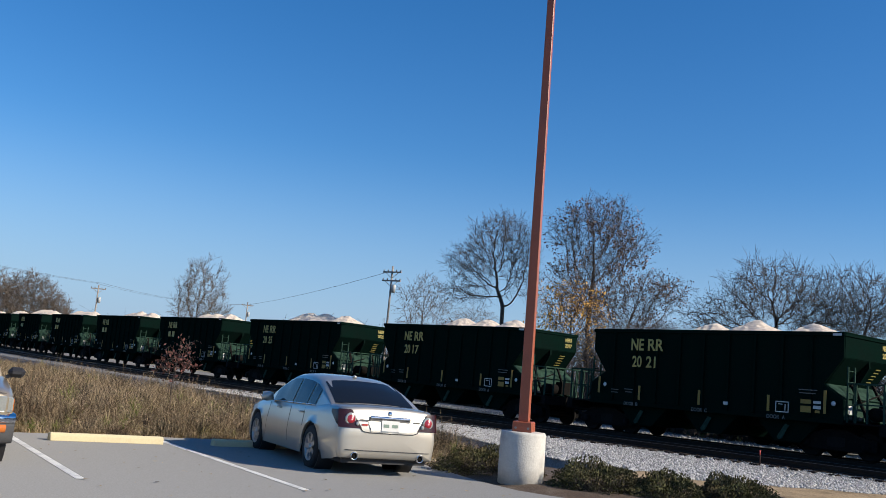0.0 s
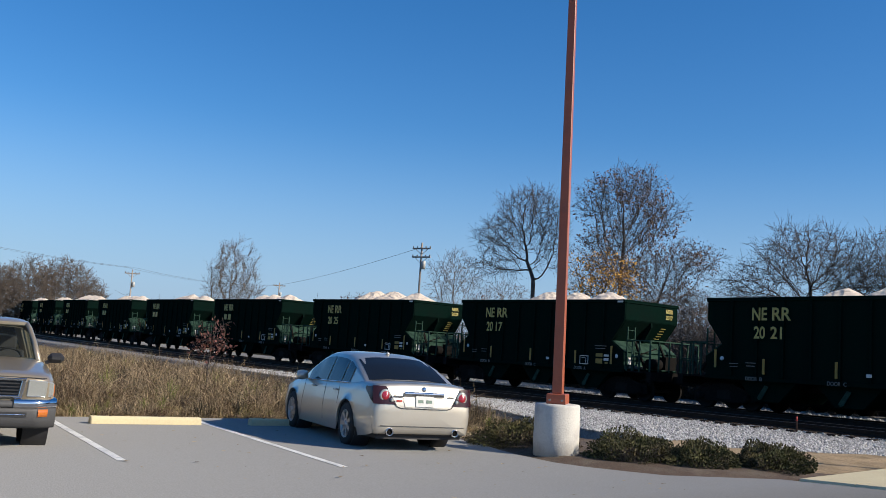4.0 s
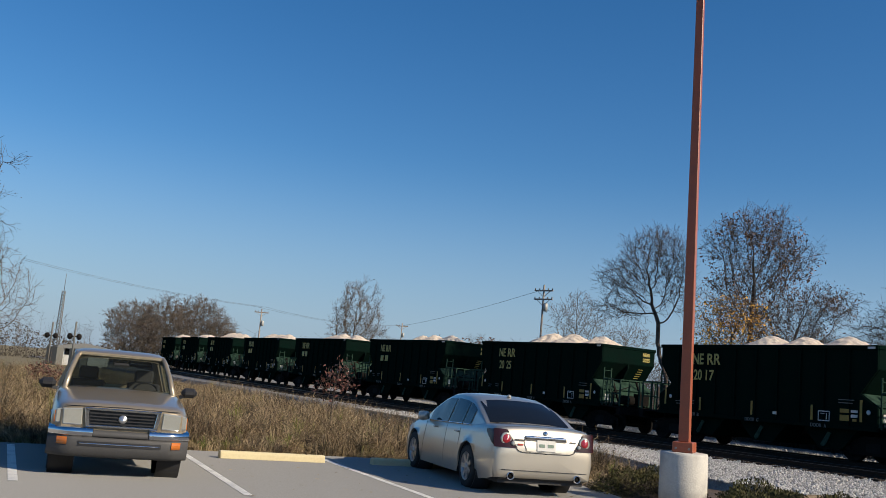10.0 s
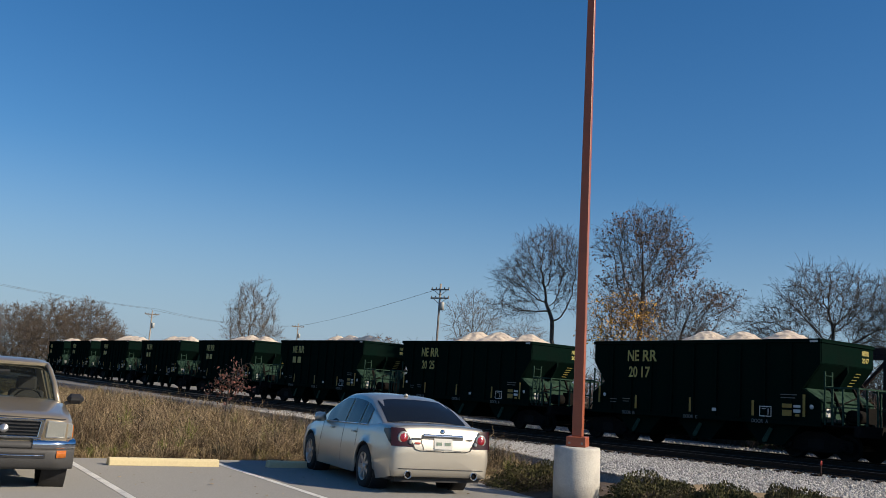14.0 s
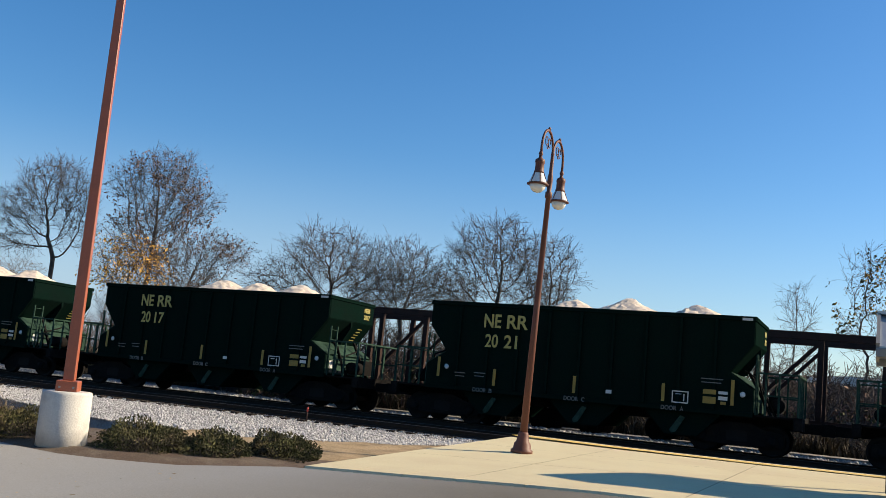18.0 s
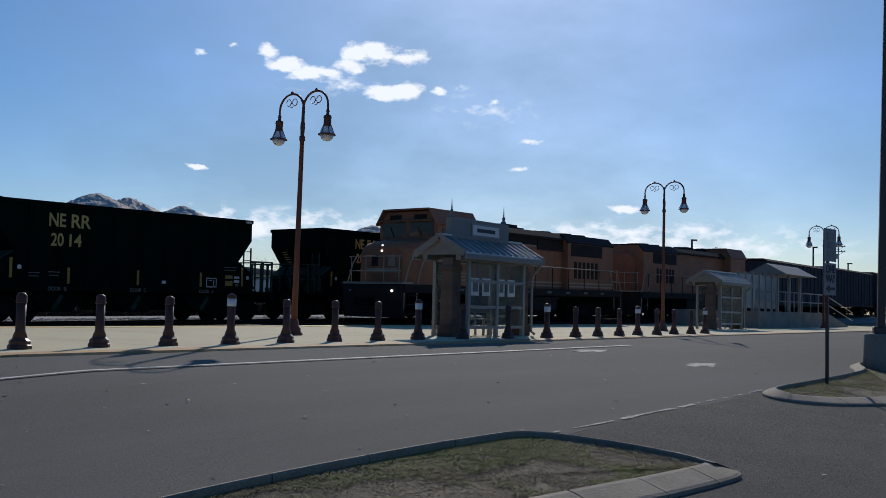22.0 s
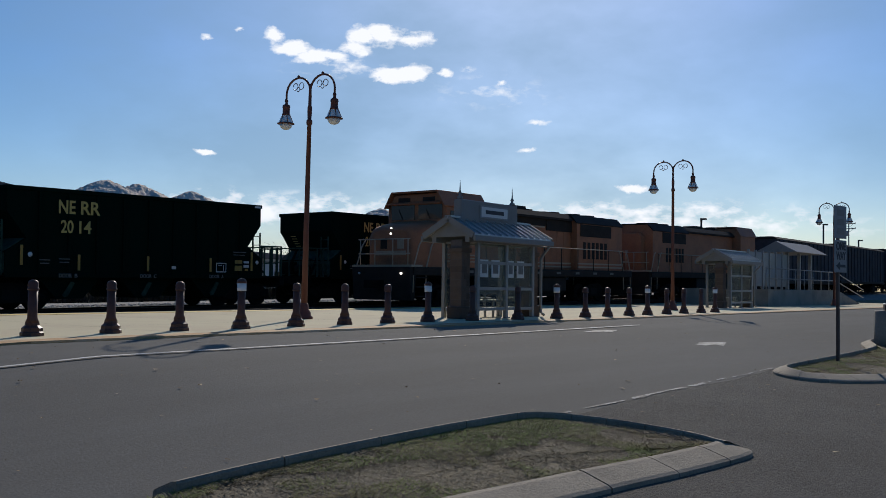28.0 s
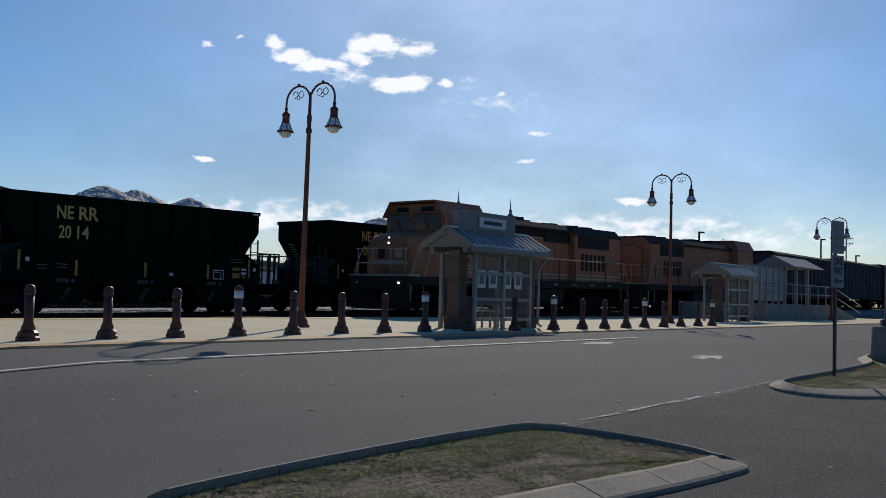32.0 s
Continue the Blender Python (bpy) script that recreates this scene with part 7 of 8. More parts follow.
feather(2500, 104)
tree("sapling", "small sapling with dull red leaves among the weeds", 65.87, 25.5, [(0, 1.25, 0.55, 0.5), (0.1, 1.75, 0.2, 0.25)], 91, [("leaf_red", 0.75, 0.05, 0.1, 1.0)], "sapling", fork=0.4, step=0.12, marks=90, sprays=2, twig=0.25, tip=0.004)
tree("sapling", "small sapling with dull red leaves among the weeds", 81.9, 40, [(0, 0.6, 0.7, 0.4)], 92, [("leaf_red", 0.8, 0.06, 0.1, 1.0)], "sapling", fork=0.2, step=0.12, marks=90, sprays=2, twig=0.25, tip=0.004)


def shrub(x, y, rx, ry, h, seed):
    s = thing("shrub", "low dark green shrub in a mulch bed", "shrub", (x, y, z_ground(x, y) + 0.05), seed * 40, group="shrubs round the mast")
    r = rng(seed)
    n = 11000
    a = r.normal(size=(n, 3))
    a /= np.linalg.norm(a, axis=1, keepdims=True)
    a[:, 2] = np.abs(a[:, 2])
    k = np.array([noise.noise((p[0] * 2.2 + seed, p[1] * 2.2, p[2] * 2.2)) for p in a])
    at = a * (r.uniform(0.6, 1.0, n) ** 0.5 * (1 + 0.35 * k))[:, None] * [rx, ry, h]
    v, f = leaf_cards(at, 0.021, seed)
    raw_mesh("foliage", v, f, "shrub", kind="").parent = s
    tips = at[:500]
    v, f = tubes(tips * [0.15, 0.15, 0.0], tips, np.full(500, 0.006), np.full(500, 0.003), 3)
    tagged(raw_mesh("stem_tangle", v, f, "twig", kind=""), kind="stuff").parent = s
    return s


shrub(-12.15, 11.35, 0.95, 0.66, 0.56, 1), shrub(-10.15, 11.75, 0.82, 0.66, 0.55, 2), shrub(-9.4, 12.5, 0.76, 0.62, 0.53, 3), shrub(-8.85, 13.5, 0.74, 0.6, 0.5, 4)


def bed():
    g, rows = Geo(), []
    for x in np.arange(-13.6, -7.6, 0.3):
        lo, hi = lot_y(x) + 0.01, float(np.interp(x, [-13.6, -11, -9.5, -8, -7.6], [13.8, 14.6, 15.4, 16.8, 17.2]))
        rows.append([(x, lo + (hi - lo) * t, 0.035 + 0.05 * math.sin(math.pi * min(1, t * 1.6)) * (1 if t < 0.62 else 0.4) + 0.03 * noise.noise((x * 2, t * 7, 0))) for t in np.linspace(0, 1, 10)])
    for r_ in rows:
        r_[0] = (r_[0][0], r_[0][1], -0.03)
    g.grid(rows)
    return tagged(part("mulch_bed", g, "mulch"), "dark mulch bed under the shrubs", "planting bed", kind="structure")


bed()


def dirt_verge():
    """Bare tan earth between the planting, the ballast and the platform."""
    g, rows = Geo(), []
    for x in np.arange(-12.2, -7.0, 0.2):
        lo, hi = max(12.7, lot_y(x) + 0.5), ballast_edge(x) + 0.35
        rows.append([(x, lo + (hi - lo) * t, 0.06 + 0.055 * t + 0.035 * noise.noise((x * 1.7, t * 6, 4)) + 0.02 * noise.noise((x * 6, t * 20, 4)) - (0.12 if t in (0.0, 1.0) else 0)) for t in np.linspace(0, 1, 16)])
    g.grid(rows)
    return tagged(part("dirt_verge", g, "earth"), "bare tan earth with straw beside the platform", "ground", kind="structure")


dirt_verge()


def on_verge(r, n):
    x, t = r.uniform(-12.0, -7.2, n), r.uniform(0.02, 0.98, n)
    lo, hi = np.array([max(12.8, lot_y(v) + 0.6) for v in x]), np.array([ballast_edge(v) + 0.15 for v in x])
    return np.stack([x, lo + (hi - lo) * t], -1)


thatch(480, 20, 119, "weed_pale", "short straw on the bare earth", 0.16, 0.35, on_verge)
thatch(420, 20, 120, "weed_olive", "short dull green tufts on the bare earth", 0.14, 0.3, on_verge)


def inside(loop, r, n, cen):
    k = r.integers(0, len(loop), n)
    f = np.sqrt(r.uniform(0, 1, n))
    t = r.uniform(0, 1, n)
    a = np.array([loop[i] for i in k])
    b = np.array([loop[(i + 1) % len(loop)] for i in k])
    p = a + (b - a) * t[:, None]
    c = np.array(cen)
    return c + (p - c) * f[:, None]


def turf(name, loop, cen, n, seed, label, mat, h, bare=-0.1):
    r = rng(seed)
    xy = inside(loop, r, n, cen)
    keep = np.array([noise.noise((a * 0.9, b * 0.9, seed)) + 0.5 * noise.noise((a * 3.1, b * 3.1, seed)) > bare for a, b in xy])
    xy = xy[keep]
    n = len(xy)
    z = np.array([z_road(a, b) for a, b in xy]) + 0.075
    a = r.uniform(0, 6.3, n)
    d = np.stack([np.cos(a), np.sin(a)], -1)
    s = np.stack([-d[:, 1], d[:, 0]], -1) * 0.004
    hh = h * r.uniform(0.4, 1.3, n)
    v = np.stack([np.c_[xy - s, z], np.c_[xy + s, z], np.c_[xy + d * (hh * 1.5)[:, None], z + hh * 0.55]], 1).reshape(-1, 3)
    return raw_mesh(name, v, np.arange(3 * n).reshape(-1, 3), mat, label, "grass")


turf("grass", inner_1, cen_1, 45000, 201, "patchy short grass on the island", "grass", 0.032)
turf("dry_grass", inner_1, cen_1, 24000, 202, "withered grass on the island", "drygrass", 0.03, -0.5)
turf("grass", inner_2, cen_2, 30000, 203, "patchy short grass on the island", "grass", 0.035)
turf("dry_grass", inner_2, cen_2, 14000, 204, "withered grass on the island", "drygrass", 0.03, -0.5)


def litter(n, seed):
    r = rng(seed)
    x = np.concatenate([3 + 24 * r.uniform(0, 1, n), r.uniform(-15, -7, n // 4)])
    y = np.concatenate([r.uniform(-2, 12, n), r.uniform(4, 10, n // 4)])
    at = np.stack([x, y, [z_road(a, b) + 0.012 for a, b in zip(x, y)]], -1)
    v, f = leaf_cards(at, 0.042, seed)
    v[:, 2] = np.repeat(at[:, 2], 4) + np.abs(v[:, 2] - np.repeat(at[:, 2], 4)) * 0.35
    return raw_mesh("fallen_leaves", v, f, "weed", "scattered fallen leaves on the asphalt", "leaves")


litter(520, 301)

# ---- beyond the railway ----


def at_yaw(yaw, dist, z=None):
    a = radians(yaw)
    x, y = -math.sin(a) * dist, math.cos(a) * dist
    return (x, y, z_ground(x, y) if z is None else z)


def warehouse():
    w = thing("warehouse", "long tan metal-clad warehouse with a dark roof", "building", (0, 62, -0.2))
    wall = Geo().prism([(10.5, 0), (40, 0), (40, 6.6), (27, 8.45), (10.5, 8.45)], 0, 22, "y")
    part("wall", wall, "barn", w)
    part("roof", Geo().prism([(9.7, 8.45), (27, 8.45), (41, 6.5), (41, 6.75), (27, 8.85), (9.7, 8.8)], -0.7, 23, "y"), "barnroof", w)
    for i in range(24):
        part("cladding_rib", Geo().span((10.9 + i * 1.2, -0.05, 0), (10.98 + i * 1.2, 0, 7.0)), "barn", w)
    part("canopy", Geo().span((24.5, -2.2, 3.4), (29.5, -0.05, 4.4)), "barn", w, "tan canopy over a loading door")
    part("loading_door", Geo().span((25, -0.08, 0.2), (29, -0.02, 3.3)), "window", w)
    for i in range(4):
        part("window", Geo().span((18 + i * 1.7, -0.08, 2.0), (19.4 + i * 1.7, -0.02, 3.2)), "window", w)
    return w


warehouse()


def shed(name, label, at, size, rz=0, mat="barn", roof="barnroof"):
    s = thing(name, label, "building", at, rz)
    x, y, z = size
    part("wall", Geo().span((-x / 2, -y / 2, 0), (x / 2, y / 2, z)), mat, s)
    part("roof", Geo().prism([(-x / 2 - 0.4, z), (x / 2 + 0.4, z), (x / 2 + 0.4, z + 0.3), (0, z + 0.75), (-x / 2 - 0.4, z + 0.3)], -y / 2 - 0.4, y / 2 + 0.4, "y"), roof, s)
    part("door", Geo().span((-0.5, -y / 2 - 0.06, 0), (0.5, -y / 2 - 0.01, 2.1)), "window", s)
    for k in (-0.3, 0.3):
        part("window", Geo().span((k * x - 0.6, -y / 2 - 0.06, 1.2), (k * x + 0.6, -y / 2 - 0.01, 2.2)), "window", s)
    return s


shed("long_building", "low grey building with a pale roof edge behind the scrub", at_yaw(0.5, 78), (13, 8, 4.2), 0, "barnroof", "white")
shed("long_building", "long pale building with dark windows beyond the tracks", at_yaw(-35, 85), (46, 10, 3.4), 20, "white", "barnroof")
shed("shed", "small white shed by the level crossing", at_yaw(80.0, 120), (5, 4, 1.9), 75, "white", "steel")


def utility_pole(yaw, dist, h, arms=1, rz=0):
    u = thing("utility_pole", "weathered wooden utility pole with cross-arms", "utility pole", at_yaw(yaw, dist), rz, group="utility poles")
    part("mast", Geo().tube([(0, 0, -0.5), (0, 0, h)], [0.095, 0.065], 8), "wood_pole", u)
    for k in range(arms):
        arm = part("crossarm", Geo().span((-0.75, -0.045, h - 0.46 - 0.6 * k), (0.75, 0.045, h - 0.36 - 0.6 * k)), "wood_pole", u)
        for x in (-0.7, -0.35, 0.35, 0.7):
            part("insulator", Geo().lathe([(0.03, 0), (0.045, 0.05), (0.03, 0.11), (0.0, 0.13)], 8, (x, 0, h - 0.36 - 0.6 * k)), "letterpale", arm)
        for x in (-0.5, 0.5):
            part("brace", Geo().bar((x, 0, h - 0.46 - 0.6 * k), (0, 0, h - 0.85 - 0.6 * k), 0.03), "wood_pole", arm)
    part("transformer", Geo().lathe([(0.0, h - 1.85), (0.15, h - 1.85), (0.15, h - 1.3), (0.0, h - 1.25)], 12, (0.22, 0, 0)), "insulator", u)
    return u


utility_pole(53.96, 66, 9.2, 2, 20)
utility_pole(70.6, 105, 7.95, 1, 60)
utility_pole(62.25, 125, 9.0, 1, 60)
utility_pole(-75.2, 120, 9.0, 2, 100)


def wires(a, b, za, zb, off, sag):
    pa, pb = Vector(at_yaw(*a, za)), Vector(at_yaw(*b, zb))
    s = (pb - pa).cross(Vector((0, 0, 1))).normalized()
    w = thing("power_line", "thin overhead power lines between poles", "power line")
    for o in off:
        part("wire", Geo().tube([pa.lerp(pb, t) + s * o - Vector((0, 0, sag * 4 * t * (1 - t))) for t in np.linspace(0, 1, 13)], 0.013, 4), "wire", w)
    return w


wires((84, 95), (70.65, 105), 9.4, 8.0, (-0.6, 0.6), 0.4)
wires((70.65, 105), (62.2, 125), 8.0, 8.6, (-0.6, 0.6), 0.6)
wires((62.2, 125), (54.0, 66), 8.6, 8.6, (0.0,), 0.25)


def lattice_tower():
    t = thing("lattice_tower", "slim pale lattice radio tower", "tower", at_yaw(81.58, 150))
    h = 10.2
    for k in range(3):
        a = 2 * math.pi * k / 3
        part("leg", Geo().tube([(0.45 * math.cos(a), 0.45 * math.sin(a), -0.5), (0.25 * math.cos(a), 0.25 * math.sin(a), h)], 0.06, 5), "letterpale", t)
    g = Geo()
    for i in range(22):
        z0, z1 = i * h / 22, (i + 1) * h / 22
        for k in range(3):
            a, b = 2 * math.pi * k / 3, 2 * math.pi * (k + 1) / 3
            w0, w1 = 0.45 - 0.2 * z0 / h, 0.45 - 0.2 * z1 / h
            g.bar((w0 * math.cos(a), w0 * math.sin(a), z0), (w1 * math.cos(b), w1 * math.sin(b), z1), 0.05)
    tagged(part("lacing", g, "letterpale", t), kind="stuff")
    part("aerial", Geo().tube([(0, 0, h), (0, 0, h + 2.5)], 0.04, 5), "letterpale", t)
    return t


lattice_tower()


def crossing_signal(yaw, dist):
    c = thing("crossing_signal", "railway crossing signal with paired lamps", "signal", at_yaw(yaw, dist), 40, group="crossing signals")
    part("mast", Geo().tube([(0, 0, 0), (0, 0, 4.6)], 0.09, 8), "letterpale", c)
    part("bracket", Geo().span((-0.6, -0.04, 3.1), (0.6, 0.04, 3.2)), "loco_dark", c)
    for x in (-0.55, 0.55):
        part("lamp_hood", Geo().lathe([(0.0, -0.05), (0.3, -0.05), (0.3, 0.05), (0.0, 0.05)], 14, (x, 0, 3.15), "y"), "loco_dark", c)
    part("control_box", Geo().span((-0.7, 0.4, 0), (0.7, 1.4, 2.0)), "letterpale", c)
    return c


crossing_signal(80.7, 100), crossing_signal(81.9, 112)


def distant_car(yaw, dist):
    c = thing("passenger_car", "white car waiting by the level crossing", "car", at_yaw(yaw, dist), yaw + 20)
    shell = Geo()
    shell.grid([[(x, y * w, z) for y, z in ((-0.85, 0.3), (-0.88, 0.6), (-0.8, t), (0.8, t), (0.88, 0.6), (0.85, 0.3))] for x, w, t in ((-2.2, 0.85, 0.7), (-2.0, 0.97, 0.9), (-0.9, 1.0, 0.98), (1.0, 1.0, 0.98), (1.9, 0.97, 0.9), (2.2, 0.85, 0.65))])
    part("body", shell, "white", c)
    cab = Geo()
    cab.grid([[(x, y * w, z) for y, z in ((-1, 0.95), (-0.82, t), (0.82, t), (1, 0.95))] for x, w, t in ((-1.3, 0.75, 0.97), (-0.7, 0.75, 1.4), (0.5, 0.75, 1.42), (1.2, 0.75, 0.97))])
    part("cabin", cab, "window", c)
    part("roof", Geo().span((-0.75, -0.62, 1.4), (0.55, 0.62, 1.45)), "white", c, bevel=0.02)
    for x in (-1.35, 1.35):
        for y in (-0.78, 0.78):
            part("wheel", Geo().lathe([(0.1, -0.1), (0.32, -0.1), (0.32, 0.1), (0.1, 0.1)], 14, (x, y, 0.32), "y"), "tyre", c)
    return c


distant_car(81.0, 125)


def yard_light(yaw, dist, z, flood=False):
    x, y, g = at_yaw(yaw, dist)
    l_ = thing("yard_light", "tall thin yard light" + (" with a bank of floodlights" if flood else ""), "yard light", (x, y, g), yaw, group="yard lights")
    part("mast", Geo().tube([(0, 0, 0), (0, 0, z - g)], 0.08, 6), "pole_dark", l_)
    if flood:
        part("crossbar", Geo().span((-1.3, -0.05, z - g - 0.05), (1.3, 0.05, z - g + 0.05)), "pole_dark", l_)
        for k in (-1.2, -0.7, 0.7, 1.2):
            part("floodlight", Geo().lathe([(0.1, 0), (0.26, 0.3), (0.24, 0.36), (0.0, 0.36)], 10, (k, 0, z - g - 0.1)), "letterpale", l_)
    else:
        part("head", Geo().span((-0.08, -0.15, z - g), (0.4, 0.15, z - g + 0.12)), "pole_dark", l_)
    return l_


yard_light(-24.6, 95, 12.2, True), yard_light(-67.3, 75, 6.8), yard_light(-73.9, 95, 7.6), yard_light(-75.7, 105, 6.6)


def ramp_platform():
    """The raised end of the platform, with its ramp walls, railings and a canopy."""
    x0, x1, y = 47.0, 59.0, 16.2
    z = z_deck(50, 16)
    p = thing("raised_platform", "raised concrete boarding platform with railings and a canopy", "platform", (0, 0, z))
    part("wall", Geo().prism([(x0, -0.2), (x1 + 6, -0.2), (x1, 0.85), (x0, 0.85)], y, y + 4.5, "y"), "dark_concrete", p)
    for x in np.arange(x0, x1, 1.5):
        part("rail_post", Geo().tube([(x, y + 0.1, 0.85), (x, y + 0.1, 1.9)], 0.03, 6), "steel", p)
    for zz in (1.9, 1.4):
        part("hand_rail", Geo().tube([(x0, y + 0.1, zz), (x1, y + 0.1, zz), (x1 + 6, y + 0.1, zz - 1.0)], 0.03, 6), "steel", p)
    for x in (53.2, 55.2, 57.2):
        part("canopy_post", Geo().span((x - 0.08, y + 1.0, 0.85), (x + 0.08, y + 1.16, 2.9)), "steel", p)
    part("canopy", Geo().prism([(y + 0.3, 2.9), (y + 2.6, 2.9), (y + 1.45, 3.5)], 52.4, 58.0, "x"), "fascia", p)
    for i in range(6):
        xx = 47.2 + i * 1.0
        pn = part("wind_screen", Geo().span((xx, y + 1.05, 1.0), (xx + 0.92, y + 1.07, 2.75)), "frosted", p, "pale weathered wind screen")
        pn.visible_shadow = False
        part("screen_post", Geo().span((xx - 0.04, y + 1.0, 0.85), (xx + 0.04, y + 1.12, 2.85)), "steel", p)
    part("end_wall", Geo().prism([(62.5, -0.1), (67.5, -0.1), (67.5, 1.5), (66.5, 1.5), (62.5, 0.3)], y - 2.4, y - 2.1, "y"), "dark_concrete", p)
    return p


ramp_platform()
part_post = thing("track_marker", "short red and white marker post beside the rail", "marker post", (-14.3, 22.9, ballast_top(-14) - 0.12))
part("post", Geo().tube([(0, 0, 0), (0, 0, 0.38)], 0.022, 6), "rust", part_post)
part("band", Geo().tube([(0, 0, 0.38), (0, 0, 0.5)], 0.024, 6), "redm", part_post)

# ---- parked cars ----


def interp(x, pts):
    return float(np.interp(x, [p[0] for p in pts], [p[1] for p in pts]))


def road_wheel(parent, x, y, r, w, spokes, rim_mat, out):
    """A wheel: tyre, rim, spokes; out is the side that shows (-1 or 1)."""
    whl = new("wheel")
    whl.parent = parent
    whl.matrix_basis = pose(x, y, r)
    part("tyre", Geo().lathe([(r * 0.66, -w / 2), (r * 0.9, -w / 2), (r * 0.98, -w * 0.38), (r, -w * 0.2), (r, w * 0.2), (r * 0.98, w * 0.38), (r * 0.9, w / 2), (r * 0.66, w / 2)], 28, (0, 0, 0), "y", caps=False), "tyre", whl)
    o = out * w / 2
    rim = Geo()
    rim.lathe([(r * 0.58, o - out * 0.09), (r * 0.6, o - out * 0.02), (r * 0.67, o), (r * 0.68, o - out * 0.02), (r * 0.66, o - out * 0.12)], 28, (0, 0, 0), "y", caps=False)
    part("rim", rim, rim_mat, whl)
    part("hub_well", Geo().lathe([(0.0, o - out * 0.1), (r * 0.6, o - out * 0.1), (r * 0.6, o - out * 0.13), (0.0, o - out * 0.13)], 20, (0, 0, 0), "y"), "black_plastic", whl)
    for k in range(spokes):
        a = 2 * math.pi * k / spokes
        part("spoke", Geo().bar((r * 0.08 * math.cos(a), o - out * 0.03, r * 0.08 * math.sin(a)), (r * 0.63 * math.cos(a), o - out * 0.03, r * 0.63 * math.sin(a)), 0.03, r * 0.2), rim_mat, whl)
    part("hub_cap", Geo().lathe([(0.0, o - out * 0.05), (r * 0.16, o - out * 0.045), (r * 0.15, o - out * 0.01), (0.0, o - out * 0.005)], 14, (0, 0, 0), "y"), rim_mat, whl)
    return whl


def sedan(at, rz):
    car = thing("sedan_car", "champagne silver four-door sedan parked at a wheel stop", "car", at, rz)
    half = [(-1.105, 0.3), (-1.1, 0.45), (-1.085, 0.58), (-1.07, 0.66), (-1.05, 0.73), (-1.0, 0.81), (-0.9, 0.85), (-0.7, 0.878), (-0.3, 0.893), (0.5, 0.9), (2.2, 0.9), (2.9, 0.885), (3.3, 0.85), (3.55, 0.77), (3.7, 0.66), (3.76, 0.5)]
    top = [(-1.105, 0.56), (-1.1, 0.6), (-1.085, 0.64), (-1.07, 0.67), (-1.045, 0.76), (-1.0, 0.99), (-0.96, 1.04), (-0.8, 1.06), (-0.45, 1.06), (0.0, 1.0), (1.5, 0.97), (2.4, 0.965), (2.9, 0.91), (3.3, 0.82), (3.6, 0.7), (3.72, 0.6), (3.76, 0.5)]
    belt = [(-1.105, 0.545), (-1.1, 0.58), (-1.085, 0.61), (-1.07, 0.635), (-1.045, 0.72), (-1.0, 0.92), (-0.9, 0.965), (-0.45, 0.97), (0.5, 0.945), (2.2, 0.9), (2.9, 0.82), (3.3, 0.74), (3.6, 0.64), (3.72, 0.56), (3.76, 0.47)]
    low = [(-1.105, 0.46), (-1.1, 0.42), (-1.085, 0.385), (-1.07, 0.36), (-1.0, 0.29), (-0.8, 0.24), (-0.5, 0.2), (3.2, 0.19), (3.6, 0.22), (3.76, 0.3)]
    R = 0.33

    def arch(x):
        z = 0.0
        for c in (0.0, 2.776):
            d = abs(x - c)
            if d < 0.385:
                z = max(z, R + math.sqrt(0.385 ** 2 - d * d))
        return z

    def section(x):
        w, t, b = interp(x, half), interp(x, top), interp(x, belt)
        lo = max(interp(x, low), arch(x) - 0.0)
        pts = [(0, t), (0.45 * w, t - 0.006), (0.74 * w, t - 0.022), (0.88 * w, (t + b) / 2 + 0.006), (0.945 * w, b)]
        for f, k in ((0.85, 0.965), (0.65, 0.985), (0.45, 1.0), (0.3, 0.995), (0.14, 0.98), (0.0, 0.955)):
            base = interp(x, low)
            z = base + (b - base) * f
            pts.append((k * w, max(z, lo)))
        return pts

    def y_at(x, z):
        p = section(x)[3:]
        return float(np.interp(-z, [-q[1] for q in p], [q[0] for q in p]))

    def rear_x(y, z):
        k = min(0.999, max(abs(y) / 0.83, abs(z - 0.66) / 0.385))
        return -0.958 - 0.13 * (1 - k ** 5) ** 0.2 + 0.2 * max(0.0, z - 0.7)

    xs = sorted(set([-0.95, -0.9, -0.8, -0.65, -0.5] + [c + 0.385 * math.sin(a) for c in (0.0, 2.776) for a in np.linspace(-1.57, 1.57, 17)] + list(np.arange(0.45, 2.4, 0.16)) + [3.2, 3.3, 3.4, 3.5, 3.6, 3.66, 3.72, 3.75, 3.76]))
    shell, rows = Geo(), []
    for x in xs:
        s = section(x)
        rows.append([(x, -y, z) for y, z in reversed(s)] + [(x, y, z) for y, z in s[1:]])
    shell.grid(rows)
    rim_ = rows[0] + [(-0.95, y, rows[0][0][2]) for y in (0.6, 0.35, 0.1, -0.1, -0.35, -0.6)] + rows[0][:1]
    tail = [[(-0.95 - 0.13 * (1 - k ** 5) ** 0.2 + 0.2 * max(0.0, 0.66 + (z - 0.66) * k - 0.7), y * k, 0.66 + (z - 0.66) * k) for x, y, z in rim_] for k in (1.0, 0.995, 0.98, 0.95, 0.9, 0.8, 0.6, 0.3, 0.02)]
    shell.grid(tail)
    shell.add(rows[-1], [tuple(range(len(rows[-1])))], True)
    body = part("body", shell, "silver", car)
    part("floor_pan", Geo().span((-0.95, -0.72, 0.2), (3.6, 0.72, 0.26)).span((0.42, -0.86, 0.21), (2.36, 0.86, 0.5)), "black_plastic", car)
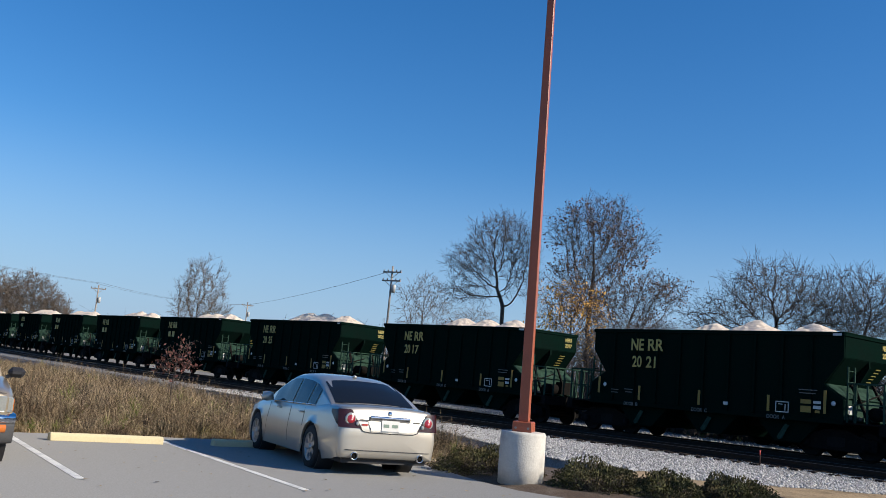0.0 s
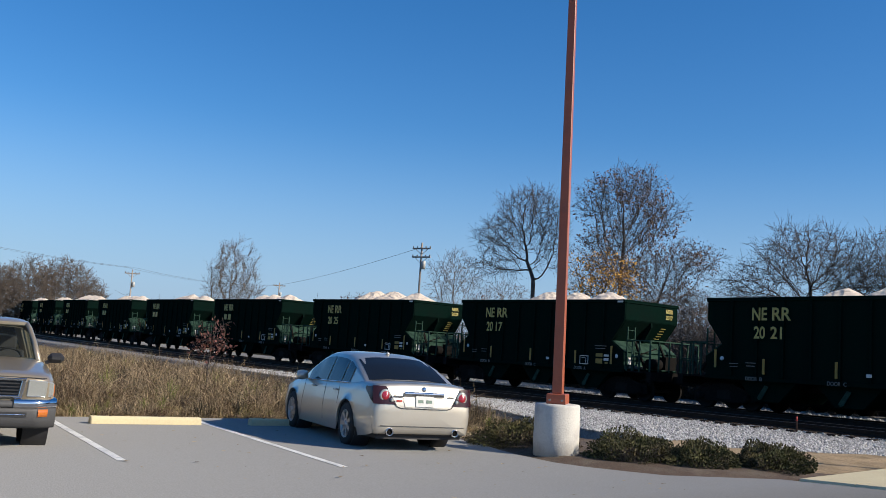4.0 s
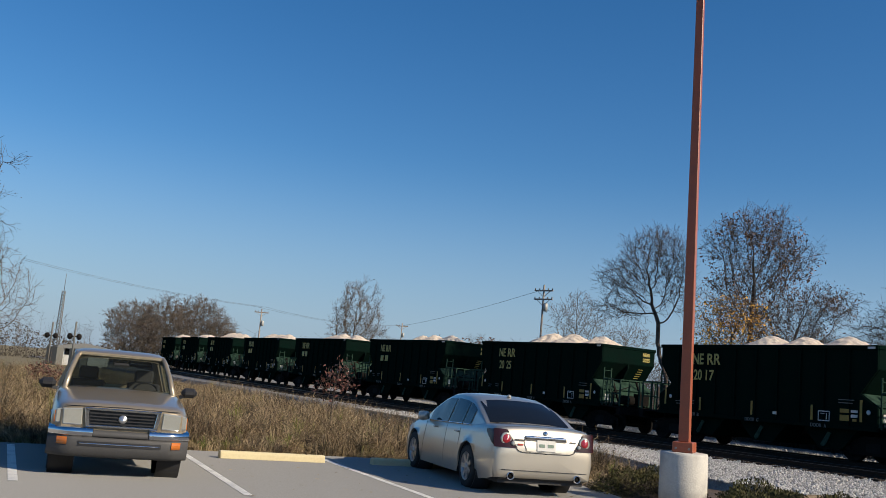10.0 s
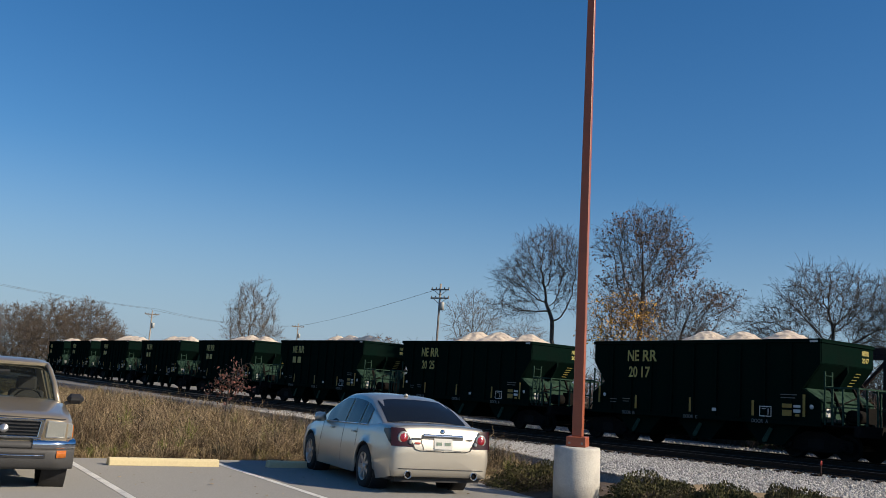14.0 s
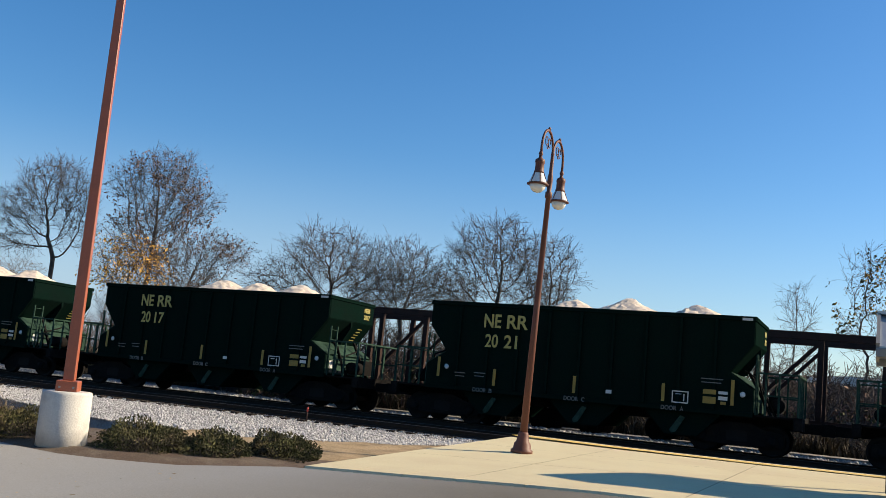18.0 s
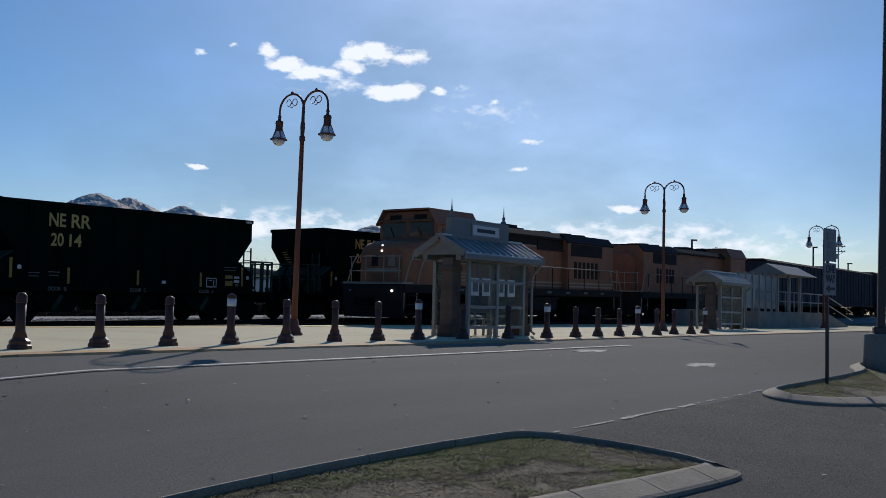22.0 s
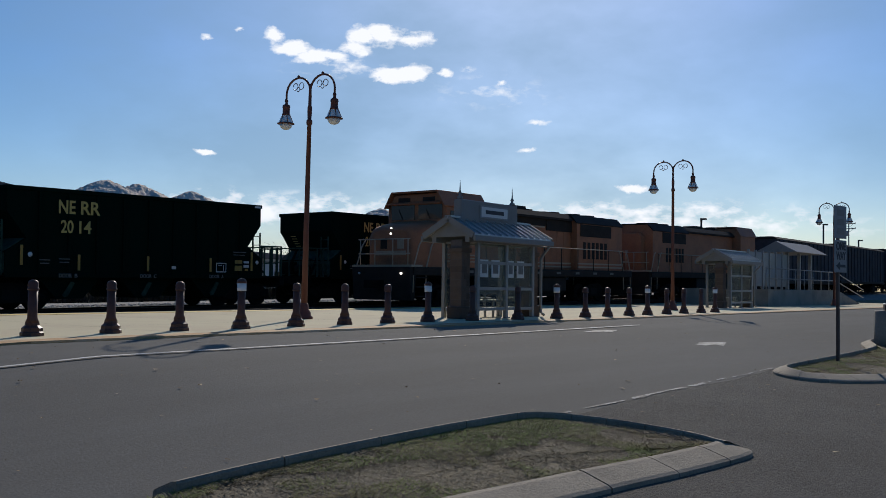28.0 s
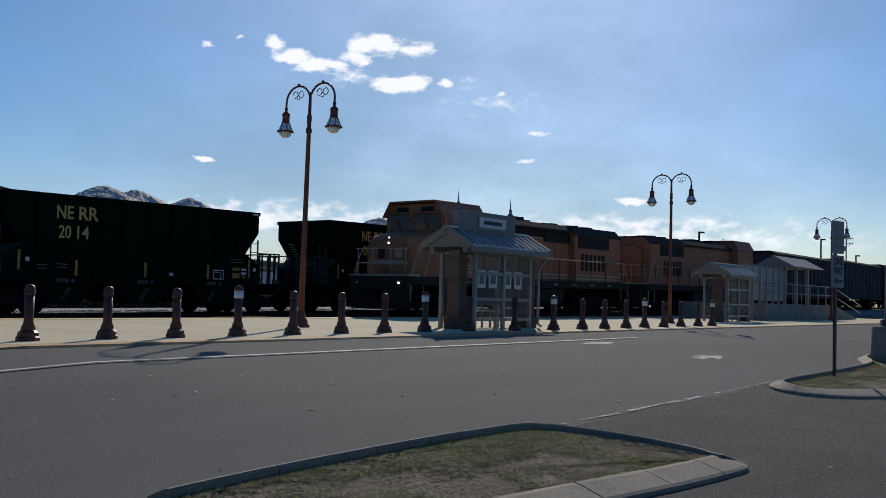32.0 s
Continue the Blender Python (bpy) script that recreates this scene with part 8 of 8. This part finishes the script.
    for c in (0.0, 2.776):
        for y in (-1, 1):
            part("wheel_well", Geo().lathe([(0.38, -0.14), (0.38, 0.14), (0.36, 0.14), (0.36, -0.14)], 24, (c, y * 0.7, R), "y", caps=False), "black_plastic", car)
            road_wheel(car, c, y * 0.775, R, 0.21, 7, "alloy", y)
    # the cabin
    roofz = [(-0.52, 1.02), (-0.3, 1.14), (0.0, 1.285), (0.3, 1.4), (0.6, 1.45), (1.1, 1.47), (1.5, 1.445), (1.75, 1.39), (2.1, 1.2), (2.5, 0.98)]
    side = [(-0.52, 0.62), (-0.3, 0.64), (0.0, 0.655), (0.6, 0.665), (1.5, 0.655), (1.75, 0.64), (2.1, 0.63), (2.5, 0.62)]
    foot = [(-0.52, 0.8), (0.0, 0.835), (1.0, 0.845), (2.0, 0.83), (2.5, 0.78)]

    def cabin(x, out=0.0):
        z, s, f, b = interp(x, roofz), interp(x, side), interp(x, foot), interp(x, belt) - 0.01
        k = min(1.0, max(0.02, (z - b) / 0.5))
        s2 = f + (s - f) * k
        return [(0, z + out), (0.5 * s2, z - 0.008 + out), (0.82 * s2, z - 0.03 + out), (s2, z - 0.085 * k + out * 0.5), (s2 + (f - s2) * 0.35 + out, z + (b - z) * 0.42), (f + out, b)]

    cx = list(np.linspace(-0.52, 0.6, 15)) + list(np.linspace(0.75, 1.5, 6)) + list(np.linspace(1.6, 2.5, 12))
    g, rows = Geo(), []
    for x in cx:
        s = cabin(x)
        rows.append([(x, -y, z) for y, z in reversed(s)] + [(x, y, z) for y, z in s[1:]])
    g.grid(rows)
    part("roof", g, "silver", car)

    def glazing(name, xs_, y0, y1, n=9):
        """A pane that lies on the upper cabin from y0 to y1 of its half width."""
        gg, rr = Geo(), []
        for x in xs_:
            c = cabin(x, 0.006)[:4]
            ys = [c[3][0] * v for v in np.linspace(y0, y1, n)]
            rr.append([(x, y, float(np.interp(abs(y), [q[0] for q in c], [q[1] for q in c]))) for y in ys])
        gg.grid(rr)
        return part(name, gg, "window", car, "dark tinted glass")

    glazing("rear_window", np.linspace(-0.44, 0.26, 9), -0.9, 0.9)
    glazing("windscreen", np.linspace(1.8, 2.44, 8), -0.93, 0.93)
    for sg in (-1, 1):
        for name, lo_x, hi_x in (("rear_side_window", 0.42, 1.02), ("front_side_window", 1.09, 2.12), ("quarter_window", 0.05, 0.36)):
            gg, rr = Geo(), []
            for x in np.linspace(lo_x, hi_x, 9):
                c = cabin(x, 0.007)
                zt, zb = c[3][1] - 0.035, c[5][1] + 0.035
                if zt - zb < 0.03:
                    zt = zb + 0.03
                rr.append([(x, sg * (float(np.interp(-z, [-q[1] for q in c[3:]], [q[0] for q in c[3:]])) + 0.004), z) for z in np.linspace(zb, zt, 5)])
            gg.grid(rr)
            part(name, gg, "window", car, "dark tinted glass")
        part("window_trim", Geo().tube([(x, sg * (cabin(x)[5][0] + 0.012), cabin(x)[5][1] + 0.025) for x in np.linspace(0.0, 2.2, 12)], 0.01, 5), "chrome", car)
        for x0 in (0.52, 1.62):
            part("door_handle", Geo().tube([(x0 - 0.1, sg * (y_at(x0, 0.83) + 0.012), 0.83), (x0, sg * (y_at(x0, 0.83) + 0.03), 0.835), (x0 + 0.1, sg * (y_at(x0, 0.83) + 0.012), 0.83)], 0.014, 6), "silver", car)
        for xa in (1.06, 2.17, 0.4):
            zz = np.linspace(0.32 if xa != 0.4 else 0.62, 0.9, 8)
            part("door_seam", Geo().tube([(xa + (0.12 * (0.62 - z) if xa == 2.17 else 0), sg * (y_at(xa, z) + 0.0005), z) for z in zz], 0.004, 4), "black_plastic", car)
        mir = part("door_mirror", Geo().lathe([(0.0, -0.1), (0.07, -0.09), (0.085, 0.0), (0.075, 0.08), (0.0, 0.1)], 12, (2.02, sg * 0.98, 0.98), "y"), "silver", car)
        part("mirror_arm", Geo().bar((2.08, sg * 0.86, 0.94), (2.05, sg * 0.93, 0.96), 0.05), "black_plastic", mir)
        # tail lamps, wrapped round the corner
        lens = Geo()
        rr = []
        for x in (-0.98, -0.95, -0.9, -0.84, -0.78, -0.73, -0.69):
            f = (x + 0.98) / 0.29
            z0, z1 = 0.72 + 0.2 * f, 0.975 - 0.012 * f
            rr.append([(x, sg * (y_at(x, z) + 0.006), z) for z in np.linspace(z0, z1, 6)])
        lens.grid(rr)
        rr = []
        for f in np.linspace(0, 1, 5):
            rr.append([(rear_x(0.825 - (0.195 + 0.14 * (0.96 - z) / 0.22) * f, z) - 0.003, sg * (0.845 - (0.215 + 0.14 * (0.96 - z) / 0.22) * f), z) for z in np.linspace(0.72, 0.985, 7)])
        lens.grid(rr)
        lamp = part("tail_lamp", lens, "smoked_lens", car, "smoked tail lamp with round red lens")
        part("lamp_ring", Geo().lathe([(0.076, -0.01), (0.088, -0.006), (0.096, 0.006), (0.096, 0.03), (0.075, 0.03)], 20, (-1.052, sg * 0.66, 0.845), "x"), "clear_lens", lamp, "pale ring round the red lens")
        part("red_light", Geo().lathe([(0.0, -0.02), (0.055, -0.012), (0.08, 0.0), (0.08, 0.03), (0.0, 0.03)], 16, (-1.055, sg * 0.66, 0.845), "x"), "red_lens", lamp)
        part("reverse_light", Geo().lathe([(0.0, -0.015), (0.03, -0.01), (0.03, 0.02), (0.0, 0.02)], 12, (-1.078, sg * 0.555, 0.785), "x"), "clear_lens", lamp)
        part("side_marker", Geo().box((-0.93, sg * (y_at(-0.93, 0.9) + 0.005), 0.9), (0.08, 0.012, 0.03)), "amber", lamp)
        part("head_lamp", Geo().grid([[(x, sg * (y_at(x, z) + 0.006), z) for z in np.linspace(0.62 - (x - 3.3) * 0.2, 0.72 - (x - 3.3) * 0.35, 4)] for x in np.linspace(3.25, 3.6, 6)]), "clear_lens", car)
        pipe = part("tail_pipe", Geo().lathe([(0.046, -0.09), (0.054, -0.1), (0.06, -0.09), (0.06, 0.05), (0.046, 0.05)], 18, (-1.0, sg * 0.56, 0.315), "x", caps=False), "chrome", car, "chrome tail pipe")
        part("pipe_bore", Geo().lathe([(0.0, -0.07), (0.047, -0.07), (0.047, -0.05), (0.0, -0.05)], 14, (-1.0, sg * 0.56, 0.315), "x"), "undergear", pipe)
    def rear(y, z, out=0.0):
        return (rear_x(y, z) - out, y, z)

    part("boot_seam", Geo().tube([rear(y, z, 0.001) for y, z in [(-0.63, 0.955), (-0.57, 0.86), (-0.51, 0.74), (-0.47, 0.69), (-0.4, 0.668)] + [(v, 0.665) for v in np.linspace(-0.3, 0.3, 5)] + [(0.4, 0.668), (0.47, 0.69), (0.51, 0.74), (0.57, 0.86), (0.63, 0.955)]], 0.006, 5), "black_plastic", car)
    part("number_plate_recess", Geo().grid([[rear(y * (0.33 if z < 0.75 else 0.36), z, 0.003) for y in np.linspace(-1, 1, 9)] for z in (0.685, 0.72, 0.78, 0.83)]), "silver", car)
    # black strip laid on the recess for the shade below its chrome
    part("recess_shade", Geo().grid([[rear(y, z, 0.005) for y in np.linspace(-0.35, 0.35, 7)] for z in (0.842, 0.868)]), "black_plastic", car, "black strip painted as shade under the chrome strip")
    pl = part("number_plate", Geo().add([(-1.083, -0.155, 0.7), (-1.083, 0.155, 0.7), (-1.05, 0.155, 0.855), (-1.05, -0.155, 0.855), (-1.076, -0.155, 0.7), (-1.076, 0.155, 0.7), (-1.043, 0.155, 0.855), (-1.043, -0.155, 0.855)], [(0, 1, 2, 3), (4, 5, 6, 7), (0, 1, 5, 4), (1, 2, 6, 5), (2, 3, 7, 6), (3, 0, 4, 7)]), "white", car, "pale number plate with plain dark bars")
    pl.matrix_basis = pose(-0.022, 0, 0)
    for y0, y1 in ((-0.12, -0.02), (0.03, 0.12)):
        part("plate_bar", Geo().add([(-1.0775, y0, 0.755), (-1.0775, y1, 0.755), (-1.0675, y1, 0.8), (-1.0675, y0, 0.8)], [(0, 1, 2, 3)]), "plate_ink", pl)
    part("boot_trim", Geo().grid([[rear(y, z, o) for y in np.linspace(-0.34, 0.34, 9)] for z, o in ((0.868, 0.006), (0.872, 0.02), (0.9, 0.024), (0.912, 0.006))]), "chrome", car, "chrome strip over the plate")
    part("badge", Geo().lathe([(0.0, -0.012), (0.03, -0.008), (0.036, 0.0), (0.036, 0.02), (0.0, 0.02)], 14, (rear_x(0, 0.95) - 0.004, 0, 0.955), "x"), "chrome", car)
    for y, z, w, h, m_ in ((0.44, 0.84, 0.16, 0.024, "chrome"), (0.43, 0.775, 0.09, 0.026, "redm"), (-0.46, 0.85, 0.11, 0.02, "chrome")):
        part("model_badge", Geo().box(rear(y, z, 0.004), (0.008, w, h)), m_, car)
    part("bumper_crease", Geo().tube([rear(y, 0.4, 0.0) for y in np.linspace(-0.72, 0.72, 15)], 0.006, 5), "grey_plastic", car)
    part("rear_valance", Geo().span((-0.98, -0.7, 0.25), (-0.85, 0.7, 0.3)), "black_plastic", car, bevel=0.02)
    part("roof_aerial", Geo().lathe([(0.04, 0), (0.03, 0.03), (0.0, 0.05)], 10, (0.5, 0, 1.435)), "silver", car)
    return car


car_1 = sedan((-12.68, 8.9, 0.0), 169.0)
car_1.matrix_basis = pose(-12.66, 8.92, 0.0, 0, 0, 169.0) @ Matrix.Diagonal((0.97, 0.97, 0.995, 1.0))


def pickup(at, rz):
    car = thing("pickup_truck", "tan pickup truck with chrome bumper, parked nose out", "truck", at, rz)
    R = 0.345
    half = [(0.62, 0.6), (0.6, 0.72), (0.52, 0.785), (0.36, 0.825), (0.1, 0.845), (-0.4, 0.845), (-0.8, 0.83), (-4.15, 0.83)]
    half = sorted(half)
    top = sorted([(0.62, 0.86), (0.58, 0.9), (0.4, 0.935), (0.0, 0.985), (-0.5, 1.05), (-0.85, 1.075), (-2.6, 1.02), (-4.15, 1.02)])
    low = 0.36

    def arch(x):
        z = 0.0
        for c in (0.0, -3.1):
            d = abs(x - c)
            if d < 0.42:
                z = max(z, R + math.sqrt(0.42 ** 2 - d * d))
        return z

    def section(x):
        w, t = interp(x, half), interp(x, top)
        lo = max(low, arch(x))
        pts = [(0, t + 0.012), (0.5 * w, t + 0.008), (0.8 * w, t - 0.008), (0.93 * w, t - 0.035), (0.985 * w, t - 0.1)]
        for f in (0.75, 0.55, 0.38, 0.2, 0.0):
            z = low + (t - 0.12 - low) * f
            pts.append((w * (1.015 if arch(x) > 0.3 and f < 0.6 else 1.0 - 0.03 * (f == 0.0)), max(z, lo)))
        return pts

    xs = sorted(set([0.62, 0.6, 0.56, 0.5, 0.42] + [c + 0.42 * math.sin(a) for c in (0.0, -3.1) for a in np.linspace(-1.57, 1.57, 15)] + list(np.arange(-2.6, -0.5, 0.25)) + [-3.6, -3.9, -4.15]))
    g, rows = Geo(), []
    for x in xs:
        s = section(x)
        rows.append([(x, -y, z) for y, z in reversed(s)] + [(x, y, z) for y, z in s[1:]])
    g.grid(rows)
    g.add(rows[0], [tuple(range(len(rows[0])))], True), g.add(rows[-1], [tuple(range(len(rows[-1])))], True)
    part("body", g, "tan", car)
    part("chassis", Geo().span((-4.0, -0.6, 0.3), (0.5, 0.6, 0.42)), "black_plastic", car)
    for c in (0.0, -3.1):
        for y in (-1, 1):
            part("wheel_well", Geo().lathe([(0.41, -0.15), (0.41, 0.15), (0.39, 0.15), (0.39, -0.15)], 20, (c, y * 0.66, R), "y", caps=False), "black_plastic", car)
            road_wheel(car, c, y * 0.72, R, 0.21, 5, "alloy", y)
    # cab: pillars, roof and real panes, seats inside
    A0, A1, B0, B1 = (-0.72, 1.03), (-1.28, 1.5), (-2.6, 1.03), (-2.45, 1.5)
    roof, rr = Geo(), []
    for x, z, w in ((-1.2, 1.525, 0.58), (-1.3, 1.57, 0.6), (-1.6, 1.61, 0.615), (-2.1, 1.61, 0.615), (-2.4, 1.575, 0.6), (-2.5, 1.525, 0.58)):
        rr.append([(x, sg * w * k, z - dz) for sg, k, dz in ((-1, 1.05, 0.085), (-1, 1.0, 0.05), (-1, 0.92, 0.022), (-1, 0.75, 0.006), (-1, 0.4, 0.0), (1, 0.0, -0.004), (1, 0.4, 0.0), (1, 0.75, 0.006), (1, 0.92, 0.022), (1, 1.0, 0.05), (1, 1.05, 0.085))])
    roof.grid(rr)
    roof.grid([[(x, y, z - 0.045) for x, y, z in r_] for r_ in rr])
    part("roof", roof, "tan", car)
    for sg in (-1, 1):
        part("windscreen_pillar", Geo().tube([(-0.66, sg * 0.735, 0.98), (-0.95, sg * 0.675, 1.28), (-1.15, sg * 0.618, 1.46), (-1.24, sg * 0.58, 1.525)], [0.045, 0.036, 0.036, 0.04], 8), "tan", car)
        part("door_pillar", Geo().bar((-1.95, sg * 0.77, 1.0), (-1.92, sg * 0.6, 1.54), 0.09, 0.05), "tan", car)
        part("rear_pillar", Geo().bar((-2.6, sg * 0.765, 1.0), (-2.46, sg * 0.58, 1.52), 0.12, 0.07), "tan", car)
        part("roof_rail", Geo().tube([(-1.2, sg * 0.59, 1.5), (-1.6, sg * 0.615, 1.535), (-2.1, sg * 0.615, 1.535), (-2.48, sg * 0.59, 1.49)], 0.035, 8), "tan", car)
        pn = part("side_window", Geo().add([(-0.78, sg * 0.745, 1.04), (-1.9, sg * 0.765, 1.04), (-1.9, sg * 0.62, 1.5), (-1.28, sg * 0.595, 1.5)], [(0, 1, 2, 3)]), "carglass", car)
        pn.visible_shadow = False
        part("seat_back", Geo().prism([(-1.75, 0.6), (-1.95, 1.12), (-1.82, 1.16), (-1.6, 0.6)], sg * 0.4 - 0.24, sg * 0.4 + 0.24, "y"), "fabric", car, bevel=0.03)
        part("headrest", Geo().box((-1.95, sg * 0.4, 1.24), (0.1, 0.28, 0.2)), "fabric", car, bevel=0.03)
        mr = part("door_mirror", Geo().box((-0.72, sg * 0.95, 1.09), (0.12, 0.22, 0.14)), "black_plastic", car, "black door mirror", 0.05)
        part("mirror_arm", Geo().bar((-0.75, sg * 0.82, 1.02), (-0.73, sg * 0.92, 1.05), 0.05), "black_plastic", mr)
    for name, pts in (("windscreen", [(-0.67, -0.71, 1.03), (-0.67, 0.71, 1.03), (-1.21, 0.57, 1.515), (-1.21, -0.57, 1.515)]), ("rear_window", [(-2.59, -0.68, 1.08), (-2.59, 0.68, 1.08), (-2.47, 0.52, 1.47), (-2.47, -0.52, 1.47)])):
        pn = part(name, Geo().add(pts, [(0, 1, 2, 3)]), "carglass", car, "clear glass")
        pn.visible_shadow = False
    part("header_rail", Geo().bar((-1.23, -0.57, 1.525), (-1.23, 0.57, 1.525), 0.05, 0.05), "tan", car)
    part("dashboard", Geo().prism([(-0.75, 0.9), (-1.15, 0.9), (-1.1, 1.02), (-0.8, 1.045)], -0.72, 0.72, "y"), "black_plastic", car, bevel=0.02)
    part("steering_wheel", Geo().tube([(-1.2 + 0.06 * math.sin(a), 0.38 + 0.18 * math.cos(a), 1.02 + 0.16 * math.sin(a)) for a in np.linspace(0, 6.28, 17)], 0.014, 6), "black_plastic", car)
    part("rear_view_mirror", Geo().box((-1.1, 0, 1.4), (0.03, 0.2, 0.06)), "black_plastic", car)
    part("cab_back", Geo().span((-2.6, -0.79, 0.5), (-2.56, 0.79, 1.08)), "tan", car)
    for sg in (-1, 1):
        part("wiper", Geo().bar((-0.66, 0.1 + sg * 0.35, 1.05), (-0.72, -0.25 + sg * 0.35, 1.075), 0.02), "black_plastic", car)
    # the front
    xf = 0.625

    def bow(y):
        """The bumper's plan: nearly straight, swept back towards the corners."""
        return xf + 0.075 - 0.05 * (y / 0.86) ** 2 - 0.16 * max(0.0, abs(y) - 0.62) ** 1.5 / 0.24 ** 1.5
    part("front_panel", Geo().span((0.5, -0.74, 0.5), (xf - 0.005, 0.74, 0.84)), "tan", car, bevel=0.02)
    surround = Geo()
    for q in ([(-0.43, 0.625), (0.43, 0.625), (0.42, 0.655), (-0.42, 0.655)], [(-0.47, 0.865), (-0.46, 0.83), (0.46, 0.83), (0.47, 0.865)], [(-0.47, 0.865), (-0.43, 0.625), (-0.385, 0.64), (-0.415, 0.85)], [(0.47, 0.865), (0.415, 0.85), (0.385, 0.64), (0.43, 0.625)]):
        surround.prism(q, xf - 0.01, xf + 0.035, "x")
    part("grille_surround", surround, "chrome", car, "chrome grille surround", 0.006)
    part("grille_back", Geo().prism([(-0.4, 0.64), (0.4, 0.64), (0.43, 0.845), (-0.43, 0.845)], xf - 0.006, xf - 0.002, "x"), "black_plastic", car)
    for z in (0.675, 0.715, 0.755, 0.795):
        part("grille_bar", Geo().span((xf - 0.003, -0.39, z - 0.006), (xf + 0.032, 0.39, z + 0.006)), "black_plastic", car)
    part("badge", Geo().lathe([(0.0, 0.04), (0.05, 0.038), (0.055, 0.03), (0.0, 0.03)], 18, (xf, 0, 0.74), "x"), "alloy", car)
    for sg in (-1, 1):
        hl = part("head_lamp", Geo().prism([(sg * 0.48, 0.64), (sg * 0.71, 0.64), (sg * 0.72, 0.835), (sg * 0.49, 0.85)], xf - 0.06, xf + 0.012, "x"), "clear_lens", car, "clear glass head lamp", 0.012)
        part("corner_lamp", Geo().prism([(sg * 0.715, 0.645), (sg * 0.8, 0.65), (sg * 0.8, 0.82), (sg * 0.725, 0.835)], xf - 0.18, xf - 0.03, "x"), "clear_lens", hl, bevel=0.015)
        part("side_amber", Geo().prism([(sg * 0.77, 0.66), (sg * 0.81, 0.66), (sg * 0.81, 0.8), (sg * 0.775, 0.81)], xf - 0.2, xf - 0.05, "x"), "amber", hl)
        strip = Geo()
        strip.grid([[(bow(y) + o, sg * y, z) for o, z in ((-0.2, 0.505), (0.01, 0.508), (0.032, 0.53), (0.034, 0.575), (0.012, 0.612), (-0.2, 0.62))] for y in np.linspace(0.34, 0.86, 9)])
        part("chrome_bumper", strip, "chrome", car, "chrome bumper end")
        part("turn_signal", Geo().grid([[(bow(y) + o, sg * y, z) for o, z in ((-0.03, 0.395), (0.022, 0.4), (0.026, 0.45), (0.02, 0.49), (-0.03, 0.495))] for y in np.linspace(0.63, 0.75, 4)]), "amber", car, "amber turn signal")
    low_b = Geo().grid([[(bow(y) + o, y, z) for o, z in ((-0.22, 0.25), (-0.05, 0.255), (-0.01, 0.29), (0.012, 0.36), (0.016, 0.47), (0.004, 0.505), (-0.2, 0.506))] for y in np.linspace(-0.86, 0.86, 25)])
    part("bumper", low_b, "grey_plastic", car, "dark grey lower bumper")
    part("bumper_middle", Geo().grid([[(bow(y) + o, y, z) for o, z in ((-0.2, 0.507), (0.012, 0.51), (0.02, 0.53), (0.018, 0.58), (-0.2, 0.6))] for y in np.linspace(-0.335, 0.335, 9)]), "grey_plastic", car)
    part("bumper_slot", Geo().grid([[(bow(y) + 0.021, y, z) for z in (0.395, 0.455)] for y in np.linspace(-0.5, 0.5, 9)]), "black_plastic", car)
    part("slot_trim", Geo().tube([(bow(y) + 0.022, y, 0.425) for y in np.linspace(-0.48, 0.48, 9)], 0.008, 5), "chrome", car)
    part("hood_seam", Geo().tube([(xf - 0.02, -0.7, 0.87), (xf + 0.0, 0, 0.885), (xf - 0.02, 0.7, 0.87)], 0.006, 4), "black_plastic", car)
    return car


pickup((-13.25, 2.88, 0.0), -8.6)

# ---- what moves ----
# seconds, metres by which the hopper train still lies short of its stopping place
SHIFT = [(0, -11.4), (1, -10.47), (2, -9.55), (3, -8.63), (4, -7.72), (5, -6.82), (6, -5.92), (7, -5.08), (8, -4.26), (9, -3.47), (10, -2.72),
         (11, -2.0), (12, -1.36), (13, -0.83), (14, -0.46), (15, -0.22), (16, -0.08), (17, -0.01), (17.6, 0.0), (20, 0.0), (32, 0.0)]


def turns():
    """Rows of time and wheel angle, under a quarter turn apart."""
    rows = []
    for (ta, sa), (tb, sb) in zip(SHIFT, SHIFT[1:]):
        n = max(1, math.ceil(abs(sb - sa) / 0.42 / 1.4))
        rows += [(ta + (tb - ta) * i / n, (sa + (sb - sa) * i / n) / 0.42) for i in range(n)]
    return rows + [(SHIFT[-1][0], 0.0)]


def motions():
    spin = turns()
    for k, c in TRAIN:
        walk(c, [(t, car_pose(k, s)) for t, s in SHIFT])
        for b in c.children:
            if b.name.startswith("bogie"):
                for w in b.children:
                    if w.name.startswith("wheelset"):
                        at = w.location.copy()
                        walk(w, [(t, Matrix.Translation(at) @ Matrix.Rotation(a, 4, "Y")) for t, a in spin])


motions()
